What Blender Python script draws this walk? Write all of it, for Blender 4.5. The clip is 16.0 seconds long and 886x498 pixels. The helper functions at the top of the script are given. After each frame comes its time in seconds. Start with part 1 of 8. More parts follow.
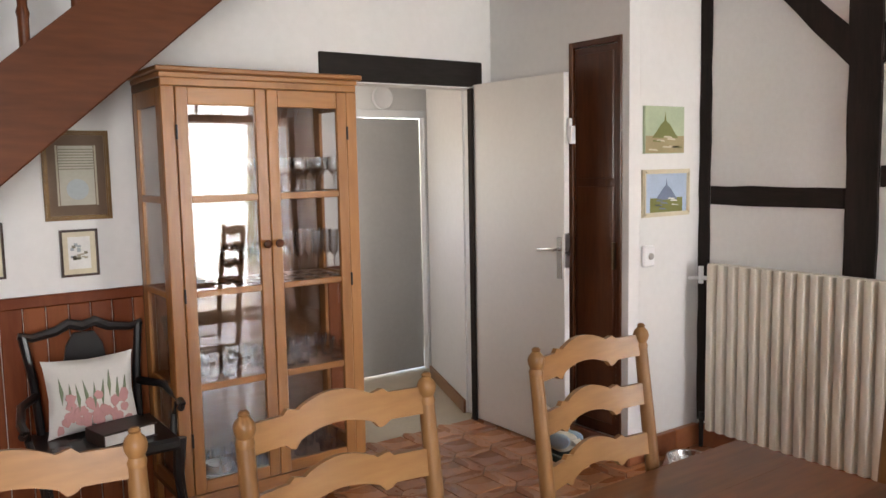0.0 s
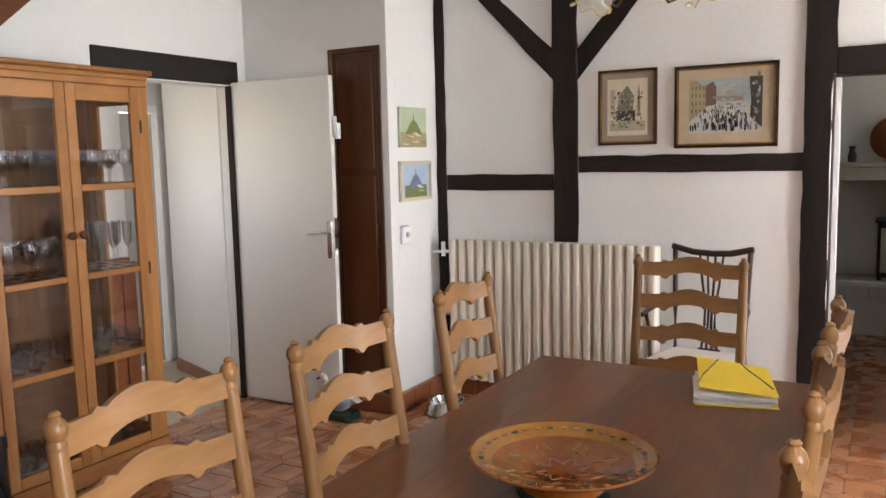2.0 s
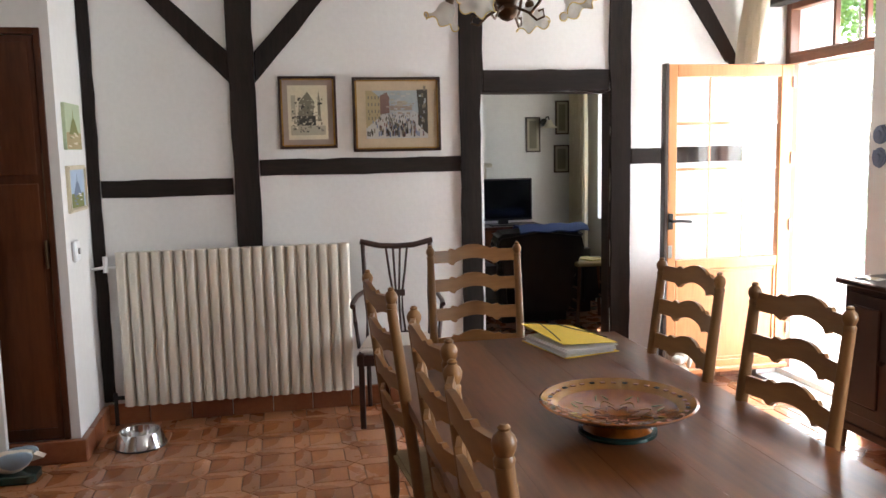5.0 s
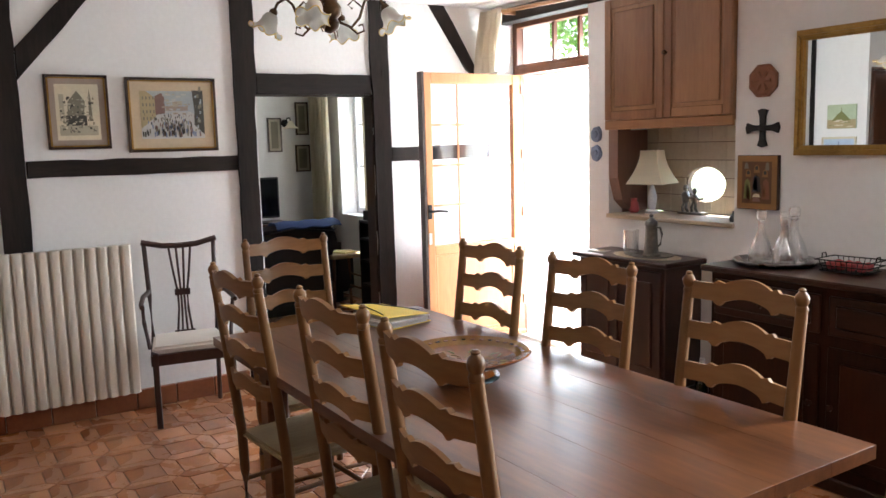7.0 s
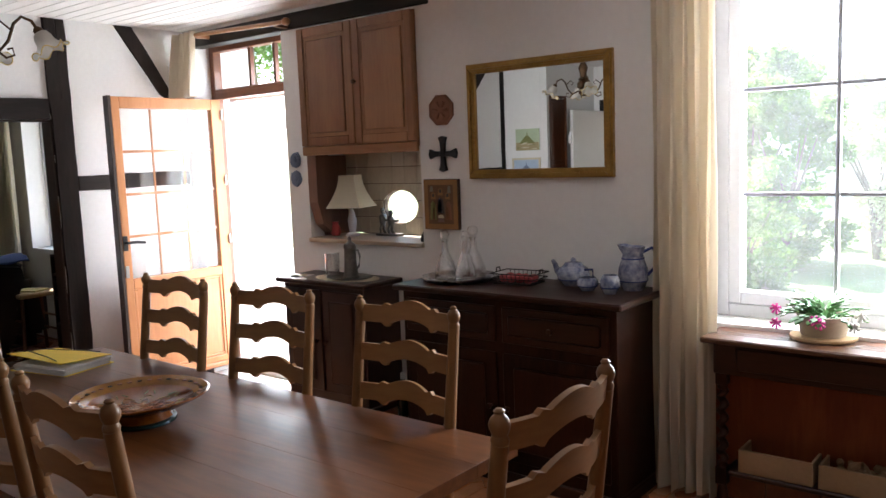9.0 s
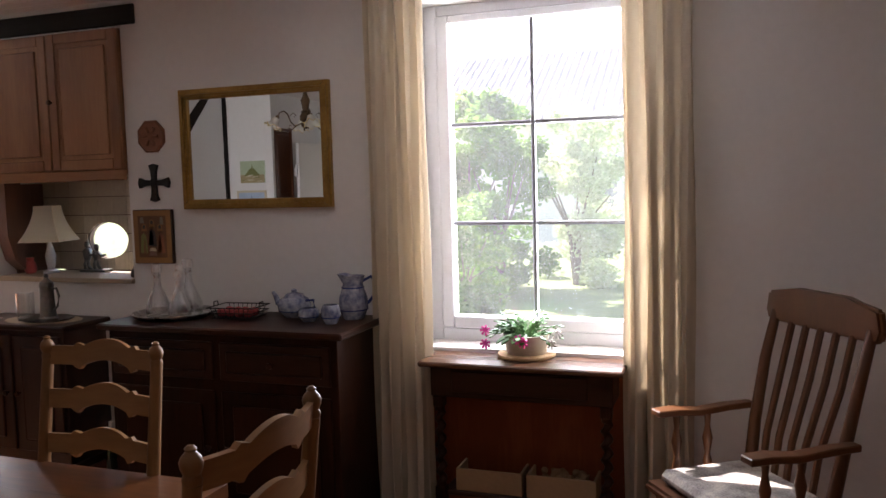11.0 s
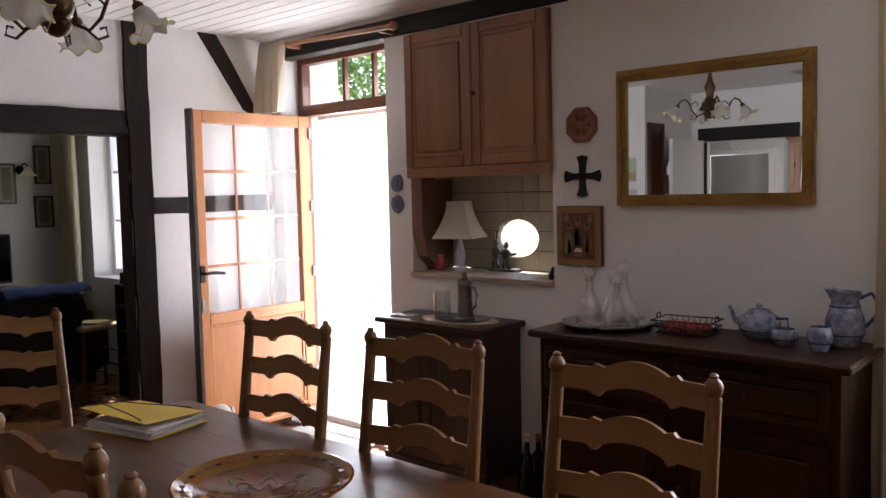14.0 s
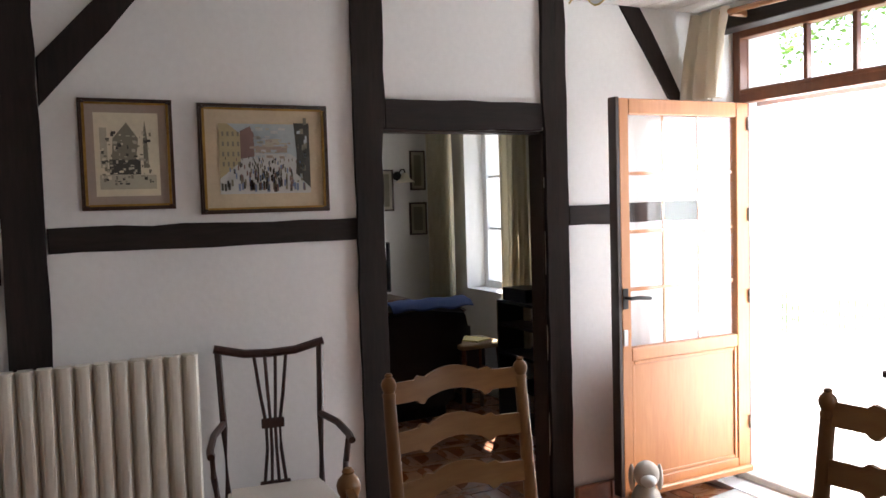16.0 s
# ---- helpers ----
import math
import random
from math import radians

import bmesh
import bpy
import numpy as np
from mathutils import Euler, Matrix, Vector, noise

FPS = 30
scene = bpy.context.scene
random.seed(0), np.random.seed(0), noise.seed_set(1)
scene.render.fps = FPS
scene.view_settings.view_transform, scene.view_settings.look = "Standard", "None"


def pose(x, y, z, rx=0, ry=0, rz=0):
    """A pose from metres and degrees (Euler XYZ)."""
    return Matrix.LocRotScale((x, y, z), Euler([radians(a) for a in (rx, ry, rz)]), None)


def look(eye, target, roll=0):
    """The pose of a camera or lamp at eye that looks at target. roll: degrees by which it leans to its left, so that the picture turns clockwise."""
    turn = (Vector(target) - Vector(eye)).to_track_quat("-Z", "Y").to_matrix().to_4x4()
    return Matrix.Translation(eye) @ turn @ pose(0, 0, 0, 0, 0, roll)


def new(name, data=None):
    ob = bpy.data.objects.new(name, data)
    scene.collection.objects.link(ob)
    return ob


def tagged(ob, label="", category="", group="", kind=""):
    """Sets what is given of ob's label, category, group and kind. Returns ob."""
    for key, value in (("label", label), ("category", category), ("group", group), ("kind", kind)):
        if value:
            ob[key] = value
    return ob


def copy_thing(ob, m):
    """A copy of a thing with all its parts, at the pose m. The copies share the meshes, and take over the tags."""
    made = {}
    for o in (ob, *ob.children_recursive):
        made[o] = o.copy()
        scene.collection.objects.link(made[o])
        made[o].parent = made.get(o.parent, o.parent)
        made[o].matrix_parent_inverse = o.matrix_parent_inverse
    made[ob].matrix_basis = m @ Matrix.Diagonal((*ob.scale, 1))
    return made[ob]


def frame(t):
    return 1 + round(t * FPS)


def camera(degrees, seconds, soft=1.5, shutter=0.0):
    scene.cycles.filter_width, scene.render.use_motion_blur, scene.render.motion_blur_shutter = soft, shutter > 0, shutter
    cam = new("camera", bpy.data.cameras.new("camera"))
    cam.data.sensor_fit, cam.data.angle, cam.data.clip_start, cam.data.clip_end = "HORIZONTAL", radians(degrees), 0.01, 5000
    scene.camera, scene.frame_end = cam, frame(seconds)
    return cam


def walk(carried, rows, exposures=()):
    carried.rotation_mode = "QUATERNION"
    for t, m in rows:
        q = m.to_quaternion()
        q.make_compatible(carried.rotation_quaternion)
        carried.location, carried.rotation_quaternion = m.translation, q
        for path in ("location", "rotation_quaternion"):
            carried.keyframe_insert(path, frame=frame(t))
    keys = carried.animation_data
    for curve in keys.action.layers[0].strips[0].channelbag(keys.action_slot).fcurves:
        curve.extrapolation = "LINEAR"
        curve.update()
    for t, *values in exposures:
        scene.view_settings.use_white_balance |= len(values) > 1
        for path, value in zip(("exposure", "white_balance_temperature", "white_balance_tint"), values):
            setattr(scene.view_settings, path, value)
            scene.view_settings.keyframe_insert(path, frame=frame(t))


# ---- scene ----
cam = camera(57.5, 16.0)
PATH = [
    (0, (0.202, 0.073, 1.547), (1.358, 1.691, 1.339), -1.1),
    (0.5, (-0.112, 0.05, 1.546), (1.235, 1.514, 1.333), -1.0),
    (1, (-0.301, 0.111, 1.522), (1.225, 1.385, 1.303), -1.1),
    (1.5, (-0.485, 0.203, 1.53), (1.173, 1.3, 1.307), -1.2),
    (2, (-0.66, 0.229, 1.532), (1.071, 1.204, 1.301), -1.3),
    (2.5, (-0.737, 0.366, 1.536), (1.072, 1.182, 1.289), -1.1),
    (3, (-0.76, 0.638, 1.534), (1.131, 1.242, 1.285), -1.2),
    (3.5, (-0.837, 0.927, 1.532), (1.107, 1.321, 1.28), -1.0),
    (4, (-0.881, 1.174, 1.525), (1.097, 1.345, 1.276), -1.1),
    (4.5, (-0.901, 1.44, 1.533), (1.08, 1.329, 1.285), -1.1),
    (5, (-0.997, 1.727, 1.543), (0.95, 1.342, 1.299), -1.2),
    (5.2, (-1.062, 1.817, 1.56), (0.864, 1.339, 1.312), -1.3),
    (7.3, (-1.19, 2.331, 1.545), (0.446, 1.211, 1.285), -1.8),
    (7.5, (-1.209, 2.312, 1.558), (0.403, 1.158, 1.298), -2.0),
    (8, (-1.242, 2.283, 1.556), (0.285, 1.016, 1.303), -2.1),
    (8.5, (-1.279, 2.23, 1.566), (0.12, 0.821, 1.322), -2.2),
    (9, (-1.328, 2.188, 1.576), (-0.082, 0.641, 1.343), -2.2),
    (9.5, (-1.348, 2.162, 1.57), (-0.283, 0.483, 1.352), -2.1),
    (10, (-1.371, 2.154, 1.558), (-0.497, 0.365, 1.363), -2.0),
    (10.2, (-1.384, 2.145, 1.556), (-0.588, 0.32, 1.366), -2.0),
    (12.3, (-1.237, 2.055, 1.536), (-0.591, 0.169, 1.378), -1.4),
    (12.5, (-1.199, 2.031, 1.547), (-0.443, 0.187, 1.382), -1.5),
    (13, (-1.022, 2.003, 1.535), (-0.051, 0.261, 1.379), -1.4),
    (13.5, (-0.814, 1.995, 1.542), (0.322, 0.356, 1.391), -1.4),
    (14, (-0.56, 1.954, 1.52), (0.766, 0.464, 1.379), -1.3),
    (14.5, (-0.281, 1.89, 1.562), (1.238, 0.596, 1.424), -1.5),
    (15, (0.002, 1.896, 1.532), (1.656, 0.777, 1.411), -1.5),
    (15.5, (0.271, 1.913, 1.564), (1.984, 0.888, 1.446), -1.5),
    (16, (0.571, 1.88, 1.559), (2.355, 0.983, 1.444), -1.7),
]
walk(cam, [(t, look(eye, target, roll)) for t, eye, target, roll in PATH],
     exposures=[(0.0, 2.98, 6800, 15), (0.5, 3.06, 6650, 13), (2.5, 3.15, 6550, 12), (4.0, 3.08, 6500, 12), (5.0, 2.97, 6350, 11), (7.5, 3.1, 6200, 11), (8.0, 3.0, 6200, 11), (8.5, 2.62, 6200, 12), (9.0, 2.32, 6200, 13),
                (10.0, 1.72, 6300, 13), (12.5, 1.85, 6650, 34), (13.0, 1.57, 6500, 30), (13.5, 1.6, 6400, 26), (14.0, 1.88, 6300, 19), (15.5, 2.2, 6250, 13), (16.0, 2.2, 6300, 14)])

# ---- world and large lights ----
SUN_EL, SUN_AZ = radians(50), radians(125)      # azimuth clockwise from +y
world = bpy.data.worlds.new("sky")
scene.world = world
world.use_nodes = True
wn = world.node_tree.nodes
sky = wn.new("ShaderNodeTexSky")
sky.sky_type, sky.sun_disc, sky.sun_elevation, sky.sun_rotation = "NISHITA", False, SUN_EL, SUN_AZ
world.node_tree.links.new(sky.outputs[0], wn["Background"].inputs[0])
wn["Background"].inputs[1].default_value = 0.15
sun = new("sun", bpy.data.lights.new("sun", "SUN"))
sun.data.energy, sun.data.angle, sun.data.color = 5.0, radians(0.5), (1.0, 0.95, 0.87)
sun_from = Vector((math.sin(SUN_AZ) * math.cos(SUN_EL), math.cos(SUN_AZ) * math.cos(SUN_EL), math.sin(SUN_EL)))
sun.matrix_world = look(sun_from * 30, (0, 0, 0))


def sky_panel(name, x, z, w, h, y, watts):
    """Daylight that enters by an opening of the south wall."""
    lamp = bpy.data.lights.new(name, "AREA")
    lamp.shape, lamp.size, lamp.size_y, lamp.energy, lamp.color = "RECTANGLE", w, h, watts, (0.93, 0.97, 1.0)
    ob = new(name, lamp)
    ob.matrix_world = look((x, y, z), (x, y + 1, z - 0.12))
    return ob


sky_panel("daylight_window", -0.49, 1.58, 0.95, 1.5, -1.70, 27)
sky_panel("daylight_door", 3.2, 1.2, 0.85, 2.1, -1.70, 15)
sky_panel("daylight_living_room", 6.05, 1.5, 0.8, 1.4, -1.70, 0.33)


# ---- materials ----
def nodes_of(name):
    m = bpy.data.materials.new(name)
    m.use_nodes = True
    t = m.node_tree
    return m, t.nodes, t.links, t.nodes["Principled BSDF"]


def rgb(c):
    return (c[0], c[1], c[2], 1.0)


def surface(name, a, b, rough=0.6, metal=0.0, coarse=2.0, fine=60.0, bump=0.1, stretch=(1, 1, 1), vary=0.0, spec=0.5, depth=0.02, coat=0.0):
    """Two colours mixed by coarse and fine noise, with fine relief."""
    m, n, l, p = nodes_of(name)
    co = n.new("ShaderNodeTexCoord")
    mp = n.new("ShaderNodeMapping")
    mp.inputs["Scale"].default_value = stretch
    l.new(co.outputs["Object"], mp.inputs[0])
    n1, n2 = n.new("ShaderNodeTexNoise"), n.new("ShaderNodeTexNoise")
    n1.inputs["Scale"].default_value, n1.inputs["Detail"].default_value = coarse, 5
    n2.inputs["Scale"].default_value, n2.inputs["Detail"].default_value = fine, 4
    for q in (n1, n2):
        l.new(mp.outputs[0], q.inputs["Vector"])
    mx = n.new("ShaderNodeMath")
    mx.operation = "MULTIPLY_ADD"
    mx.inputs[1].default_value = 0.65
    l.new(n1.outputs[0], mx.inputs[0])
    half = n.new("ShaderNodeMath")
    half.operation = "MULTIPLY"
    half.inputs[1].default_value = 0.35
    l.new(n2.outputs[0], half.inputs[0])
    l.new(half.outputs[0], mx.inputs[2])
    last = mx.outputs[0]
    if vary:
        info = n.new("ShaderNodeObjectInfo")
        geo = n.new("ShaderNodeNewGeometry")
        add = n.new("ShaderNodeMath")
        add.operation = "ADD"
        l.new(info.outputs["Random"], add.inputs[0])
        l.new(geo.outputs["Random Per Island"], add.inputs[1])
        wr = n.new("ShaderNodeMath")
        wr.operation = "FRACT"
        l.new(add.outputs[0], wr.inputs[0])
        k = n.new("ShaderNodeMath")
        k.operation = "MULTIPLY_ADD"
        k.inputs[1].default_value = vary
        l.new(wr.outputs[0], k.inputs[0])
        sub = n.new("ShaderNodeMath")
        sub.operation = "SUBTRACT"
        sub.inputs[1].default_value = vary / 2
        l.new(last, sub.inputs[0])
        l.new(sub.outputs[0], k.inputs[2])
        last = k.outputs[0]
    ramp = n.new("ShaderNodeValToRGB")
    ramp.color_ramp.elements[0].position, ramp.color_ramp.elements[1].position = 0.3, 0.7
    ramp.color_ramp.elements[0].color, ramp.color_ramp.elements[1].color = rgb(a), rgb(b)
    l.new(last, ramp.inputs[0])
    l.new(ramp.outputs[0], p.inputs["Base Color"])
    rr = n.new("ShaderNodeMapRange")
    rr.inputs[3].default_value, rr.inputs[4].default_value = max(rough - 0.1, 0.02), min(rough + 0.1, 1)
    l.new(n1.outputs[0], rr.inputs[0])
    l.new(rr.outputs[0], p.inputs["Roughness"])
    p.inputs["Metallic"].default_value = metal
    p.inputs["Specular IOR Level"].default_value = spec
    p.inputs["Coat Weight"].default_value = coat
    p.inputs["Coat Roughness"].default_value = 0.15
    if bump:
        bp = n.new("ShaderNodeBump")
        bp.inputs["Strength"].default_value, bp.inputs["Distance"].default_value = bump, depth
        l.new(mx.outputs[0], bp.inputs["Height"])
        l.new(bp.outputs[0], p.inputs["Normal"])
    return m


def wood(name, a, b, axis="z", rough=0.45, bump=0.12, vary=0.25, coat=0.0, grain=7.0):
    """Timber with its grain along one local axis."""
    st = {"x": (0.12, 1, 1), "y": (1, 0.12, 1), "z": (1, 1, 0.12)}[axis]
    return surface(name, a, b, rough, 0, grain, grain * 9, bump, st, vary, 0.5, 0.004, coat)


def see_through(name, tint=(1, 1, 1), rough=0.0, ior=1.45):
    m, n, l, p = nodes_of(name)
    p.inputs["Base Color"].default_value = rgb(tint)
    p.inputs["Transmission Weight"].default_value = 1.0
    p.inputs["Roughness"].default_value, p.inputs["IOR"].default_value = rough, ior
    return m


def pane_glass(name, power=4.0, least=0.045):
    """Thin window glass: clear with a Fresnel gloss."""
    m, n, l, p = nodes_of(name)
    n.remove(p)
    tr, gl, mix, lw, pw, ad = (n.new(k) for k in ("ShaderNodeBsdfTransparent", "ShaderNodeBsdfGlossy", "ShaderNodeMixShader", "ShaderNodeLayerWeight", "ShaderNodeMath", "ShaderNodeMath"))
    gl.inputs["Roughness"].default_value = 0.01
    pw.operation, ad.operation = "POWER", "MULTIPLY_ADD"
    pw.inputs[1].default_value, ad.inputs[1].default_value, ad.inputs[2].default_value = power, 0.9, least
    lw.inputs[0].default_value = 0.5
    l.new(lw.outputs["Facing"], pw.inputs[0])
    l.new(pw.outputs[0], ad.inputs[0])
    l.new(ad.outputs[0], mix.inputs[0])
    l.new(tr.outputs[0], mix.inputs[1])
    l.new(gl.outputs[0], mix.inputs[2])
    l.new(mix.outputs[0], n["Material Output"].inputs[0])
    return m


def cloth(name, a, b, coarse=3.0, through_light=0.0):
    m = surface(name, a, b, 0.9, 0, coarse, 220, 0.15, spec=0.2, depth=0.003)
    if through_light:
        n, l = m.node_tree.nodes, m.node_tree.links
        p = n["Principled BSDF"]
        tl, mix = n.new("ShaderNodeBsdfTranslucent"), n.new("ShaderNodeMixShader")
        tl.inputs[0].default_value = rgb(b)
        mix.inputs[0].default_value = through_light
        l.new(p.outputs[0], mix.inputs[1])
        l.new(tl.outputs[0], mix.inputs[2])
        l.new(mix.outputs[0], n["Material Output"].inputs[0])
    return m


M = {}
M["plaster"] = surface("plaster", (0.74, 0.73, 0.71), (0.83, 0.82, 0.80), 0.9, 0, 1.2, 38, 0.22, spec=0.2, depth=0.012)
M["plaster_smooth"] = surface("plaster_smooth", (0.72, 0.71, 0.69), (0.80, 0.79, 0.77), 0.85, 0, 0.8, 25, 0.12, spec=0.2, depth=0.006)
M["timber"] = wood("timber", (0.009, 0.006, 0.005), (0.03, 0.02, 0.016), "z", 0.75, 0.5, 0.2, 0, 9)
M["timber_h"] = wood("timber_h", (0.009, 0.006, 0.005), (0.03, 0.02, 0.016), "y", 0.75, 0.5, 0.2, 0, 9)
M["timber_x"] = wood("timber_x", (0.008, 0.006, 0.005), (0.026, 0.02, 0.017), "x", 0.6, 0.5, 0.2, 0, 9)
M["door_brown"] = wood("door_brown", (0.03, 0.017, 0.013), (0.05, 0.03, 0.023), "z", 0.4)
M["ceiling"] = wood("ceiling_paint", (0.74, 0.72, 0.69), (0.83, 0.81, 0.78), "x", 0.5, 0.1, 0.1)
M["tile"] = surface("terracotta", (0.27, 0.095, 0.036), (0.5, 0.215, 0.09), 0.28, 0, 5, 45, 0.12, vary=0.42, depth=0.004, coat=0.4)
M["tile_pale"] = surface("terracotta_pale", (0.28, 0.105, 0.043), (0.48, 0.21, 0.095), 0.28, 0, 6, 45, 0.12, vary=0.35, depth=0.004, coat=0.4)
M["grout"] = surface("grout", (0.12, 0.05, 0.026), (0.2, 0.09, 0.048), 0.8, 0, 6, 80, 0.2)
M["skirting"] = surface("skirting_tile", (0.2, 0.06, 0.025), (0.33, 0.12, 0.05), 0.35, 0, 4, 40, 0.1, vary=0.4, coat=0.3)
M["grey_tile"] = surface("corridor_tile", (0.42, 0.36, 0.27), (0.56, 0.49, 0.38), 0.45, 0, 4, 50, 0.1, vary=0.2)
M["paint_door"] = surface("door_paint", (0.70, 0.68, 0.64), (0.77, 0.75, 0.71), 0.4, 0, 1.0, 30, 0.04)
M["paint_grey"] = surface("grey_door_paint", (0.37, 0.36, 0.34), (0.43, 0.42, 0.4), 0.5, 0, 1.0, 30, 0.04)
M["closet"] = wood("closet_wood", (0.05, 0.014, 0.005), (0.12, 0.038, 0.013), "z", 0.35, 0.1, 0.2, 0.2)
M["oak"] = wood("honey_oak", (0.24, 0.09, 0.02), (0.40, 0.175, 0.048), "z", 0.35, 0.1, 0.25, 0.15)
M["oak_h"] = wood("honey_oak_level", (0.24, 0.09, 0.02), (0.40, 0.175, 0.048), "x", 0.35, 0.1, 0.25, 0.15)
M["chair"] = wood("chair_beech", (0.135, 0.06, 0.02), (0.235, 0.115, 0.04), "z", 0.42, 0.08, 0.2, 0.1)
M["chair_h"] = wood("chair_beech_level", (0.175, 0.08, 0.027), (0.31, 0.157, 0.058), "x", 0.42, 0.08, 0.2, 0.1)
M["table"] = wood("table_cherry", (0.055, 0.016, 0.004), (0.195, 0.07, 0.021), "x", 0.33, 0.14, 0.1, 0.1, 6)
M["stair"] = wood("stair_pine", (0.06, 0.016, 0.0045), (0.125, 0.036, 0.01), "x", 0.4, 0.1, 0.3)
M["wainscot"] = wood("wainscot_pine", (0.15, 0.036, 0.012), (0.26, 0.075, 0.024), "z", 0.4, 0.1, 0.4)
for key in ("stair", "wainscot", "closet"):
    M[key].node_tree.nodes["Principled BSDF"].inputs["Specular IOR Level"].default_value = 0.22
M["pine"] = wood("cupboard_pine", (0.20, 0.085, 0.034), (0.34, 0.165, 0.07), "z", 0.4, 0.08, 0.25)
M["pine_h"] = wood("cupboard_pine_level", (0.20, 0.085, 0.034), (0.34, 0.165, 0.07), "x", 0.4, 0.08, 0.25)
M["dark"] = wood("dark_oak", (0.012, 0.004, 0.002), (0.042, 0.013, 0.006), "x", 0.34, 0.1, 0.2, 0.0)
M["dark_z"] = wood("dark_oak_upright", (0.011, 0.0035, 0.0018), (0.04, 0.012, 0.005), "z", 0.45, 0.1, 0.2, 0.0)
for key, level in (("timber", 0.25), ("timber_h", 0.25), ("timber_x", 0.25), ("dark", 0.3), ("dark_z", 0.15), ("table", 0.38), ("chair", 0.3), ("chair_h", 0.3)):
    M[key].node_tree.nodes["Principled BSDF"].inputs["Specular IOR Level"].default_value = level
M["desk_top"] = wood("worn_desk_top", (0.05, 0.02, 0.01), (0.12, 0.05, 0.024), "x", 0.28, 0.06, 0.1, 0.3)
M["mahogany"] = wood("mahogany", (0.018, 0.006, 0.004), (0.05, 0.016, 0.009), "z", 0.38, 0.06, 0.2, 0.0)
M["ebony"] = wood("ebonised", (0.006, 0.006, 0.007), (0.016, 0.014, 0.014), "z", 0.3, 0.05, 0.1, 0.2)
M["doorwood"] = wood("glazed_door_wood", (0.42, 0.155, 0.048), (0.58, 0.25, 0.09), "z", 0.4, 0.05, 0.1, 0.1)
M["framewood"] = wood("frame_wood", (0.13, 0.045, 0.02), (0.22, 0.08, 0.035), "z", 0.4, 0.05, 0.1)
M["rockwood"] = wood("rocker_wood", (0.075, 0.028, 0.011), (0.15, 0.058, 0.022), "z", 0.35, 0.06, 0.2, 0.1)
M["rodwood"] = wood("rod_wood", (0.19, 0.078, 0.025), (0.31, 0.135, 0.046), "x", 0.35, 0.06, 0.2, 0.2)
M["radiator"] = surface("radiator_enamel", (0.70, 0.65, 0.55), (0.77, 0.72, 0.62), 0.4, 0, 1.5, 60, 0.03)
M["white"] = surface("white_paint", (0.78, 0.78, 0.78), (0.85, 0.85, 0.85), 0.4, 0, 2, 40, 0.03)
M["chrome"] = surface("chrome", (0.6, 0.6, 0.6), (0.75, 0.75, 0.75), 0.18, 1.0, 4, 60, 0.02)
M["steel"] = surface("brushed_steel", (0.42, 0.42, 0.42), (0.58, 0.58, 0.58), 0.28, 1.0, 5, 90, 0.04)
M["pewter"] = surface("pewter", (0.14, 0.14, 0.13), (0.28, 0.27, 0.25), 0.4, 0.9, 8, 60, 0.1)
M["iron"] = surface("black_iron", (0.012, 0.011, 0.011), (0.035, 0.032, 0.03), 0.5, 0.6, 12, 90, 0.2)
M["bronze"] = surface("bronze", (0.05, 0.028, 0.014), (0.12, 0.065, 0.03), 0.4, 0.8, 10, 70, 0.2)
M["gold"] = surface("gilt", (0.2, 0.11, 0.026), (0.44, 0.26, 0.065), 0.38, 0.7, 9, 70, 0.15)
M["copper"] = surface("copper", (0.25, 0.085, 0.035), (0.4, 0.15, 0.07), 0.4, 1.0, 4, 40, 0.1)
M["mirror"] = surface("mirror_silver", (0.86, 0.87, 0.86), (0.88, 0.89, 0.88), 0.02, 1.0, 2, 2, 0)
M["mirror"].node_tree.nodes["Principled BSDF"].inputs["Roughness"].default_value = 0.01
for lk in list(M["mirror"].node_tree.links):
    if lk.to_socket.name == "Roughness":
        M["mirror"].node_tree.links.remove(lk)
M["pane"] = pane_glass("window_pane")
# the south window's panes catch the daylight in a faint veil added for glare
M["veiled_pane"] = pane_glass("veiled_window_pane")
du_n, du_l = M["veiled_pane"].node_tree.nodes, M["veiled_pane"].node_tree.links
du_t, du_m, du_x = du_n.new("ShaderNodeBsdfTranslucent"), du_n.new("ShaderNodeMixShader"), du_n.new("ShaderNodeTexNoise")
du_r = du_n.new("ShaderNodeMapRange")
du_x.inputs["Scale"].default_value = 3.0
du_r.inputs[3].default_value, du_r.inputs[4].default_value = 0.006, 0.018
du_l.new(du_x.outputs[0], du_r.inputs[0])
du_l.new(du_r.outputs[0], du_m.inputs[0])
du_l.new(du_n["Mix Shader"].outputs[0], du_m.inputs[1])
du_l.new(du_t.outputs[0], du_m.inputs[2])
du_l.new(du_m.outputs[0], du_n["Material Output"].inputs[0])
# white frame greyed: its shade against the bright window is put into the colour
M["frame_paint"] = surface("shaded_frame_paint", (0.55, 0.55, 0.57), (0.64, 0.64, 0.66), 0.5, 0, 3, 40, 0.05)
M["glass"] = pane_glass("drinking_glass", 1.5, 0.12)
M["cut_glass"] = pane_glass("cut_glass", 1.1, 0.12)
M["curtain"] = cloth("curtain_linen", (0.6, 0.53, 0.43), (0.7, 0.63, 0.52), 3, 0.45)
M["curtain_lr"] = cloth("curtain_cream", (0.62, 0.56, 0.44), (0.75, 0.69, 0.57), 3, 0.6)
M["seat_cloth"] = cloth("seat_cloth", (0.55, 0.49, 0.42), (0.68, 0.62, 0.54))
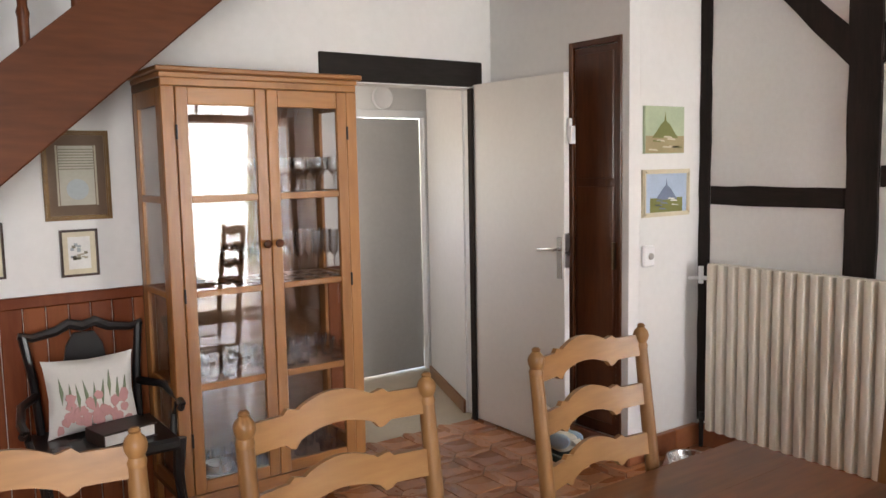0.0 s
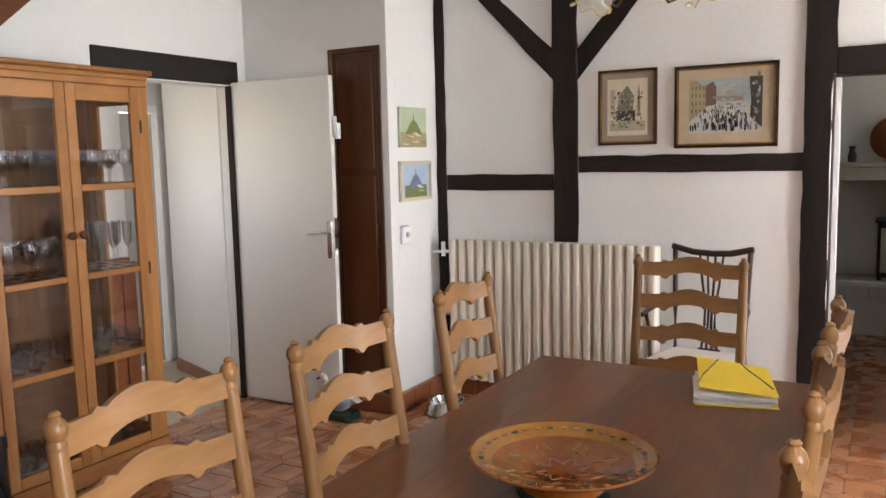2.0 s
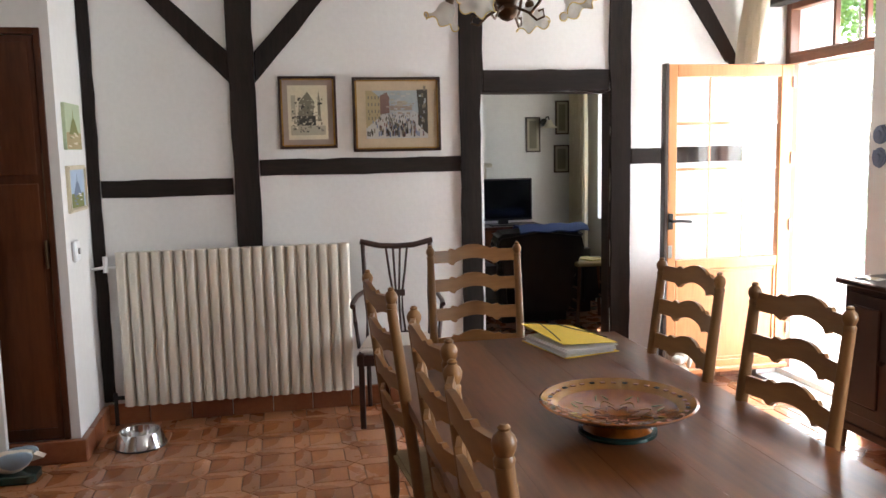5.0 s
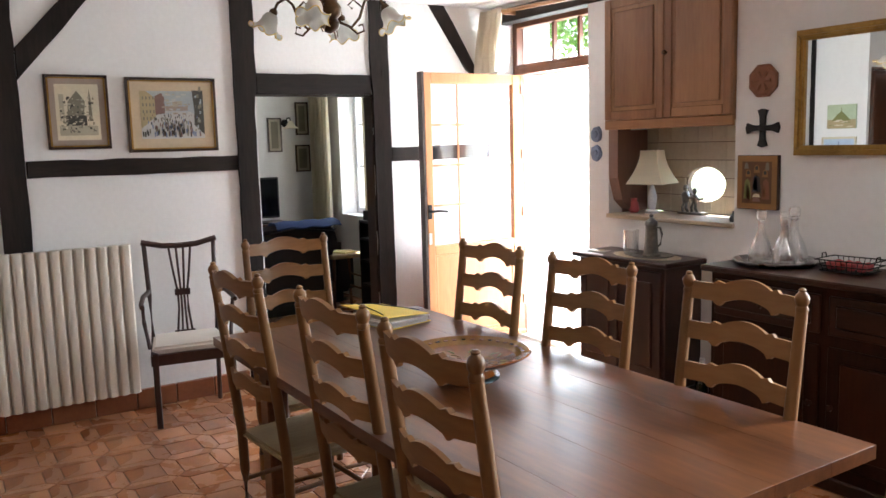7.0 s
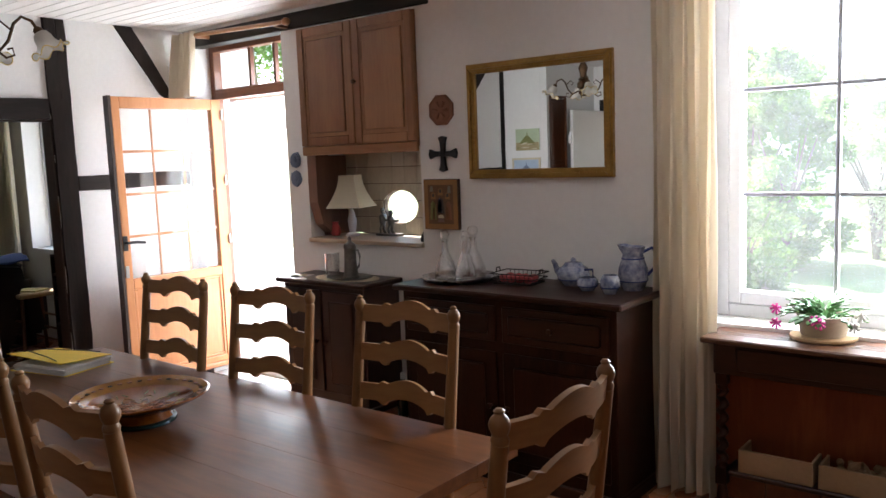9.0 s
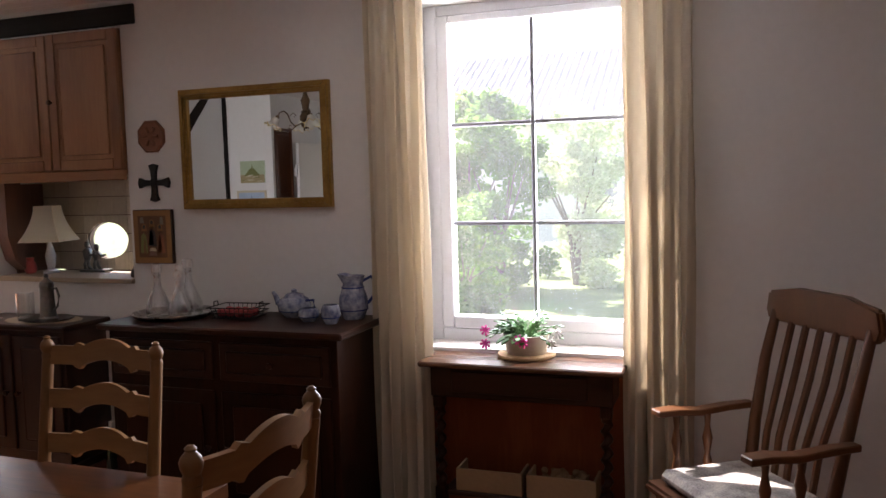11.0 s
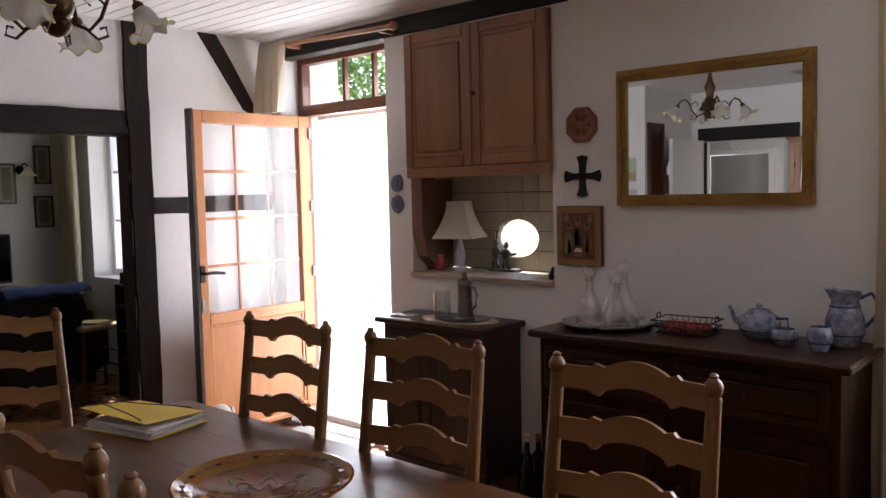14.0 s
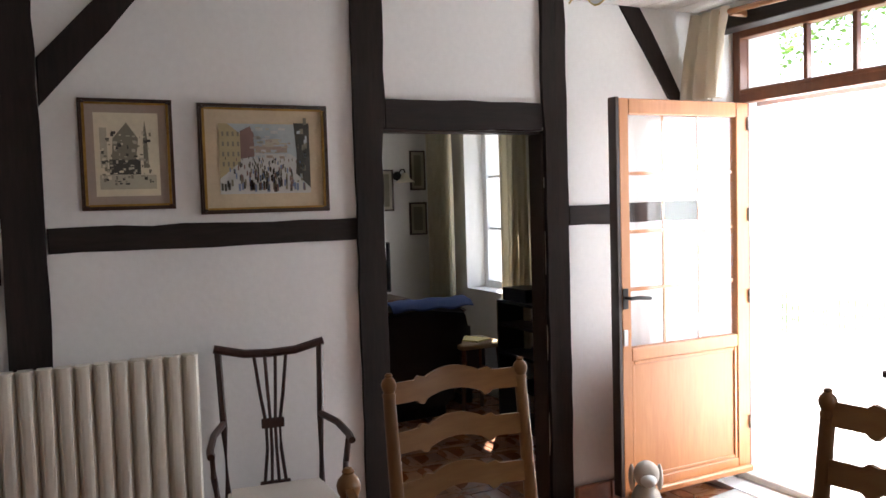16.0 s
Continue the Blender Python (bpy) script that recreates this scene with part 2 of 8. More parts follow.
M["rush"] = surface("rush", (0.28, 0.19, 0.09), (0.45, 0.34, 0.18), 0.8, 0, 8, 90, 0.4, stretch=(1, 0.15, 1))
M["leather"] = surface("black_leather", (0.008, 0.008, 0.011), (0.02, 0.02, 0.026), 0.38, 0, 8, 120, 0.3)
M["shade"] = cloth("lamp_shade", (0.74, 0.68, 0.54), (0.84, 0.79, 0.65), 4, 0.4)
M["lawn"] = surface("lawn", (0.14, 0.19, 0.06), (0.26, 0.31, 0.13), 0.9, 0, 0.6, 30, 0.4)
M["paving"] = surface("terrace_paving", (0.52, 0.48, 0.42), (0.66, 0.62, 0.55), 0.8, 0, 1, 30, 0.2)
M["leaf"] = surface("leaf", (0.05, 0.11, 0.03), (0.13, 0.22, 0.07), 0.55, 0, 3, 20, 0.1, vary=0.7)
lf_n, lf_l = M["leaf"].node_tree.nodes, M["leaf"].node_tree.links
lf_t, lf_m = lf_n.new("ShaderNodeBsdfTranslucent"), lf_n.new("ShaderNodeMixShader")
lf_t.inputs[0].default_value = (0.2, 0.34, 0.1, 1)
lf_m.inputs[0].default_value = 0.5
lf_l.new(lf_n["Principled BSDF"].outputs[0], lf_m.inputs[1])
lf_l.new(lf_t.outputs[0], lf_m.inputs[2])
lf_l.new(lf_m.outputs[0], lf_n["Material Output"].inputs[0])
# pale flowering growth, paled further: the haze of glare is put into the colour
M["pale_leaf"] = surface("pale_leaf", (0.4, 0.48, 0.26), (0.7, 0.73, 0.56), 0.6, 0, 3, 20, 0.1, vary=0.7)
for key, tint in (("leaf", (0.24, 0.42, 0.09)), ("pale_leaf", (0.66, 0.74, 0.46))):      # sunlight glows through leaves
    n, l = M[key].node_tree.nodes, M[key].node_tree.links
    glow, mix = n.new("ShaderNodeBsdfTranslucent"), n.new("ShaderNodeMixShader")
    glow.inputs[0].default_value = rgb(tint)
    mix.inputs[0].default_value = 0.5
    l.new(n["Principled BSDF"].outputs[0], mix.inputs[1])
    l.new(glow.outputs[0], mix.inputs[2])
    l.new(mix.outputs[0], n["Material Output"].inputs[0])
M["bark"] = surface("bark", (0.12, 0.1, 0.07), (0.24, 0.2, 0.15), 0.9, 0, 4, 40, 0.6)
M["niche_board"] = wood("niche_board", (0.15, 0.078, 0.055), (0.23, 0.125, 0.09), "z", 0.6, 0.08, 0.2)
M["sill_pale"] = wood("pale_sill", (0.42, 0.33, 0.23), (0.54, 0.44, 0.32), "x", 0.5, 0.08, 0.1)
M["dark_joint"] = surface("dark_joint", (0.14, 0.1, 0.075), (0.22, 0.16, 0.12), 0.9, 0, 5, 60, 0.2)
# roof colour lightened to hold the glare over the far garden
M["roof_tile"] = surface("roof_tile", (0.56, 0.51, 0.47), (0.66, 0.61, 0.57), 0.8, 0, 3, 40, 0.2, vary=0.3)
M["render_wall"] = surface("rendered_wall", (0.68, 0.64, 0.56), (0.78, 0.74, 0.66), 0.9, 0, 1, 30, 0.2)


# ---- mesh helpers ----
def bm_new():
    return bmesh.new()


def box(bm, x0, x1, y0, y1, z0, z1, bevel=0.0, m=None):
    """A box between two corners, its edges softened."""
    r = bmesh.ops.create_cube(bm, size=1.0)
    vs = r["verts"]
    for v in vs:
        v.co = Vector((x0 + (v.co.x + 0.5) * (x1 - x0), y0 + (v.co.y + 0.5) * (y1 - y0), z0 + (v.co.z + 0.5) * (z1 - z0)))
    if bevel:
        es = list({e for v in vs for e in v.link_edges})
        out = bmesh.ops.bevel(bm, geom=es, offset=bevel, segments=1, affect="EDGES")
        vs = list({v for f in out["faces"] for v in f.verts} | {v for v in vs if v.is_valid})
    if m is not None:
        bmesh.ops.transform(bm, matrix=m, verts=vs)
    return vs


def lathe(bm, prof, seg=16, c=(0, 0, 0), m=None, cap=True):
    """A turned shape from (radius, height) pairs."""
    rings, vs = [], []
    for r, z in prof:
        ring = [bm.verts.new((c[0] + r * math.cos(2 * math.pi * i / seg), c[1] + r * math.sin(2 * math.pi * i / seg), c[2] + z)) for i in range(seg)]
        rings.append(ring)
        vs += ring
    for a, b in zip(rings, rings[1:]):
        for i in range(seg):
            bm.faces.new((a[i], a[(i + 1) % seg], b[(i + 1) % seg], b[i]))
    if cap:
        bm.faces.new(rings[0][::-1])
        bm.faces.new(rings[-1])
    if m is not None:
        bmesh.ops.transform(bm, matrix=m, verts=vs)
    return vs


def rod(bm, p0, p1, r0, r1=None, seg=8):
    """A round bar from p0 to p1."""
    p0, p1 = Vector(p0), Vector(p1)
    q = (p1 - p0).to_track_quat("Z", "Y").to_matrix().to_4x4()
    return lathe(bm, [(r0, 0), (r0 if r1 is None else r1, (p1 - p0).length)], seg, m=Matrix.Translation(p0) @ q)


def tube(bm, pts, r, seg=8):
    """A round bar along a line of points; r is a number or a function of the share of the way."""
    pts = [Vector(p) for p in pts]
    rings = []
    for i, p in enumerate(pts):
        d = (pts[min(i + 1, len(pts) - 1)] - pts[max(i - 1, 0)]).normalized()
        q = d.to_track_quat("Z", "Y")
        rr = r(i / (len(pts) - 1)) if callable(r) else r
        rings.append([bm.verts.new(p + q @ Vector((rr * math.cos(2 * math.pi * k / seg), rr * math.sin(2 * math.pi * k / seg), 0))) for k in range(seg)])
    for a, b in zip(rings, rings[1:]):
        for k in range(seg):
            bm.faces.new((a[k], a[(k + 1) % seg], b[(k + 1) % seg], b[k]))
    bm.faces.new(rings[0][::-1])
    bm.faces.new(rings[-1])


def prism(bm, pts, axis, d0, d1):
    """A flat outline given thickness along an axis."""
    def at(u, v, d):
        return {"x": (d, u, v), "y": (u, d, v), "z": (u, v, d)}[axis]
    a = [bm.verts.new(at(u, v, d0)) for u, v in pts]
    b = [bm.verts.new(at(u, v, d1)) for u, v in pts]
    bm.faces.new(a)
    bm.faces.new(b[::-1])
    k = len(pts)
    for i in range(k):
        bm.faces.new((a[i], b[i], b[(i + 1) % k], a[(i + 1) % k]))
    return a + b


def finish(bm, smooth=False):
    bmesh.ops.recalc_face_normals(bm, faces=bm.faces)
    if smooth:
        for f in bm.faces:
            f.smooth = True
        for e in bm.edges:
            if len(e.link_faces) == 2 and e.calc_face_angle() > 0.7:
                e.smooth = False


def part(name, bm, material, parent=None, label="", smooth=False):
    """One mesh object out of a bmesh, under a thing or a part."""
    finish(bm, smooth)
    me = bpy.data.meshes.new(name)
    bm.to_mesh(me)
    bm.free()
    me.materials.append(material)
    ob = new(name, me)
    if parent is not None:
        ob.parent = parent
    if label:
        ob["label"] = label
    return ob


def thing(name, label, category, at=(0, 0, 0), rz=0, group=""):
    """An empty at a thing's base, that its parts hang from."""
    ob = new(name)
    ob.empty_display_size = 0.05
    ob.matrix_world = pose(*at, 0, 0, rz)
    return tagged(ob, label, category, group)


def single(name, bm, material, label, category, smooth=False, group=""):
    return tagged(part(name, bm, material, None, "", smooth), label, category, group)


def structure(name, bm, material, label="", category="", smooth=False):
    return tagged(part(name, bm, material, None, "", smooth), label, category or name.split("_")[0], "", "structure")


def slab(x0, x1, y0, y1, z0, z1, bevel=0.0):
    bm = bm_new()
    box(bm, x0, x1, y0, y1, z0, z1, bevel)
    return bm


# ---- room ----
CEIL, EAST, SOUTH, NORTH, WEST = 2.52, 3.84, -1.32, 3.86, -4.6
THICK = 0.34


def wall_with_holes(name, axis, d0, d1, u0, u1, z0, z1, holes, material, label):
    """A wall whose openings go right through: it is cut into blocks round them."""
    us = sorted({u0, u1, *[h[0] for h in holes], *[h[1] for h in holes]})
    zs = sorted({z0, z1, *[h[2] for h in holes], *[h[3] for h in holes]})
    bm = bm_new()
    grid = {}

    def vert(u, d, z):
        k = (round(u, 4), round(d, 4), round(z, 4))
        if k not in grid:
            grid[k] = bm.verts.new((d, u, z) if axis == "x" else (u, d, z))
        return grid[k]

    solid = {(i, j): not any(h[0] <= (us[i] + us[i + 1]) / 2 <= h[1] and h[2] <= (zs[j] + zs[j + 1]) / 2 <= h[3] for h in holes)
             for i in range(len(us) - 1) for j in range(len(zs) - 1)}
    for (i, j), ok in solid.items():
        if not ok:
            continue
        a, b, c, e = us[i], us[i + 1], zs[j], zs[j + 1]
        for d in (d0, d1):
            bm.faces.new((vert(a, d, c), vert(b, d, c), vert(b, d, e), vert(a, d, e)))
        for k, (p, q) in (((i - 1, j), ((a, c), (a, e))), ((i + 1, j), ((b, c), (b, e))), ((i, j - 1), ((a, c), (b, c))), ((i, j + 1), ((a, e), (b, e)))):
            if not solid.get(k, False):
                bm.faces.new((vert(p[0], d0, p[1]), vert(q[0], d0, q[1]), vert(q[0], d1, q[1]), vert(p[0], d1, p[1])))
    return structure(name, bm, material, label, "wall")


# unseen block added outside the garden door to trim the sun patch indoors
structure("wall_door_surround", slab(3.741, 4.3, SOUTH - THICK - 0.16, SOUTH - THICK - 0.0005, -0.02, 2.6), M["plaster_smooth"], "unseen white block added outside the garden door to cut sunlight", "wall")
# south wall of dining room and living room, with glazed door, niche, window
wall_with_holes("wall_south", "y", SOUTH, SOUTH - THICK, WEST - 0.3, 7.3, -0.02, 2.75,
                [(2.765, 3.74, 0.02, 2.44), (-0.985, 0.02, 0.785, 2.36), (1.635, 2.58, 1.075, 2.385), (5.62, 6.5, 0.84, 2.25)],
                M["plaster_smooth"], "white plastered outside wall with door, niche and windows")
wall_with_holes("wall_east", "x", EAST, EAST + 0.11, SOUTH, 4.1, -0.02, 2.75, [(-0.32, 0.525, -0.1, 1.89)],
                M["plaster"], "white rough plaster wall between dark timbers")
wall_with_holes("wall_north", "y", NORTH, NORTH + 0.14, WEST - 0.3, 3.319, -0.02, 2.75, [(2.3, 3.1995, -0.1, 1.985)],
                M["plaster_smooth"], "white plastered wall with a corridor opening")
# out of view: set far back and coloured dark to weaken the bounced light
structure("wall_west", slab(WEST - 0.3, WEST, SOUTH, NORTH, -0.02, 2.75), M["wainscot"], "unseen end wall, made reddish-brown to cut bounced light", "wall")
wall_with_holes("wall_closet", "x", 3.28, 3.36, 2.79, NORTH - 0.0005, -0.02, 2.75, [(2.835, 3.2, 0.1, 2.165)], M["plaster_smooth"], "white wall round a built-in closet")
structure("wall_pillar", slab(3.3605, EAST, 2.79, 2.89, -0.02, 2.75), M["plaster_smooth"], "narrow white wall with two small paintings", "wall")
structure("wall_closet_back", slab(3.32, EAST, 3.9, 4.0, -0.02, 2.75), M["plaster_smooth"], "plain white closet back wall", "wall")

# ceiling boards: one mesh, grooves between boards
bm = bm_new()
y = SOUTH
while y < NORTH - 0.01:
    y1 = min(y + 0.095, NORTH)
    if y1 < 2.98:
        box(bm, WEST, EAST, y + 0.003, y1 - 0.003, CEIL, CEIL + 0.02, 0.003)
    else:
        box(bm, 1.95, EAST, y + 0.003, y1 - 0.003, CEIL, CEIL + 0.02, 0.003)
        box(bm, WEST, -0.4, y + 0.003, y1 - 0.003, CEIL, CEIL + 0.02, 0.003)
    y = y1
box(bm, WEST, EAST, SOUTH, 2.98, CEIL + 0.012, CEIL + 0.06)
box(bm, 1.95, EAST, 2.98, NORTH, CEIL + 0.012, CEIL + 0.06)
box(bm, WEST, -0.4, 2.98, NORTH, CEIL + 0.012, CEIL + 0.06)
structure("ceiling", bm, M["ceiling"], "white painted boarded ceiling", "ceiling")
bm = bm_new()
box(bm, -0.5, 2.05, 2.88, 2.98, CEIL + 0.06, 4.6)
box(bm, -0.5, -0.4, 2.98, NORTH, CEIL + 0.06, 4.6)
box(bm, 1.95, 2.05, 2.98, NORTH, CEIL + 0.06, 4.6)
box(bm, -0.5, 2.05, NORTH, NORTH + 0.1, 2.75, 4.6)
box(bm, -0.5, 2.05, 2.88, NORTH + 0.1, 4.6, 4.7)
structure("wall_stairwell", bm, M["plaster_smooth"], "white plastered stairwell above the ceiling", "wall")
structure("floor", slab(WEST, EAST, SOUTH - THICK, NORTH, -0.12, -0.006), M["grout"], "brown mortar bed under terracotta tiles", "floor")

# ---- timber framing of the east wall ----


def timber(name, pts, proud=0.012, material="timber"):
    """A beam let into the east wall, standing a little proud of the plaster."""
    bm = bm_new()
    fine = []
    for (u, v), (u2, v2) in zip(pts, pts[1:] + pts[:1]):
        n = max(1, int(math.hypot(u2 - u, v2 - v) / 0.12))
        for i in range(n):
            k = i / n
            w = 0.004 if 0 < i else 0.0
            fine.append((u + (u2 - u) * k + random.uniform(-w, w), v + (v2 - v) * k + random.uniform(-w, w)))
    prism(bm, fine, "x", EAST - proud, EAST + 0.03)
    es = [e for e in bm.edges if all(abs(v.co.x - (EAST - proud)) < 1e-5 for v in e.verts)]
    bmesh.ops.bevel(bm, geom=es, offset=0.006, segments=1, affect="EDGES")
    return structure(name, bm, M[material], "dark stained rough timber beam in the plaster", "beam")


timber("beam_post", [(2.72, 0.13), (2.785, 0.13), (2.785, CEIL), (2.725, CEIL)], 0.014)
timber("beam_post", [(1.845, 0.13), (1.985, 0.13), (2.0, CEIL), (1.855, CEIL)], 0.02)
timber("beam_rail", [(2.0, 1.31), (2.72, 1.312), (2.72, 1.408), (2.0, 1.405)], 0.011, "timber_h")
timber("beam_rail", [(0.645, 1.412), (1.845, 1.412), (1.845, 1.506), (0.645, 1.505)], 0.011, "timber_h")
timber("beam_brace", [(1.99, 1.943), (1.992, 2.12), (2.42, 2.52), (2.52, 2.52), (2.52, 2.5)], 0.010)
timber("beam_brace", [(1.85, 2.12), (1.85, 1.945), (1.36, 2.52), (1.49, 2.52)], 0.010)
timber("beam_post", [(0.525, 0.0), (0.648, 0.0), (0.652, CEIL), (0.508, CEIL), (0.508, 1.89), (0.525, 1.89)], 0.022)
timber("beam_post", [(-0.452, 0.0), (-0.392, 0.0), (-0.392, CEIL), (-0.452, CEIL)], 0.012)
timber("beam_post", [(-0.388, 0.0), (-0.32, 0.0), (-0.32, 1.89), (-0.31, 2.0), (-0.31, CEIL), (-0.388, CEIL)], 0.024)
timber("beam_head", [(-0.31, 1.89), (0.508, 1.885), (0.508, 2.015), (-0.31, 2.018)], 0.018, "timber_h")
timber("beam_rail", [(-1.3, 1.43), (-0.455, 1.428), (-0.455, 1.526), (-1.3, 1.528)], 0.011, "timber_h")
timber("beam_brace", [(-0.79, CEIL), (-0.92, CEIL), (-1.2, 2.08), (-1.19, 2.02), (-1.1, 2.07)], 0.012)
structure("beam_lintel_north", slab(2.146, 3.208, NORTH - 0.012, NORTH + 0.1, 1.992, 2.136, 0.006), M["timber_x"], "dark timber lintel over the corridor opening", "beam")
structure("beam_lintel_south", slab(1.535, EAST, SOUTH - 0.1, SOUTH + 0.014, 2.395, 2.495, 0.005), M["timber_x"], "dark timber beam under the ceiling", "beam")
# reveals of the living room doorway lined in timber
bm = bm_new()
box(bm, EAST + 0.0005, EAST + 0.113, -0.3185, -0.309, 0, 1.876)
box(bm, EAST + 0.031, EAST + 0.113, 0.516, 0.525, 0, 1.876)
box(bm, EAST + 0.031, EAST + 0.113, -0.32, 0.525, 1.877, 1.887)
structure("trim_door_edge", slab(EAST + 0.065, EAST + 0.113, 0.489, 0.5155, 0, 1.876, 0.002), M["white"], "white painted edge strip inside the doorway", "trim")
structure("trim_doorway", bm, M["door_brown"], "dark timber lining of the doorway", "trim")
# tiled skirting
def skirting(x0, x1, y0, y1, n, along):
    for i in range(n):
        bm = bm_new()
        if along == "y":
            a = (y1 - y0) / n
            box(bm, x0, x1, y0 + a * i + 0.002, y0 + a * (i + 1) - 0.002, 0.0, 0.118, 0.004)
        else:
            a = (x1 - x0) / n
            box(bm, x0 + a * i + 0.002, x0 + a * (i + 1) - 0.002, y0, y1, 0.0, 0.118, 0.004)
        part("skirting_tile", bm, M["skirting"], skirt)


skirt = tagged(new("baseboard"), "brown terracotta skirting tiles along the walls", "baseboard", "", "structure")
skirting(EAST - 0.03, EAST - 0.001, 0.66, 2.77, 9, "y")
skirting(EAST - 0.03, EAST - 0.001, -1.3, -0.46, 4, "y")
skirting(3.25, EAST - 0.032, 2.755, 2.789, 3, "x")
skirting(3.245, 3.279, 2.756, 3.2, 1, "y")
skirting(0.2, 2.76, SOUTH + 0.001, SOUTH + 0.03, 11, "x")
skirting(WEST, -0.05, SOUTH + 0.001, SOUTH + 0.03, 20, "x")

# closet door in the pillar
clo = tagged(new("door_closet"), "dark varnished wooden closet door, closed", "door", "", "structure")
bm = bm_new()
box(bm, 3.27, 3.292, 2.835, 2.865, 0.12, 2.165, 0.003)
box(bm, 3.27, 3.292, 3.17, 3.2, 0.12, 2.165, 0.003)
box(bm, 3.27, 3.292, 2.865, 3.17, 2.135, 2.165, 0.003)
part("door_frame", bm, M["closet"], clo)
part("door_leaf", slab(3.285, 3.315, 2.868, 3.167, 0.12, 2.132, 0.003), M["closet"], clo)
for z0, z1 in ((0.18, 1.42), (1.46, 2.1)):
    part("door_panel", slab(3.281, 3.29, 2.895, 3.145, z0, z1, 0.004), M["closet"], clo)
    bm = bm_new()
    rod(bm, (3.279, 2.866, z0 + 0.1), (3.279, 2.866, min(z1 - 0.04, 1.3)), 0.004)
    part("edge_strip", bm, M["bronze"], clo, "", True)
part("handle", slab(3.25, 3.28, 2.872, 2.882, 1.0, 1.14, 0.003), M["bronze"], clo)

# white interior door, standing open
dr = tagged(new("door_corridor"), "white painted flush door standing open", "door", "", "structure")
bm = bm_new()
box(bm, 3.135, 3.172, 3.095, 3.856, 0.012, 2.004, 0.003)
part("door_leaf", bm, M["paint_door"], dr)
bm = bm_new()
box(bm, 3.126, 3.134, 3.107, 3.145, 0.94, 1.16, 0.003)
part("door_plate", bm, M["chrome"], dr)
bm = bm_new()
rod(bm, (3.134, 3.127, 1.095), (3.09, 3.127, 1.095), 0.008)
tube(bm, [(3.09, 3.123, 1.095), (3.085, 3.163, 1.097), (3.088, 3.25, 1.09)], 0.008)
part("door_handle", bm, M["chrome"], dr, "chrome lever handle", True)
bm = bm_new()
box(bm, 3.138, 3.17, 3.091, 3.095, 1.0, 1.18)
part("lock", bm, M["steel"], dr)
bm = bm_new()
box(bm, 3.15, 3.172, 3.072, 3.093, 1.67, 1.77, 0.003)
box(bm, 3.145, 3.175, 3.05, 3.08, 1.64, 1.73, 0.003)
part("hook", bm, M["white"], dr)
structure("wall_reveal_north", slab(3.179, 3.1995, NORTH - 0.004, NORTH + 0.14, 0, 1.9845), M["plaster_smooth"], "white plaster reveal of the opening", "wall")
structure("trim_door_jamb", slab(3.115, 3.134, NORTH - 0.018, NORTH + 0.02, 0, 1.9845, 0.002), M["timber"], "dark timber door jamb", "trim")

# ---- glazed garden door ----
gd = tagged(new("door_garden"), "orange-brown glazed wooden garden door, wide open", "door", "", "structure")
DX0, DX1, DY0, DY1 = 3.635, 3.685, -1.462, -0.602
bm = bm_new()
box(bm, DX0, DX1, DY0, DY0 + 0.085, 0.10, 2.03, 0.004)
box(bm, DX0, DX1, DY1 - 0.07, DY1 - 0.012, 0.10, 2.03, 0.004)
box(bm, DX0, DX1, DY0 + 0.085, DY1 - 0.07, 1.955, 2.03, 0.004)
box(bm, DX0, DX1, DY0 + 0.085, DY1 - 0.07, 0.76, 0.825, 0.004)
box(bm, DX0, DX1, DY0 + 0.085, DY1 - 0.07, 0.10, 0.165, 0.004)
part("door_frame", bm, M["doorwood"], gd)
part("door_edge", slab(DX0 - 0.004, DX1 + 0.004, DY1 - 0.011, DY1 + 0.012, 0.10, 2.035, 0.003), M["door_brown"], gd, "dark brown sealing edge")
bm = bm_new()
box(bm, DX0 + 0.015, DX1 - 0.015, DY0 + 0.085, DY1 - 0.07, 0.165, 0.76)
part("door_panel", bm, M["doorwood"], gd)
bm = bm_new()
for a, b, c, d in ((DY0 + 0.086, DY0 + 0.105, 0.166, 0.759), (DY1 - 0.09, DY1 - 0.071, 0.166, 0.759), (DY0 + 0.105, DY1 - 0.09, 0.74, 0.759), (DY0 + 0.105, DY1 - 0.09, 0.166, 0.185)):
    box(bm, DX0 + 0.006, DX0 + 0.0145, a, b, c, d, 0.003)
part("moulding", bm, M["doorwood"], gd)
pn = part("pane", slab(DX0 + 0.02, DX0 + 0.026, DY0 + 0.085, DY1 - 0.07, 0.825, 1.955), M["pane"], gd, "clear door glass")
pn.visible_shadow = False
bm = bm_new()
for k in (1, 2, 3):
    z = 0.825 + 1.13 * k / 4
    box(bm, DX0 + 0.028, DX0 + 0.038, DY0 + 0.086, DY1 - 0.071, z - 0.009, z + 0.009, 0.002)
for k in (1, 2):
    y = DY0 + 0.085 + 0.705 * k / 3
    box(bm, DX0 + 0.0285, DX0 + 0.0375, y - 0.007, y + 0.007, 0.826, 1.954, 0.002)
part("muntin", bm, M["doorwood"], gd)
part("drip_rail", slab(DX0 - 0.035, DX0 - 0.001, DY0 + 0.01, DY1 - 0.03, 0.09, 0.125, 0.008), M["doorwood"], gd)
bm = bm_new()
box(bm, DX0 - 0.008, DX0 - 0.001, -0.65, -0.615, 1.02, 1.12, 0.003)
rod(bm, (DX0 - 0.008, -0.632, 1.075), (DX0 - 0.05, -0.632, 1.075), 0.009)
tube(bm, [(DX0 - 0.05, -0.625, 1.075), (DX0 - 0.055, -0.68, 1.077), (DX0 - 0.05, -0.75, 1.068)], 0.009)
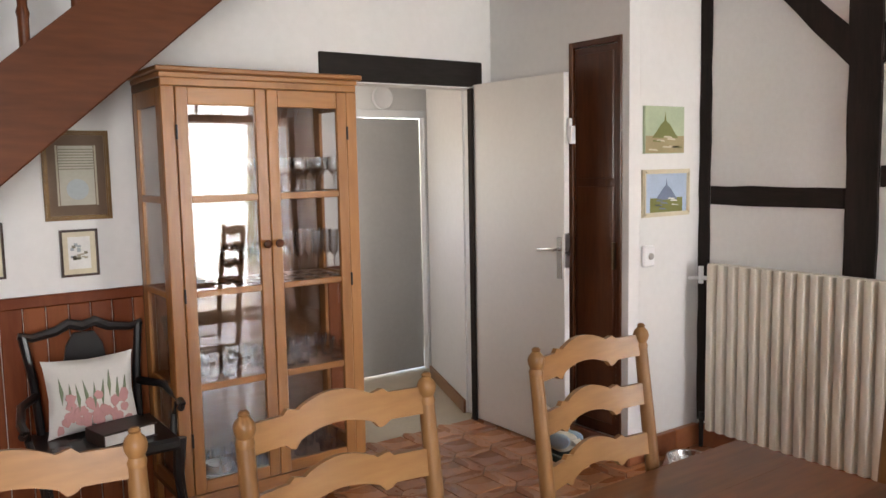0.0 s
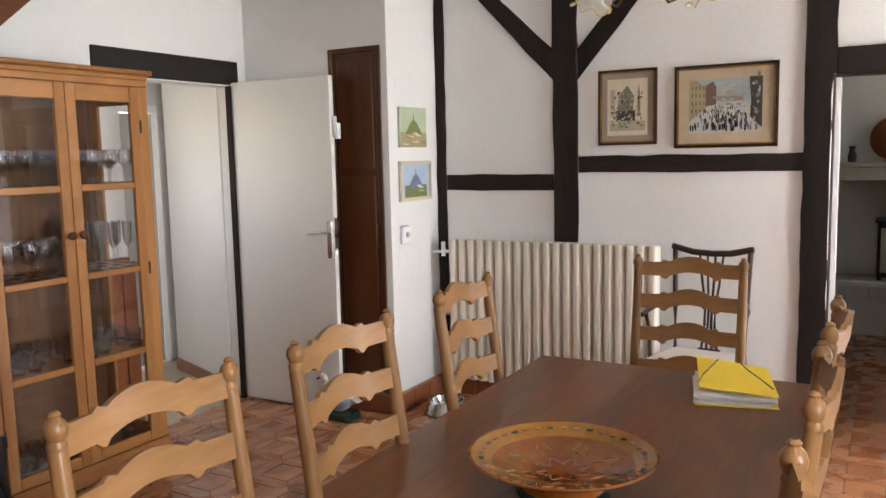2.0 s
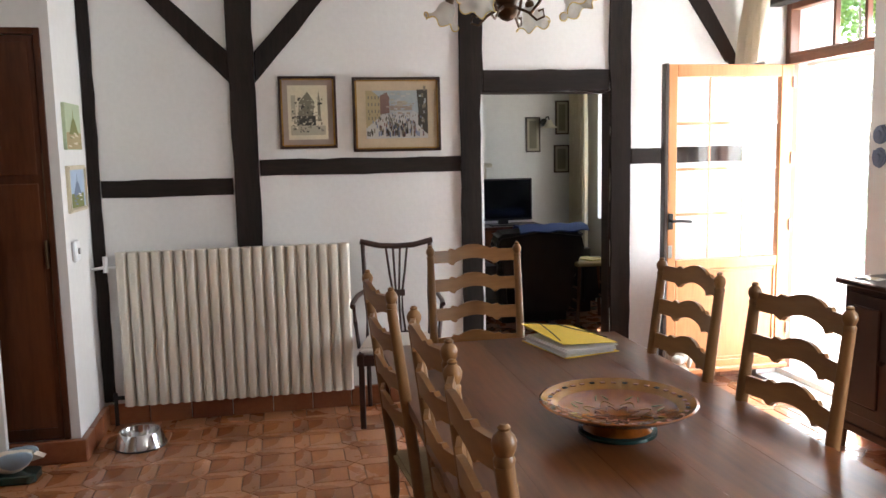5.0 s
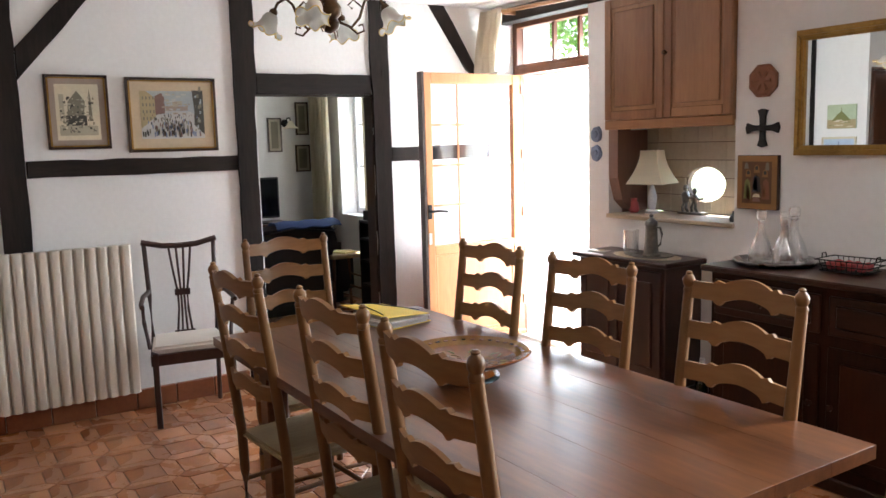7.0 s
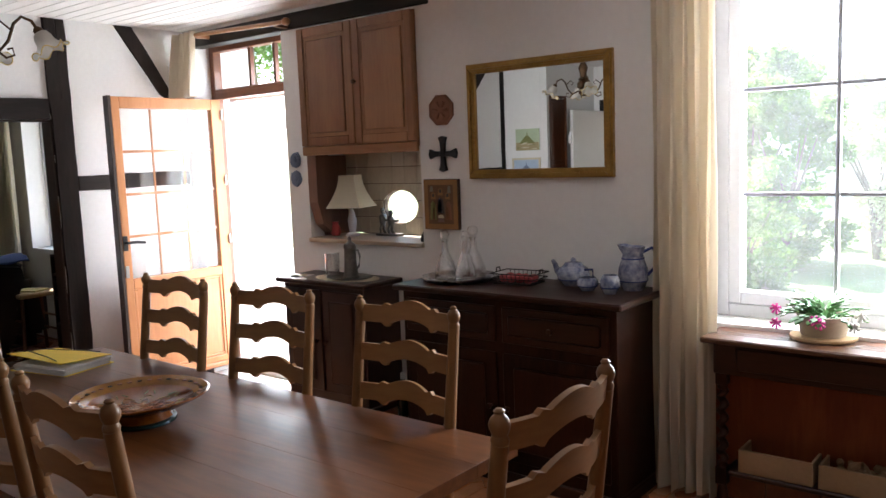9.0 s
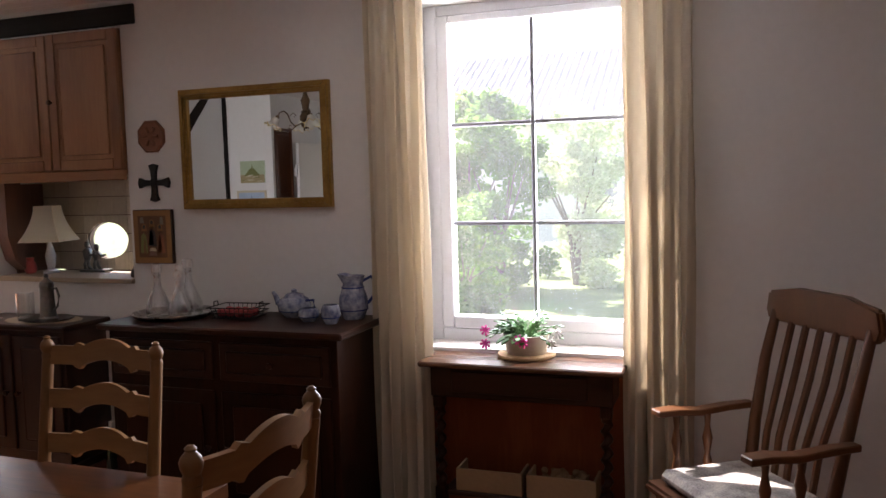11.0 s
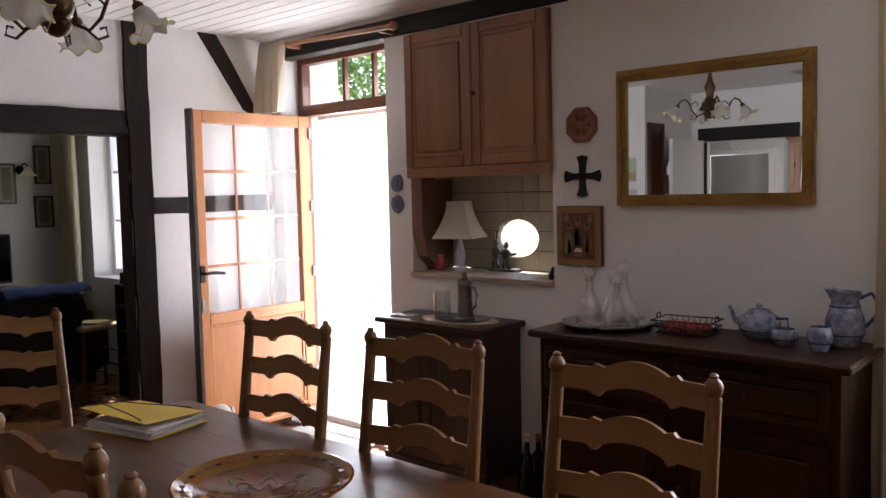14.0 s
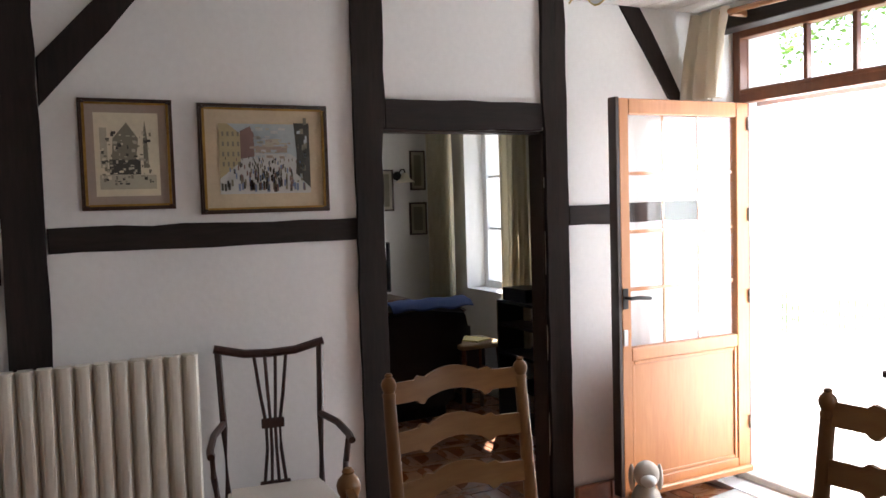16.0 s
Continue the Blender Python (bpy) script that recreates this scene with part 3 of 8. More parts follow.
part("door_handle", bm, M["iron"], gd, "black lever handle", True)
part("lock_plate", slab(DX0 - 0.007, DX0 - 0.001, -0.645, -0.618, 0.84, 0.92, 0.004), M["steel"], gd)
for z in (0.35, 1.02, 1.45, 1.92):
    bm = bm_new()
    rod(bm, (DX0 - 0.006, DY0 + 0.004, z - 0.035), (DX0 - 0.006, DY0 + 0.004, z + 0.035), 0.009)
    part("hinge", bm, M["steel"], gd, "", True)

fr = tagged(new("window_transom"), "brown wooden door frame with three-pane transom window", "window", "", "structure")
FY0, FY1 = -1.535, -1.465
bm = bm_new()
box(bm, 3.69, 3.74, FY0, FY1, 0.02, 2.44, 0.004)
box(bm, 2.765, 2.815, FY0, FY1, 0.02, 2.44, 0.004)
box(bm, 2.815, 3.69, FY0, FY1, 2.37, 2.44, 0.004)
box(bm, 2.815, 3.69, FY0, FY1, 2.035, 2.105, 0.004)
box(bm, 2.815, 3.69, FY0 + 0.02, FY1 + 0.005, 2.08, 2.1, 0.004)
part("window_frame", bm, M["framewood"], fr)
for x in (3.3, 3.035):
    part("muntin", slab(x - 0.012, x + 0.012, FY0 + 0.02, FY1 - 0.015, 2.105, 2.37, 0.003), M["framewood"], fr)
pn = part("pane", slab(2.815, 3.69, FY0 + 0.012, FY0 + 0.018, 2.105, 2.37), M["pane"], fr)
pn.visible_shadow = False
structure("threshold", slab(2.765, 3.74, -1.8, -1.462, 0.02, 0.06, 0.006), M["paving"], "pale stone door sill", "threshold")

# chain fly curtain outside the door
fc = thing("fly_curtain", "white beaded chain fly curtain hanging in the garden doorway", "curtain", (3.23, -1.6, 0.06))
M["bead"] = cloth("bead_white", (0.8, 0.8, 0.8), (0.88, 0.88, 0.88), 4, 0.85)
bm = bm_new()
lathe(bm, [(0.0034 if k % 2 else 0.0012, 0.05 + 1.91 * k / 63) for k in range(64)], 4)
strand0 = part("strand", bm, M["bead"], fc)
strand0.location = (-0.44, 0, 0)
for i in range(1, 72):
    sd = new("strand", strand0.data)
    sd.parent = fc
    sd.location = (-0.44 + 0.88 * i / 71, random.uniform(-0.004, 0.004), 0)
part("rail", slab(-0.46, 0.458, -0.01, 0.015, 1.96, 1.99), M["white"], fc)

# ---- south window ----
wd = tagged(new("window_south"), "white painted six-pane casement window", "window", "", "structure")
WY0, WY1 = -1.56, -1.49
bm = bm_new()
box(bm, -0.045, 0.02, WY0, WY1, 0.785, 2.36, 0.004)
box(bm, -0.985, -0.945, WY0, WY1, 0.785, 2.36, 0.004)
box(bm, -0.945, -0.045, WY0, WY1, 2.31, 2.36, 0.004)
box(bm, -0.945, -0.045, WY0, WY1, 0.785, 0.845, 0.004)
part("window_frame", bm, M["frame_paint"], wd)
bm = bm_new()
box(bm, -0.105, -0.047, WY0 + 0.01, WY1 + 0.016, 0.847, 2.308, 0.006)
box(bm, -0.943, -0.915, WY0 + 0.01, WY1 + 0.016, 0.847, 2.308, 0.006)
box(bm, -0.915, -0.105, WY0 + 0.01, WY1 + 0.016, 2.272, 2.308, 0.006)
box(bm, -0.915, -0.105, WY0 + 0.01, WY1 + 0.016, 0.847, 0.905, 0.006)
part("sash", bm, M["frame_paint"], wd)
# white glazing bars coloured dark grey for their backlit shade
M["muntin_shaded"] = surface("shaded_muntin_paint", (0.2, 0.21, 0.23), (0.28, 0.29, 0.31), 0.5, 0, 3, 40, 0.05)
bm = bm_new()
box(bm, -0.506, -0.488, WY0 + 0.03, WY0 + 0.06, 0.905, 2.272, 0.003)
for z in (1.807, 1.345):
    box(bm, -0.915, -0.507, WY0 + 0.031, WY0 + 0.059, z - 0.009, z + 0.009, 0.003)
    box(bm, -0.487, -0.105, WY0 + 0.031, WY0 + 0.059, z - 0.009, z + 0.009, 0.003)
part("muntin", bm, M["muntin_shaded"], wd)
for x0, x1 in ((-0.915, -0.507), (-0.487, -0.105)):
    for z0, z1 in ((0.905, 1.336), (1.354, 1.798), (1.816, 2.272)):
        pn = part("pane", slab(x0, x1, WY0 + 0.042, WY0 + 0.047, z0, z1), M["veiled_pane"], wd)
        pn.visible_shadow = False
part("window_sill", slab(-0.985, 0.02, WY1 + 0.002, -1.487, 0.76, 0.7849, 0.0), M["doorwood"], wd, "varnished wooden window sill")


def curtain(name, x0, x1, z0, z1, y, folds, amp, material, label, flare=0.0, pinch=1.0, group="", along="x", seedv=1):
    """A hanging curtain: one folded sheet with thickness."""
    rng = random.Random(seedv)
    n, rows = folds * 10, 14
    ph = [rng.uniform(-0.6, 0.6) for _ in range(folds + 1)]
    bm = bm_new()
    grid = []
    for side in (0, 1):
        g = []
        for j in range(rows + 1):
            v = j / rows
            z = z1 + (z0 - z1) * v
            row = []
            for i in range(n + 1):
                u = i / n
                k = ph[min(int(u * folds), folds)]
                w = 1 + flare * v
                cx = (x0 + x1) / 2
                x = cx + (x0 + (x1 - x0) * u - cx) * w + 0.006 * math.sin(9 * v + 20 * u)
                a = amp * (0.55 + 0.45 * v) * (1 + 0.35 * math.sin(5 * k + 2 * v))
                yy = y + a * math.sin(2 * math.pi * folds * u + k * v) + 0.3 * a * math.sin(4 * math.pi * folds * u + 1 + 2 * v) + side * 0.004
                row.append(bm.verts.new((x, yy, z) if along == "x" else (yy, x, z)))
            g.append(row)
        grid.append(g)
    for side, g in enumerate(grid):
        for j in range(rows):
            for i in range(n):
                bm.faces.new((g[j][i], g[j][i + 1], g[j + 1][i + 1], g[j + 1][i]))
    a, b = grid
    for j in range(rows):
        for i in (0, n):
            bm.faces.new((a[j][i], a[j + 1][i], b[j + 1][i], b[j][i]))
    for j in (0, rows):
        for i in range(n):
            bm.faces.new((a[j][i], a[j][i + 1], b[j][i + 1], b[j][i]))
    ob = part(name, bm, material, None, "", True)
    return tagged(ob, label, "curtain", group)


curtain("window_curtain", -0.09, 0.19, 0.02, 2.44, -1.21, 5, 0.035, M["curtain"], "long cream linen curtain drawn aside at the window", 0.02, group="curtains of the south window")
curtain("window_curtain", -1.21, -0.94, 0.02, 2.44, -1.21, 4, 0.04, M["curtain"], "long cream linen curtain hanging to the floor", 0.05, group="curtains of the south window", seedv=4)
rodt = thing("curtain_rod", "brown wooden curtain rod above the window", "curtain rod", (0, 0, 0))
bm = bm_new()
rod(bm, (-1.4, -1.21, 2.47), (0.35, -1.21, 2.47), 0.014, seg=12)
part("pole", bm, M["rodwood"], rodt, "", True)
for x in (-1.32, 0.27):
    part("bracket", slab(x - 0.012, x + 0.012, -1.318, -1.225, 2.455, 2.485, 0.004), M["rodwood"], rodt)
# rod and pulled-aside curtain at the garden door
rd = thing("curtain_rod", "light wooden curtain rod above the garden door", "curtain rod", (0, 0, 0))
bm = bm_new()
rod(bm, (2.6, -1.2, 2.42), (3.56, -1.2, 2.452), 0.014, seg=12)
part("pole", bm, M["rodwood"], rd, "", True)
bm = bm_new()
lathe(bm, [(0.006, -0.03), (0.02, -0.02), (0.026, 0), (0.02, 0.02), (0.006, 0.03)], 12, m=pose(2.57, -1.2, 2.42, 0, 90, 0))
part("finial", bm, M["rodwood"], rd, "", True)
for x, z in ((2.68, 2.422), (3.5, 2.449)):
    part("bracket", slab(x - 0.012, x + 0.012, -1.306, -1.2, z - 0.02, z + 0.01, 0.004), M["rodwood"], rd)
bm = bm_new()
rng = random.Random(3)
for s in range(1):
    rows, n = 12, 40
    g2 = []
    for side in (0, 1):
        g = []
        for j in range(rows + 1):
            v = j / rows
            z = 2.475 - 0.433 * v
            wdt = 0.25 + 0.03 * v
            cx = 3.625 + 0.065 * v + 0.01 * math.sin(3 * v)
            row = []
            for i in range(n + 1):
                u = i / n
                row.append(bm.verts.new((cx + (u - 0.5) * wdt, -1.2 + (0.03 + 0.015 * v) * math.sin(2 * math.pi * 3.5 * u + 1.5 * v) + 0.01 * math.sin(17 * u) + side * 0.004, z)))
            g.append(row)
        g2.append(g)
    for g in g2:
        for j in range(rows):
            for i in range(n):
                bm.faces.new((g[j][i], g[j][i + 1], g[j + 1][i + 1], g[j + 1][i]))
    a, b = g2
    for j in range(rows):
        for i in (0, n):
            bm.faces.new((a[j][i], a[j + 1][i], b[j + 1][i], b[j][i]))
    for j in (0, rows):
        for i in range(n):
            bm.faces.new((a[j][i], a[j][i + 1], b[j][i + 1], b[j][i]))
tagged(part("door_curtain", bm, M["curtain"], None, "", True), "cream door curtain gathered up beside the garden door", "curtain")

# ---- niche with porthole, cupboard above ----
NX0, NX1, NB = 1.635, 2.58, -1.66
PC, PR, PZ = (2.1, 1.254), 0.143, 0.105
bm = bm_new()
K = 32
ring = []
for y in (NB, -1.695):
    inner, outer = [], []
    for i in range(K):
        a = 2 * math.pi * (i + 0.5) / K
        c, s = math.cos(a), math.sin(a)
        inner.append(bm.verts.new((PC[0] + PR * c, y, PC[1] + PZ * s)))
        tx = ((NX1 if c > 0 else NX0) - PC[0]) / c if abs(c) > 1e-6 else 1e9
        tz = ((2.385 if s > 0 else 1.075) - PC[1]) / s if abs(s) > 1e-6 else 1e9
        t = min(tx, tz)
        outer.append(bm.verts.new((PC[0] + t * c, y, PC[1] + t * s)))
    ring.append((inner, outer))
for inner, outer in ring:
    for i in range(K):
        j = (i + 1) % K
        bm.faces.new((inner[i], inner[j], outer[j], outer[i]))
for i in range(K):
    j = (i + 1) % K
    bm.faces.new((ring[0][0][i], ring[0][0][j], ring[1][0][j], ring[1][0][i]))
structure("wall_niche_back", bm, M["dark_joint"], "niche back wall with a round opening", "wall")
pn = bm_new()
lathe(pn, [(1, 0), (1, 0.006)], 32, m=pose(PC[0], -1.68, PC[1], 90, 0, 0) @ Matrix.Diagonal((PR - 0.002, PZ - 0.002, 1, 1)))
pw = structure("window_porthole", pn, M["pane"], "small round window pane in the niche", "window")
pw.visible_shadow = False
M["cream_tile"] = surface("cream_tile", (0.55, 0.49, 0.38), (0.68, 0.62, 0.5), 0.3, 0, 6, 40, 0.06, vary=0.25)
nt = tagged(new("wall_niche_tiles"), "cream glazed wall tiles at the back of the niche", "wall", "", "structure")
tw = (NX1 - NX0) / 9
for i in range(9):
    for j in range(6):
        x0, z0 = NX0 + i * tw, 1.078 + j * 0.108
        xa, xb, za, zb = x0 + 0.0008, x0 + tw - 0.0008, z0 + 0.002, z0 + 0.106
        nx, nz = min(max(PC[0], xa), xb), min(max(PC[1], za), zb)
        if math.hypot((nx - PC[0]) / (PR + 0.004), (nz - PC[1]) / (PZ + 0.004)) > 1:
            part("tile", slab(xa, xb, NB + 0.001, NB + 0.008, za, zb, 0.0015), M["cream_tile"], nt)
            continue
        # tiles cut round the porthole
        bm = bm_new()
        for s in range(8):
            u, w = xa + (xb - xa) * s / 8, xa + (xb - xa) * (s + 1) / 8
            hu, hw_ = ((PZ + 0.004) * math.sqrt(max(0.0, 1 - ((q - PC[0]) / (PR + 0.004)) ** 2)) for q in (u, w))
            lo, up = (min(zb, PC[1] - hu), min(zb, PC[1] - hw_)), (max(za, PC[1] + hu), max(za, PC[1] + hw_))
            if hu == 0 and hw_ == 0:
                prism(bm, [(u, za), (w, za), (w, zb), (u, zb)], "y", NB + 0.001, NB + 0.008)
                continue
            if min(lo) > za + 0.002:
                prism(bm, [(u, za), (w, za), (w, lo[1]), (u, lo[0])], "y", NB + 0.001, NB + 0.008)
            if max(up) < zb - 0.002:
                prism(bm, [(u, up[0]), (w, up[1]), (w, zb), (u, zb)], "y", NB + 0.001, NB + 0.008)
        if bm.verts:
            part("tile", bm, M["cream_tile"], nt)
structure("trim_niche_sill", slab(NX0 - 0.005, NX1 + 0.005, NB + 0.009, SOUTH + 0.022, 1.05, 1.076, 0.004), M["sill_pale"], "pale wooden sill board of the niche", "trim")
bm = bm_new()
prism(bm, [(-1.318, 1.62), (-1.318, 1.3), (-1.36, 1.16), (-1.43, 1.1), (-1.43, 1.62)], "x", 2.5, 2.579)
structure("trim_niche_cheek", bm, M["niche_board"], "rounded brown wooden bracket in the niche", "trim")
structure("trim_niche_board", slab(2.564, 2.5785, NB + 0.012, -1.432, 1.0775, 1.595, 0.001), M["niche_board"], "brown board lining the side of the niche", "trim")

cb = thing("wall_cupboard", "pine wall cupboard with two panelled doors above the niche", "cupboard", (2.107, -1.32, 1.6))


def in_thing(th, x0, x1, y0, y1, z0, z1, bevel=0.0):
    o = th.matrix_world.translation
    return slab(x0 - o.x, x1 - o.x, y0 - o.y, y1 - o.y, z0 - o.z, z1 - o.z, bevel)


part("body", in_thing(cb, NX0 + 0.004, NX1 - 0.004, NB + 0.012, -1.31, 1.63, 2.38), M["pine"], cb)
part("bottom_rail", in_thing(cb, NX0 - 0.006, NX1 + 0.006, -1.309, -1.288, 1.598, 1.655, 0.005), M["pine_h"], cb)
for x0, x1 in ((NX0 + 0.002, 2.1), (2.106, NX1 - 0.002)):
    d = part("cupboard_door", in_thing(cb, x0, x1, -1.309, -1.29, 1.657, 2.378, 0.003), M["pine"], cb)
    bm = bm_new()
    o = cb.matrix_world.translation
    w = 0.055
    for a, b, c, e in ((x0, x0 + w, 1.657, 2.378), (x1 - w, x1, 1.657, 2.378), (x0 + w, x1 - w, 2.378 - w, 2.378), (x0 + w, x1 - w, 1.657, 1.657 + w)):
        box(bm, a - o.x, b - o.x, -1.2899 - o.y, -1.28 - o.y, c - o.z, e - o.z, 0.004)
    part("frame", bm, M["pine"], d)
    bm = bm_new()
    box(bm, x0 + w + 0.022 - o.x, x1 - w - 0.022 - o.x, -1.2899 - o.y, -1.283 - o.y, 1.657 + w + 0.022 - o.z, 2.378 - w - 0.022 - o.z, 0.006)
    part("panel", bm, M["pine"], d)
bm = bm_new()
lathe(bm, [(0.006, 0), (0.005, 0.012), (0.014, 0.018), (0.012, 0.028), (0.004, 0.032)], 12, m=Matrix.Translation((2.1 - 0.02 - 2.107, 0.04, 0.42)) @ pose(0, 0, 0, -90, 0, 0))
part("knob", bm, M["bronze"], cb, "small dark knob", True)

# ---- sideboard, small cabinet, desk ----


def carcass(th, x0, x1, y0, y1, ztop, fronts, top_over=0.02, feet=0.06, mat="dark_z"):
    """A panelled case: body, top, plinth or feet, and fronts: (kind, x0, x1, z0, z1)."""
    part("body", in_thing(th, x0 + 0.02, x1 - 0.02, y0, y1 - 0.02, feet, ztop - 0.03, 0.003), M[mat], th)
    part("top", in_thing(th, x0 - top_over, x1 + top_over, y0, y1 + top_over, ztop - 0.03, ztop, 0.007), M["dark"], th)
    part("plinth", in_thing(th, x0 + 0.006, x1 - 0.006, y0 + 0.01, y1 - 0.008, 0.0 if feet < 0.08 else feet - 0.04, feet, 0.005), M["dark"], th)
    o = th.matrix_world.translation
    for kind, a, b, c, d in fronts:
        f = part("drawer" if kind == "drawer" else "cupboard_door", in_thing(th, a, b, y1 - 0.0195, y1 - 0.004, c, d, 0.004), M["dark"] if kind == "drawer" else M[mat], th)
        w = 0.035 if kind == "drawer" else 0.06
        bm = bm_new()
        box(bm, a + w - o.x, b - w - o.x, y1 - 0.0039 - o.y, y1 + 0.006 - o.y, c + w - o.z, d - w - o.z, 0.008)
        part("panel", bm, M["dark"] if kind == "drawer" else M[mat], f)
        bm = bm_new()
        kx = (a + b) / 2 if kind == "drawer" else (b - 0.03 if kind == "left" else a + 0.03)
        lathe(bm, [(0.007, 0), (0.006, 0.01), (0.015, 0.018), (0.013, 0.028), (0.004, 0.031)], 12, m=Matrix.Translation((kx - o.x, y1 + (0.005 if kind == "drawer" else -0.004) - o.y, (c + d) / 2 - o.z)) @ pose(0, 0, 0, -90, 0, 0))
        part("knob", bm, M["dark"], f, "", True)


sb = thing("sideboard", "long dark oak sideboard with drawers and panelled doors", "sideboard", (0.8, -1.1, 0))
carcass(sb, 0.19, 1.43, -1.317, -0.85, 0.925,
        [("drawer", 0.24, 0.79, 0.69, 0.86), ("drawer", 0.83, 1.38, 0.69, 0.86), ("left", 0.24, 0.79, 0.12, 0.64), ("right", 0.83, 1.38, 0.12, 0.64)])
c2 = thing("low_cabinet", "small dark mahogany cabinet beside the garden door", "cabinet", (2.18, -1.15, 0))
carcass(c2, 1.82, 2.54, -1.317, -1.0, 0.868,
        [("left", 1.86, 2.17, 0.2, 0.81), ("right", 2.19, 2.5, 0.2, 0.81)], 0.018, 0.14, "mahogany")
for x in (1.85, 2.51):
    for y in (-1.3, -1.03):
        bm = bm_new()
        lathe(bm, [(0.012, 0), (0.016, 0.02), (0.02, 0.1)], 10, (x - 2.18, y + 1.15, 0))
        part("foot", bm, M["mahogany"], c2, "", True)

dk = thing("side_table", "dark oak side table with barley-twist legs under the window", "table", (-0.5, -1.28, 0))
part("tabletop", in_thing(dk, -0.945, -0.065, -1.485, -1.08, 0.745, 0.769, 0.006), M["desk_top"], dk)
part("apron", in_thing(dk, -0.90, -0.11, -1.46, -1.12, 0.61, 0.744, 0.004), M["dark"], dk)
part("drawer", in_thing(dk, -0.8, -0.21, -1.119, -1.108, 0.635, 0.73, 0.004), M["dark"], dk)


def barley(bm, x, y, z0, z1):
    rows, seg = 60, 10
    rings = []
    for j in range(rows + 1):
        v = j / rows
        z = z0 + (z1 - z0) * v
        plain = v < 0.06 or v > 0.94
        r0 = 0.019 if not plain else 0.022
        off = 0.0 if plain else 0.008
        a = 2 * math.pi * 6 * v
        cx, cy = x + off * math.cos(a), y + off * math.sin(a)
        rings.append([bm.verts.new((cx + r0 * math.cos(2 * math.pi * k / seg), cy + r0 * math.sin(2 * math.pi * k / seg), z)) for k in range(seg)])
    for a, b in zip(rings, rings[1:]):
        for k in range(seg):
            bm.faces.new((a[k], a[(k + 1) % seg], b[(k + 1) % seg], b[k]))
    bm.faces.new(rings[0][::-1])
    bm.faces.new(rings[-1])


for x in (-0.37, 0.36):
    for y in (-0.145, 0.13):
        bm = bm_new()
        barley(bm, x, y, 0.2, 0.56)
        box(bm, x - 0.024, x + 0.024, y - 0.024, y + 0.024, 0.12, 0.2, 0.003)
        box(bm, x - 0.024, x + 0.024, y - 0.024, y + 0.024, 0.56, 0.61, 0.003)
        lathe(bm, [(0.016, 0), (0.024, 0.03), (0.024, 0.08), (0.016, 0.12)], 12, (x, y, 0))
        part("leg", bm, M["dark_z"], dk, "dark barley-twist leg", True)
part("shelf", slab(-0.37, 0.36, -0.14, 0.125, 0.155, 0.175, 0.004), M["dark"], dk)

# ---- mirror, wall things ----


def picture_frame(th, w, h, fw, depth, material):
    """A mitred frame, its face in the local x-z plane, front towards +y; origin in the middle of the back."""
    for sx, a0, a1 in (("x", -1, 1), ("z", -1, 1)):
        for s in (-1, 1):
            bm = bm_new()
            if sx == "x":
                o, i = s * h / 2, s * (h / 2 - fw)
                pts = [(-w / 2, o), (w / 2, o), (w / 2 - fw, i), (-w / 2 + fw, i)]
            else:
                o, i = s * w / 2, s * (w / 2 - fw)
                pts = [(o, -h / 2), (o, h / 2), (i, h / 2 - fw), (i, -h / 2 + fw)]
            prism(bm, pts, "y", 0, depth)
            es = [e for e in bm.edges if all(abs(v.co.y - depth) < 1e-6 for v in e.verts)]
            bmesh.ops.bevel(bm, geom=es, offset=min(fw, depth) * 0.3, segments=2, affect="EDGES")
            part("frame_bar", bm, material, th)


mr = thing("wall_mirror", "rectangular wall mirror in a ribbed gilt frame", "mirror", (0.853, SOUTH + 0.001, 1.738))
picture_frame(mr, 0.845, 0.598, 0.036, 0.034, M["gold"])
bm = bm_new()
for s in (-1, 1):
    box(bm, -0.388, 0.388, 0.0, 0.024, s * 0.257 - 0.009, s * 0.257 + 0.006, 0.003)
    box(bm, s * 0.381 - 0.008, s * 0.381 + 0.006, 0.0, 0.0235, -0.25, 0.25, 0.003)
part("slip", bm, M["gold"], mr)
part("mirror_glass", slab(-0.386, 0.386, 0.002, 0.012, -0.262, 0.262), M["mirror"], mr, "silvered mirror glass")

# ---- table and chairs ----
tb = thing("dining_table", "long reddish-brown cherry dining table", "table", (1.02, 0.875, 0))
top_ = part("tabletop", slab(-1.13, 1.097, -0.485, 0.49, 0.735, 0.7685, 0.003), M["table"], tb)
for y0, y1 in ((-0.49, -0.3), (-0.3, -0.085), (-0.085, 0.1), (0.1, 0.31), (0.31, 0.497)):
    part("plank", slab(-1.135, 1.102, y0 + 0.0002, y1 - 0.0002, 0.7352, 0.772, 0.0003), M["table"], top_)
part("apron", slab(-0.98, 0.98, -0.35, -0.325, 0.63, 0.7345, 0.003), M["table"], tb)
part("apron", slab(-0.98, 0.98, 0.325, 0.35, 0.63, 0.7345, 0.003), M["table"], tb)
for x in (-0.93, 0.93):
    for y in (-0.31, 0.31):
        bm = bm_new()
        box(bm, x - 0.045, x + 0.045, y - 0.045, y + 0.045, 0, 0.7345, 0.006)
        part("leg", bm, M["table"], tb)


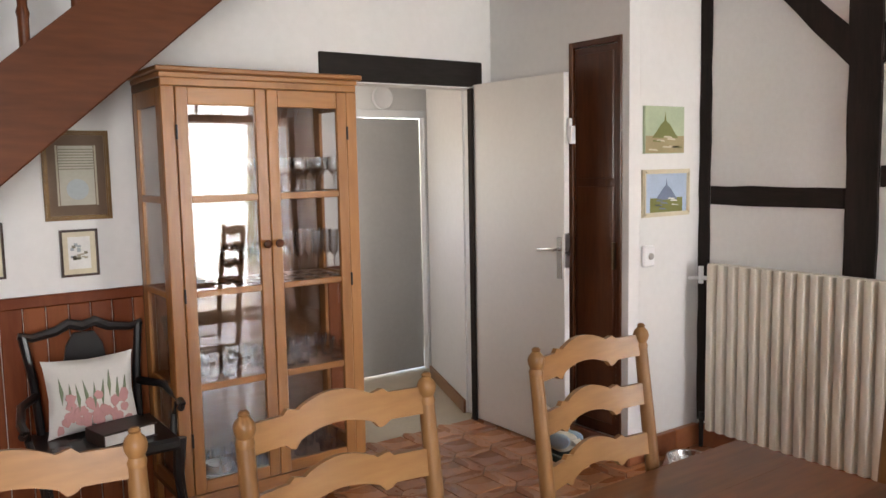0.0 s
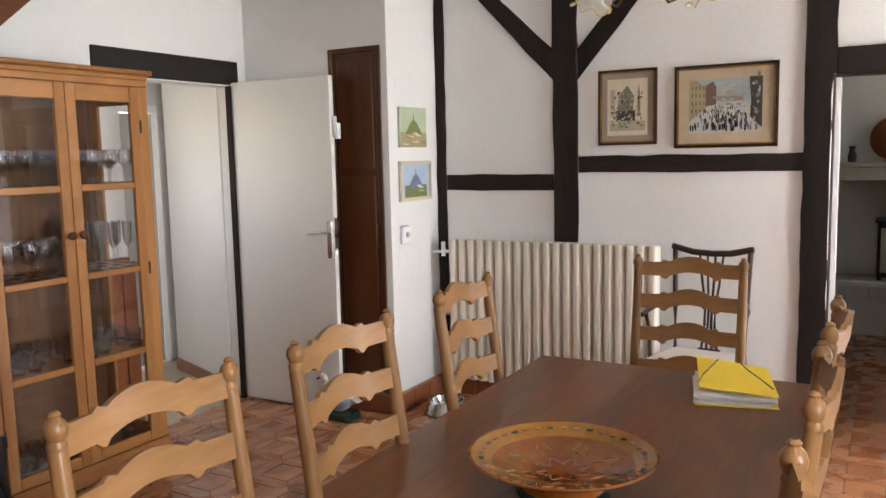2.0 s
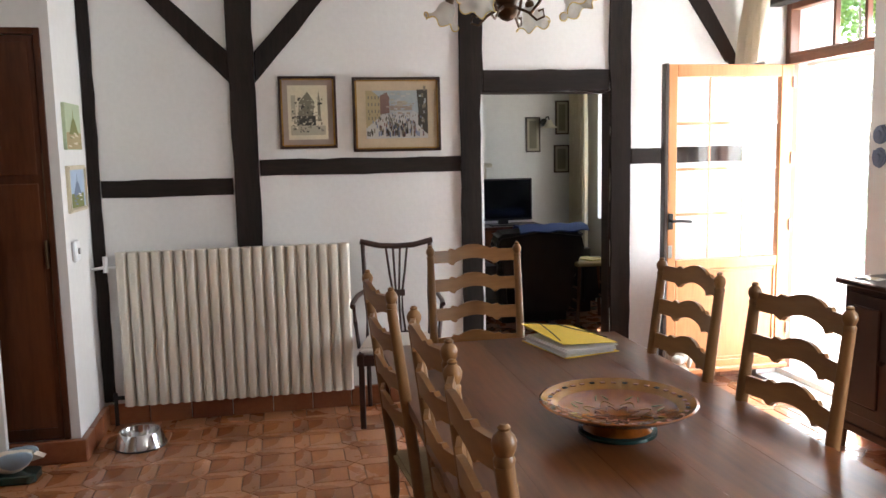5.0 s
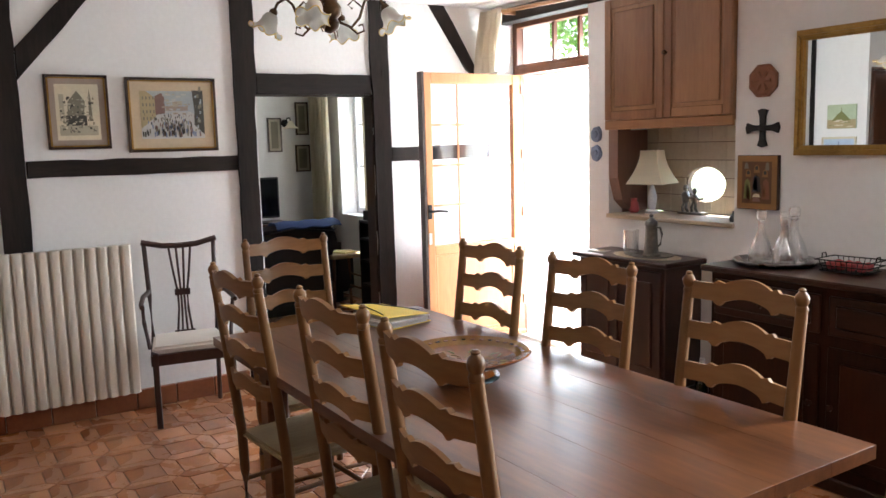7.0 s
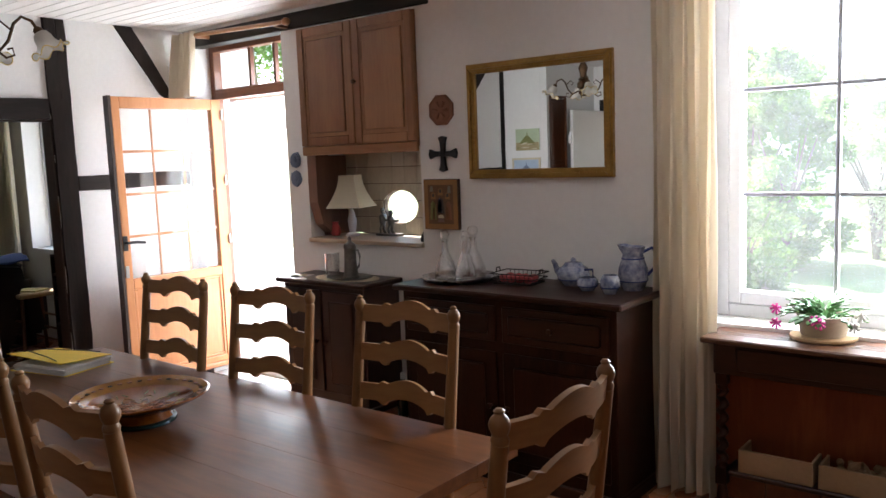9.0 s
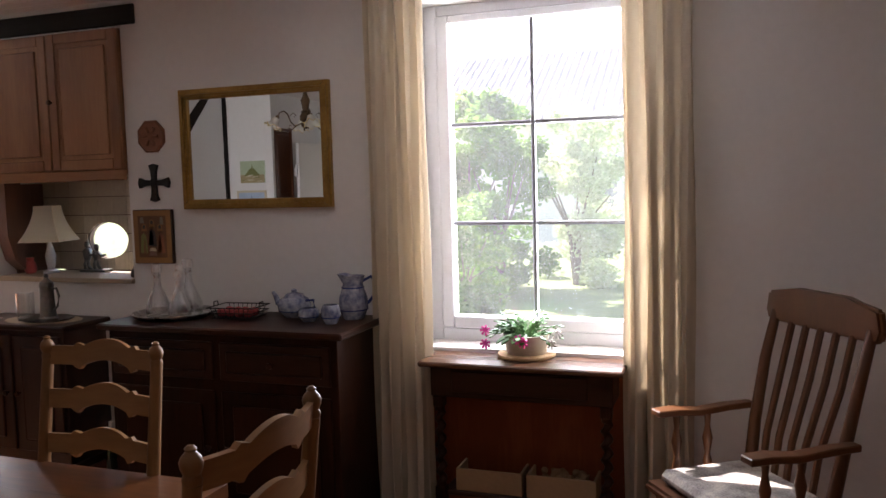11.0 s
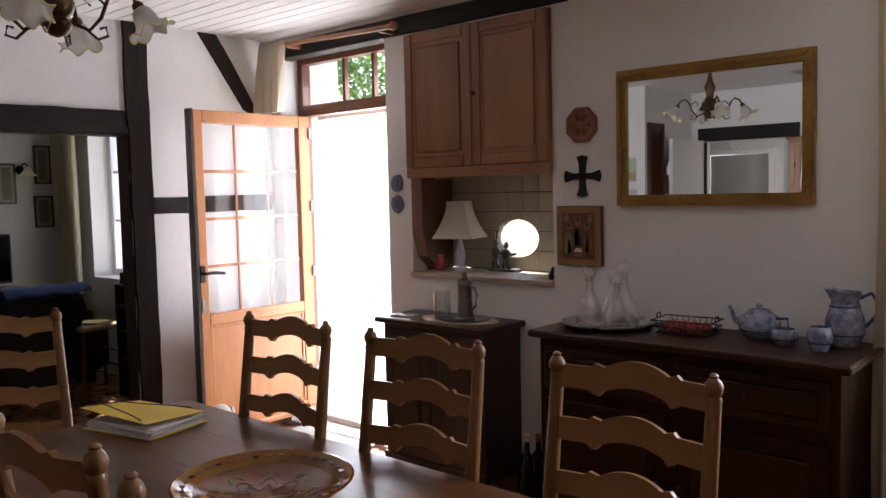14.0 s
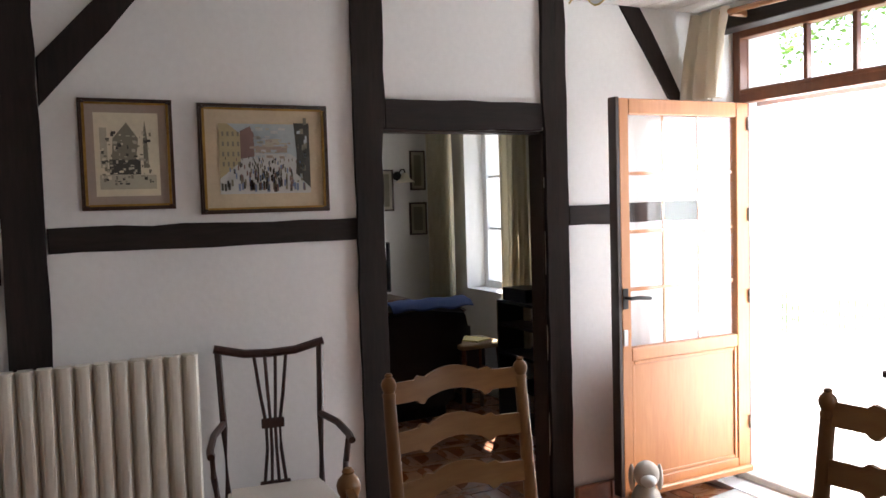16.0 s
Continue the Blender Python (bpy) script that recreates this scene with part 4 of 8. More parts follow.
def slat_mesh(width, h, bow):
    """A shaped ladder-back slat: arched top with notched shoulders, bowed backwards."""
    bm = bm_new()
    n = 32
    cols = []
    for i in range(n + 1):
        u = -1 + 2 * i / n
        a = abs(u)
        if a < 0.46:
            top = 0.42 + 0.4 * math.cos(a / 0.46 * math.pi / 2) ** 0.8
        elif a < 0.62:
            top = 0.34 + 0.26 * math.sin((a - 0.46) / 0.16 * math.pi)
        else:
            top = 0.42
        if a < 0.5:
            bot = -0.5 + 0.34 * (1 - (a / 0.5) ** 2)
        elif a < 0.62:
            bot = -0.68 + 0.1 * math.cos((a - 0.56) / 0.06)
        else:
            bot = -0.44
        x, y = u * width / 2, -bow * (1 - u * u)
        cols.append([bm.verts.new((x, y + d, v * h)) for d in (-0.007, 0.007) for v in (top, bot)])
    for a, b in zip(cols, cols[1:]):
        bm.faces.new((a[0], b[0], b[1], a[1]))
        bm.faces.new((a[2], a[3], b[3], b[2]))
        bm.faces.new((a[0], a[2], b[2], b[0]))
        bm.faces.new((a[1], b[1], b[3], a[3]))
    bm.faces.new((cols[0][0], cols[0][1], cols[0][3], cols[0][2]))
    bm.faces.new((cols[-1][0], cols[-1][2], cols[-1][3], cols[-1][1]))
    return bm


def ladder_chair(label):
    ch = thing("ladder_back_chair", label, "chair", group="chairs round the dining table")
    hw = 0.2

    def back_at(z):
        return -0.185 - 0.085 * max(0, (z - 0.42) / 0.7) ** 1.1
    for s in (-1, 1):
        bm = bm_new()
        tube(bm, [(s * hw, back_at(z), z) for z in (0.0, 0.12, 0.3, 0.45, 0.6, 0.75, 0.9, 1.05)], lambda k: 0.0165 + 0.003 * math.sin(k * math.pi), 12)
        lathe(bm, [(0.0165, 0), (0.018, 0.008), (0.0145, 0.016), (0.019, 0.026), (0.0205, 0.036), (0.017, 0.046), (0.011, 0.052), (0.009, 0.055), (0.011, 0.059), (0.006, 0.064)], 12, (s * hw, back_at(1.05), 1.05))
        part("back_post", bm, M["chair"], ch, "", True)
        bm = bm_new()
        lathe(bm, [(0.012, 0), (0.018, 0.06), (0.021, 0.3), (0.02, 0.44), (0.012, 0.455)], 12, (s * 0.225, 0.2, 0))
        part("front_leg", bm, M["chair"], ch, "", True)
    for z in (0.69, 0.815, 0.94, 1.062):
        y = back_at(z)
        ob = part("slat", slat_mesh(2 * hw - 0.026, 0.062, 0.03), M["chair_h"], ch)
        ob.matrix_local = pose(0, y, z - 0.002, 7, 0, 0)
    for z, x0, y0, x1, y1 in ((0.12, -0.225, 0.2, 0.225, 0.2), (0.22, -0.225, 0.2, 0.225, 0.2), (0.17, -0.2, -0.185, 0.2, -0.185),
                              (0.14, -0.225, 0.2, -0.2, -0.185), (0.14, 0.225, 0.2, 0.2, -0.185), (0.26, -0.225, 0.2, -0.2, -0.185), (0.26, 0.225, 0.2, 0.2, -0.185)):
        bm = bm_new()
        rod(bm, (x0, y0, z), (x1, y1, z), 0.01, seg=8)
        part("stretcher", bm, M["chair"], ch, "", True)
    bm = bm_new()
    prism(bm, [(-0.235, 0.215), (0.235, 0.215), (0.205, -0.19), (-0.205, -0.19)], "z", 0.425, 0.455)
    bmesh.ops.bevel(bm, geom=list(bm.edges), offset=0.011, segments=2, affect="EDGES")
    part("seat", bm, M["rush"], ch, "woven rush seat")
    return ch


CH = "honey-coloured ladder-back dining chair with shaped slats"
spots = [(1.552, 0.614, 1), (0.95, 0.604, 2.5), (0.325, 0.604, -1),
         (1.63, 1.17, 184.5), (0.912, 1.128, 182), (0.334, 1.152, 179.5),
         (2.187, 0.906, 90), (-0.276, 0.866, -90.5)]
first = ladder_chair(CH + " pushed up to the table")
for x, y, rz in spots[1:]:
    copy_thing(first, pose(x, y, 0, 0, 0, rz)).scale = (0.98, 1, 1.015)
x, y, rz = spots[0]
first.matrix_world = pose(x, y, 0, 0, 0, rz)
first.scale = (0.98, 1, 1.015)

# ---- radiator ----
ra = thing("radiator", "large cream ribbed steel radiator on the timber wall", "radiator", (3.72, 2.0, 0.13))
R0, R1, nf = 1.352, 2.655, 21
pit = (R1 - R0) / nf
bm0 = bm_new()
prism(bm0, [(-0.002, -pit * 0.38), (-0.014, -pit * 0.27), (-0.016, -pit * 0.12), (-0.016, pit * 0.12), (-0.014, pit * 0.27), (-0.002, pit * 0.38), (0.016, pit * 0.44), (0.02, pit * 0.4985), (0.056, pit * 0.4985), (0.056, -pit * 0.4985), (0.02, -pit * 0.4985), (0.016, -pit * 0.44)], "z", 0.0, 0.882)
bmesh.ops.bevel(bm0, geom=[e for e in bm0.edges if abs(e.verts[0].co.z - e.verts[1].co.z) < 1e-6], offset=0.006, segments=2, affect="EDGES")
finn = part("fin", bm0, M["radiator"], ra)
finn.location = (0, R0 + pit / 2 - 2.0, 0)
for i in range(1, nf):
    f = new("fin", finn.data)
    f.parent = ra
    f.location = (0, R0 + pit * (i + 0.5) - 2.0, 0)
part("back_panel", slab(0.058, 0.075, R0 - 2.0 + 0.01, R1 - 2.0 - 0.01, 0.03, 0.85, 0.004), M["radiator"], ra)
for y in (R0 + 0.25, R1 - 0.25):
    part("bracket", slab(0.075, 0.119, y - 2.02, y - 1.98, 0.1, 0.8), M["radiator"], ra)
bm = bm_new()
rod(bm, (0.03, R1 - 2.0, 0.8), (0.03, R1 - 2.0 + 0.07, 0.8), 0.011)
rod(bm, (0.03, R1 - 2.0 + 0.055, 0.77), (0.03, R1 - 2.0 + 0.055, 0.86), 0.014)
rod(bm, (0.03, R1 - 2.0 + 0.055, 0.8), (0.03, R1 - 2.0 + 0.13, 0.79), 0.009)
part("valve", bm, M["white"], ra, "white radiator valve", True)
bm = bm_new()
rod(bm, (0.05, R1 - 2.0, 0.04), (0.05, R1 - 2.0 + 0.07, 0.04), 0.012)
rod(bm, (0.05, R1 - 2.0 + 0.055, -0.12), (0.05, R1 - 2.0 + 0.055, 0.07), 0.012)
part("return_pipe", bm, M["iron"], ra, "", True)

# ---- glazed display cabinet ----
KX0, KX1, KY0, KY1 = 1.203, 2.104, 3.411, 3.835
kc = thing("display_cabinet", "tall honey oak display cabinet with glazed doors", "cabinet", (1.6535, 3.62, 0))
ko = kc.matrix_world.translation


def kbox(bm, x0, x1, y0, y1, z0, z1, bevel=0.003):
    box(bm, x0 - ko.x, x1 - ko.x, y0 - ko.y, y1 - ko.y, z0, z1, bevel)


bm = bm_new()
kbox(bm, KX0 - 0.022, KX1 + 0.022, KY0 - 0.026, KY1, 1.942, 1.965, 0.005)
kbox(bm, KX0 - 0.004, KX1 + 0.004, KY0 - 0.005, KY1, 1.92, 1.9415, 0.003)
part("cornice", bm, M["oak_h"], kc)
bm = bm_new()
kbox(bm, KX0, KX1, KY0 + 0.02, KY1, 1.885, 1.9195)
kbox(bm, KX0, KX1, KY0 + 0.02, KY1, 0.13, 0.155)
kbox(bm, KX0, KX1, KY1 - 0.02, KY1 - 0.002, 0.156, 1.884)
# darker copy of the oak: the shade inside the cabinet is put into its colour
M["oak_shaded"] = wood("shaded_oak", (0.1, 0.042, 0.014), (0.19, 0.088, 0.032), "z", 0.5, 0.08, 0.2)
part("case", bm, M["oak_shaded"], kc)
bm = bm_new()
kbox(bm, KX0, KX1, KY0, KY0 + 0.0195, 1.888, 1.9195)
kbox(bm, KX0, KX0 + 0.055, KY0, KY0 + 0.0195, 0.156, 1.8875)
kbox(bm, KX1 - 0.055, KX1, KY0, KY0 + 0.0195, 0.156, 1.8875)
part("face_frame", bm, M["oak"], kc)
bm = bm_new()
pts = [(KX0, 0.0), (KX0 + 0.1, 0.0), (KX0 + 0.12, 0.03), (KX0 + 0.15, 0.04), (KX0 + 0.18, 0.07), (KX1 - 0.18, 0.07), (KX1 - 0.15, 0.04), (KX1 - 0.12, 0.03), (KX1 - 0.1, 0.0), (KX1, 0.0), (KX1, 0.155), (KX0, 0.155)]
prism(bm, [(x - ko.x, z) for x, z in pts], "y", KY0 - 0.012 - ko.y, KY0 + 0.0195 - ko.y)
part("plinth", bm, M["oak_h"], kc)
for x in (KX0, KX1 - 0.03):
    bm = bm_new()
    kbox(bm, x, x + 0.03, KY1 - 0.06, KY1, 0.0, 0.1295)
    part("back_foot", bm, M["oak"], kc)
rowsz = [(0.21, 0.605), (0.635, 1.008), (1.036, 1.407), (1.437, 1.811)]
for x in (KX0, KX1 - 0.02):
    bm = bm_new()
    kbox(bm, x, x + 0.02, KY0 + 0.02, KY0 + 0.075, 0.156, 1.884)
    kbox(bm, x, x + 0.02, KY1 - 0.075, KY1 - 0.021, 0.156, 1.884)
    for z0, z1 in ((0.156, 0.21), (0.605, 0.635), (1.008, 1.036), (1.407, 1.437), (1.811, 1.884)):
        kbox(bm, x, x + 0.02, KY0 + 0.0755, KY1 - 0.0755, z0, z1)
    sp = part("side_frame", bm, M["oak"], kc)
    for z0, z1 in rowsz:
        bm = bm_new()
        kbox(bm, x + 0.008, x + 0.012, KY0 + 0.075, KY1 - 0.075, z0, z1, 0)
        part("pane", bm, M["pane"], sp)
mid = (KX0 + KX1) / 2
for x0, x1, kx in ((KX0 + 0.057, mid - 0.002, mid - 0.028), (mid + 0.002, KX1 - 0.057, mid + 0.028)):
    w = 0.05
    d = thing("glazed_door", "", "", (0, 0, 0))
    d.parent = kc
    for sx in (x0, x1 - w):
        bm = bm_new()
        kbox(bm, sx, sx + w, KY0 - 0.006, KY0 + 0.016, 0.158, 1.885)
        part("stile", bm, M["oak"], d)
    for z0, z1 in ((0.158, 0.21), (0.605, 0.635), (1.008, 1.036), (1.407, 1.437), (1.811, 1.885)):
        bm = bm_new()
        kbox(bm, x0 + w + 0.0005, x1 - w - 0.0005, KY0 - 0.004, KY0 + 0.014, z0, z1)
        part("rail", bm, M["oak_h"], d)
    for z0, z1 in rowsz:
        bm = bm_new()
        kbox(bm, x0 + w, x1 - w, KY0 + 0.004, KY0 + 0.008, z0, z1, 0)
        part("pane", bm, M["pane"], d)
    bm = bm_new()
    lathe(bm, [(0.009, 0), (0.008, 0.012), (0.019, 0.02), (0.018, 0.03), (0.008, 0.036)], 14, m=Matrix.Translation((kx - ko.x, KY0 - 0.006 - ko.y, 1.215)) @ pose(0, 0, 0, 90, 0, 0))
    part("knob", bm, M["closet"], d, "dark turned wooden knob", True)
    for z in (1.7, 1.02, 0.4):
        bm = bm_new()
        hx = x0 - 0.001 if kx < mid else x1 + 0.001
        rod(bm, (hx - ko.x, KY0 - 0.009 - ko.y, z - 0.03), (hx - ko.x, KY0 - 0.009 - ko.y, z + 0.03), 0.005, seg=8)
        part("hinge", bm, M["iron"], d, "", True)
for z in (0.62, 1.022, 1.422):
    bm = bm_new()
    kbox(bm, KX0 + 0.024, KX1 - 0.024, KY0 + 0.03, KY1 - 0.024, z - 0.007, z + 0.007, 0.002)
    part("shelf", bm, M["oak_h"], kc)


def glassware(name, prof, label, group):
    bm = bm_new()
    lathe(bm, prof, 14, cap=False)
    bm.faces.new([v for v in bm.verts if abs(v.co.z - prof[0][1]) < 1e-6 and abs(v.co.to_2d().length - prof[0][0]) < 1e-6][:14])
    return single(name, bm, M["glass"], label, "glass", True, group)


wine = glassware("wine_glass", [(0.032, 0.0), (0.03, 0.003), (0.005, 0.008), (0.004, 0.07), (0.012, 0.08), (0.033, 0.105), (0.036, 0.135), (0.031, 0.165), (0.029, 0.165), (0.034, 0.135), (0.031, 0.108), (0.002, 0.083)], "clear stemmed wine glass on a cabinet shelf", "glasses in the display cabinet")
tumb = glassware("tumbler", [(0.03, 0.0), (0.035, 0.09), (0.033, 0.09), (0.028, 0.008), (0.002, 0.008)], "clear low glass tumbler on a cabinet shelf", "glasses in the display cabinet")
flute = glassware("flute_glass", [(0.03, 0.0), (0.028, 0.003), (0.004, 0.008), (0.004, 0.09), (0.02, 0.12), (0.024, 0.22), (0.022, 0.22), (0.018, 0.122), (0.002, 0.1)], "tall clear champagne flute on a cabinet shelf", "glasses in the display cabinet")
rng = random.Random(11)
lay = []
for zi, z in enumerate((0.156, 0.627, 1.029, 1.429)):
    for i in range(9):
        for j in range(3):
            kind = (tumb, tumb, wine, wine)[zi]
            if zi == 2 and i > 5:
                kind = flute
            if rng.random() < 0.12:
                continue
            lay.append((kind, KX0 + 0.09 + i * 0.09 + rng.uniform(-0.01, 0.01), KY0 + 0.085 + j * 0.1 + rng.uniform(-0.012, 0.012), z))
used = set()
for kind, x, y, z in lay:
    if kind in used:
        copy_thing(kind, pose(x, y, z))
    else:
        used.add(kind)
        kind.matrix_world = pose(x, y, z)
bm = bm_new()
lathe(bm, [(0.05, 0), (0.06, 0.01), (0.11, 0.04), (0.115, 0.05), (0.108, 0.05), (0.055, 0.016), (0.002, 0.014)], 20, cap=False)
bw = single("serving_bowl", bm, M["steel"], "shallow metal serving bowl on the cabinet floor", "bowl", True)
bw.matrix_world = pose(1.42, 3.55, 0.158)

# ---- stairs ----
st = thing("staircase", "reddish-brown open wooden staircase along the wall", "stairs", (0.4, 3.45, 0))


def low(x):
    return 1.008 + 0.86 * x


for y0, y1 in ((3.105, 3.15), (3.81, 3.855)):
    bm = bm_new()
    prism(bm, [(x - 0.4, z) for x, z in ((-1.172, 0.0), (1.78, low(1.78)), (1.78, low(1.78) + 0.35), (1.4, low(1.4) + 0.385), (-1.4, low(-1.4) + 0.385), (-1.4, 0.0))], "y", y0 - 3.45, y1 - 3.45)
    bmesh.ops.bevel(bm, geom=list(bm.edges), offset=0.006, segments=1, affect="EDGES")
    part("stringer", bm, M["stair"], st)
nst = 13
for i in range(nst):
    z = 0.19 * (i + 1)
    x = (z - 0.2 - 1.008) / 0.86
    if x > 1.75:
        break
    part("tread", slab(x - 0.4 - 0.13, x - 0.4 + 0.13, -0.299, 0.359, z - 0.035, z, 0.005), M["stair"], st)
for i in range(15):
    x = -0.85 + 0.17 * i
    zt = low(x) + 0.385
    top = min(zt + 0.85, CEIL + 0.55)
    bm = bm_new()
    lathe(bm, [(0.018, zt - 0.03), (0.018, zt + 0.08), (0.022, zt + 0.1), (0.016, zt + 0.12), (0.021, zt + 0.4), (0.015, top)], 12, (x - 0.4, -0.322, 0))
    part("baluster", bm, M["stair"], st, "", True)
bm = bm_new()
prism(bm, [(-1.35, low(-0.95) + 1.2), (1.45, low(1.85) + 1.2), (1.45, low(1.85) + 1.26), (-1.35, low(-0.95) + 1.26)], "y", -0.35, -0.295)
part("handrail", bm, M["stair"], st)

# ---- wainscot under the stairs ----
wn_ = tagged(new("trim_wainscot"), "reddish-brown tongue-and-groove wall panelling", "panelling", "", "structure")
x = WEST
while x < 2.28:
    part("plank", slab(x + 0.002, x + 0.088, NORTH - 0.016, NORTH - 0.0005, 0.0, 0.975, 0.004), M["wainscot"], wn_)
    x += 0.09
part("cap_rail", slab(WEST, 2.285, NORTH - 0.035, NORTH - 0.0005, 0.975, 1.025, 0.006), M["wainscot"], wn_)

# ---- corridor behind the north opening ----
structure("floor_corridor", slab(1.9, 4.0, NORTH, 6.2, -0.12, -0.002), M["grey_tile"], "pale beige corridor floor", "floor")
bm = bm_new()
prism(bm, [(3.166, 4.001), (3.32, 4.001), (3.66, 4.86), (3.5, 4.86)], "z", 0.0, 2.3)
structure("wall_corridor_east", bm, M["plaster_smooth"], "white slanting corridor wall", "wall")
# the opening in this wall is out of view, added to light the corridor
wall_with_holes("wall_corridor_west", "x", 1.9, 2.0, NORTH + 0.14, 6.2, -0.02, 2.4, [(4.35, 4.75, 1.25, 1.9)], M["plaster_smooth"], "white corridor wall with an added unseen opening for light")
structure("ceiling_corridor", slab(1.9, 4.0, NORTH + 0.14, 6.2, 2.3, 2.4), M["plaster_smooth"], "white corridor ceiling", "ceiling")
wall_with_holes("wall_corridor_end", "y", 5.09, 5.19, 2.0, 4.0, -0.02, 2.3, [(2.83, 3.66, -0.1, 1.93)], M["plaster_smooth"], "white corridor end wall with a door")
structure("wall_corridor_side", slab(3.9, 4.0, 4.0, 5.09, -0.02, 2.3), M["plaster_smooth"], "plain white corridor wall", "wall")
ed = tagged(new("door_end"), "grey flush door in a white frame, closed", "door", "", "structure")
part("door_leaf", slab(2.89, 3.605, 5.11, 5.145, 0.01, 1.885, 0.003), M["paint_grey"], ed)
bm = bm_new()
box(bm, 2.82, 2.885, 5.06, 5.12, 0, 1.945, 0.004)
box(bm, 3.61, 3.68, 5.06, 5.12, 0, 1.945, 0.004)
box(bm, 2.885, 3.61, 5.06, 5.12, 1.89, 1.945, 0.004)
part("door_frame", bm, M["white"], ed)
structure("wall_corridor_back", slab(1.9, 4.0, 6.2, 6.3, -0.02, 2.4), M["plaster_smooth"], "plain end wall", "wall")
bm = bm_new()
prism(bm, [(3.146, 4.005), (3.165, 4.005), (3.499, 4.86), (3.48, 4.86)], "z", 0.0, 0.08)
structure("baseboard_corridor", bm, M["pine_h"], "low wooden skirting board", "baseboard")
bm = bm_new()
lathe(bm, [(0.055, 0), (0.085, 0.004), (0.09, 0.02), (0.078, 0.028), (0.06, 0.02)], 28, m=pose(3.27, 5.088, 2.03, 90, 0, 0))
single("wall_dial", bm, M["white"], "round white wall dial above the corridor door", "dial", True)
# warm fill lamp added in that opening to brighten the corridor
lamp_c = bpy.data.lights.new("fill_corridor", "AREA")
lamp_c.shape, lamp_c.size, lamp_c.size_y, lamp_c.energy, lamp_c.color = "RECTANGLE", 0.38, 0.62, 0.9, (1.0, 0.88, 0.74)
new("fill_corridor", lamp_c).matrix_world = look((1.88, 4.55, 1.575), (3, 4.55, 1.5))

# ---- living room shell ----
LX = 7.05
structure("floor_living_room", slab(EAST, LX + 0.2, SOUTH - 0.05, 4.1, -0.12, -0.004), M["grout"], "mortar bed under living room tiles", "floor")
structure("wall_living_east", slab(LX, LX + 0.2, SOUTH - THICK, 4.3, -0.02, 2.75), M["plaster_smooth"], "white living room wall with fireplace", "wall")
structure("wall_living_north", slab(EAST + 0.11, LX, 4.1, 4.3, -0.02, 2.75), M["plaster_smooth"], "plain white living room wall", "wall")
structure("ceiling_living_room", slab(EAST + 0.11, LX, SOUTH, 4.1, 2.45, 2.6), M["plaster_smooth"], "white living room ceiling", "ceiling")
lw = tagged(new("window_living_room"), "white casement window of the living room", "window", "", "structure")
bm = bm_new()
for x0, x1 in ((5.62, 5.68), (6.44, 6.5), (6.04, 6.09)):
    box(bm, x0, x1, -1.56, -1.49, 0.84, 2.25, 0.004)
for z0, z1 in ((0.84, 0.9), (2.19, 2.25)):
    box(bm, 5.68, 6.04, -1.56, -1.49, z0, z1, 0.004)
    box(bm, 6.09, 6.44, -1.56, -1.49, z0, z1, 0.004)
for z in (1.33, 1.76):
    box(bm, 5.68, 6.04, -1.54, -1.51, z - 0.011, z + 0.011, 0.003)
    box(bm, 6.09, 6.44, -1.54, -1.51, z - 0.011, z + 0.011, 0.003)
part("window_frame", bm, M["white"], lw)
pn = part("pane", slab(5.68, 6.44, -1.53, -1.525, 0.9, 2.19), M["pane"], lw)
pn.visible_shadow = False
curtain("living_room_curtain", 6.5, 6.95, 0.02, 2.3, -1.2, 6, 0.035, M["curtain_lr"], "cream curtain at the living room window", 0.0, group="living room curtains", seedv=6)
curtain("living_room_curtain", 5.35, 5.72, 0.02, 2.3, -1.2, 5, 0.035, M["curtain_lr"], "cream curtain in shade at the living room window", 0.0, group="living room curtains", seedv=7)

# ---- outdoors ----
structure("ground", slab(-400, 400, -800, SOUTH - THICK, -0.4, -0.1), M["lawn"], "sunlit garden lawn", "ground")
structure("pavement_terrace", slab(-8, 14, -5.5, SOUTH - THICK, -0.0999, -0.02), M["paving"], "pale stone terrace outside", "pavement")


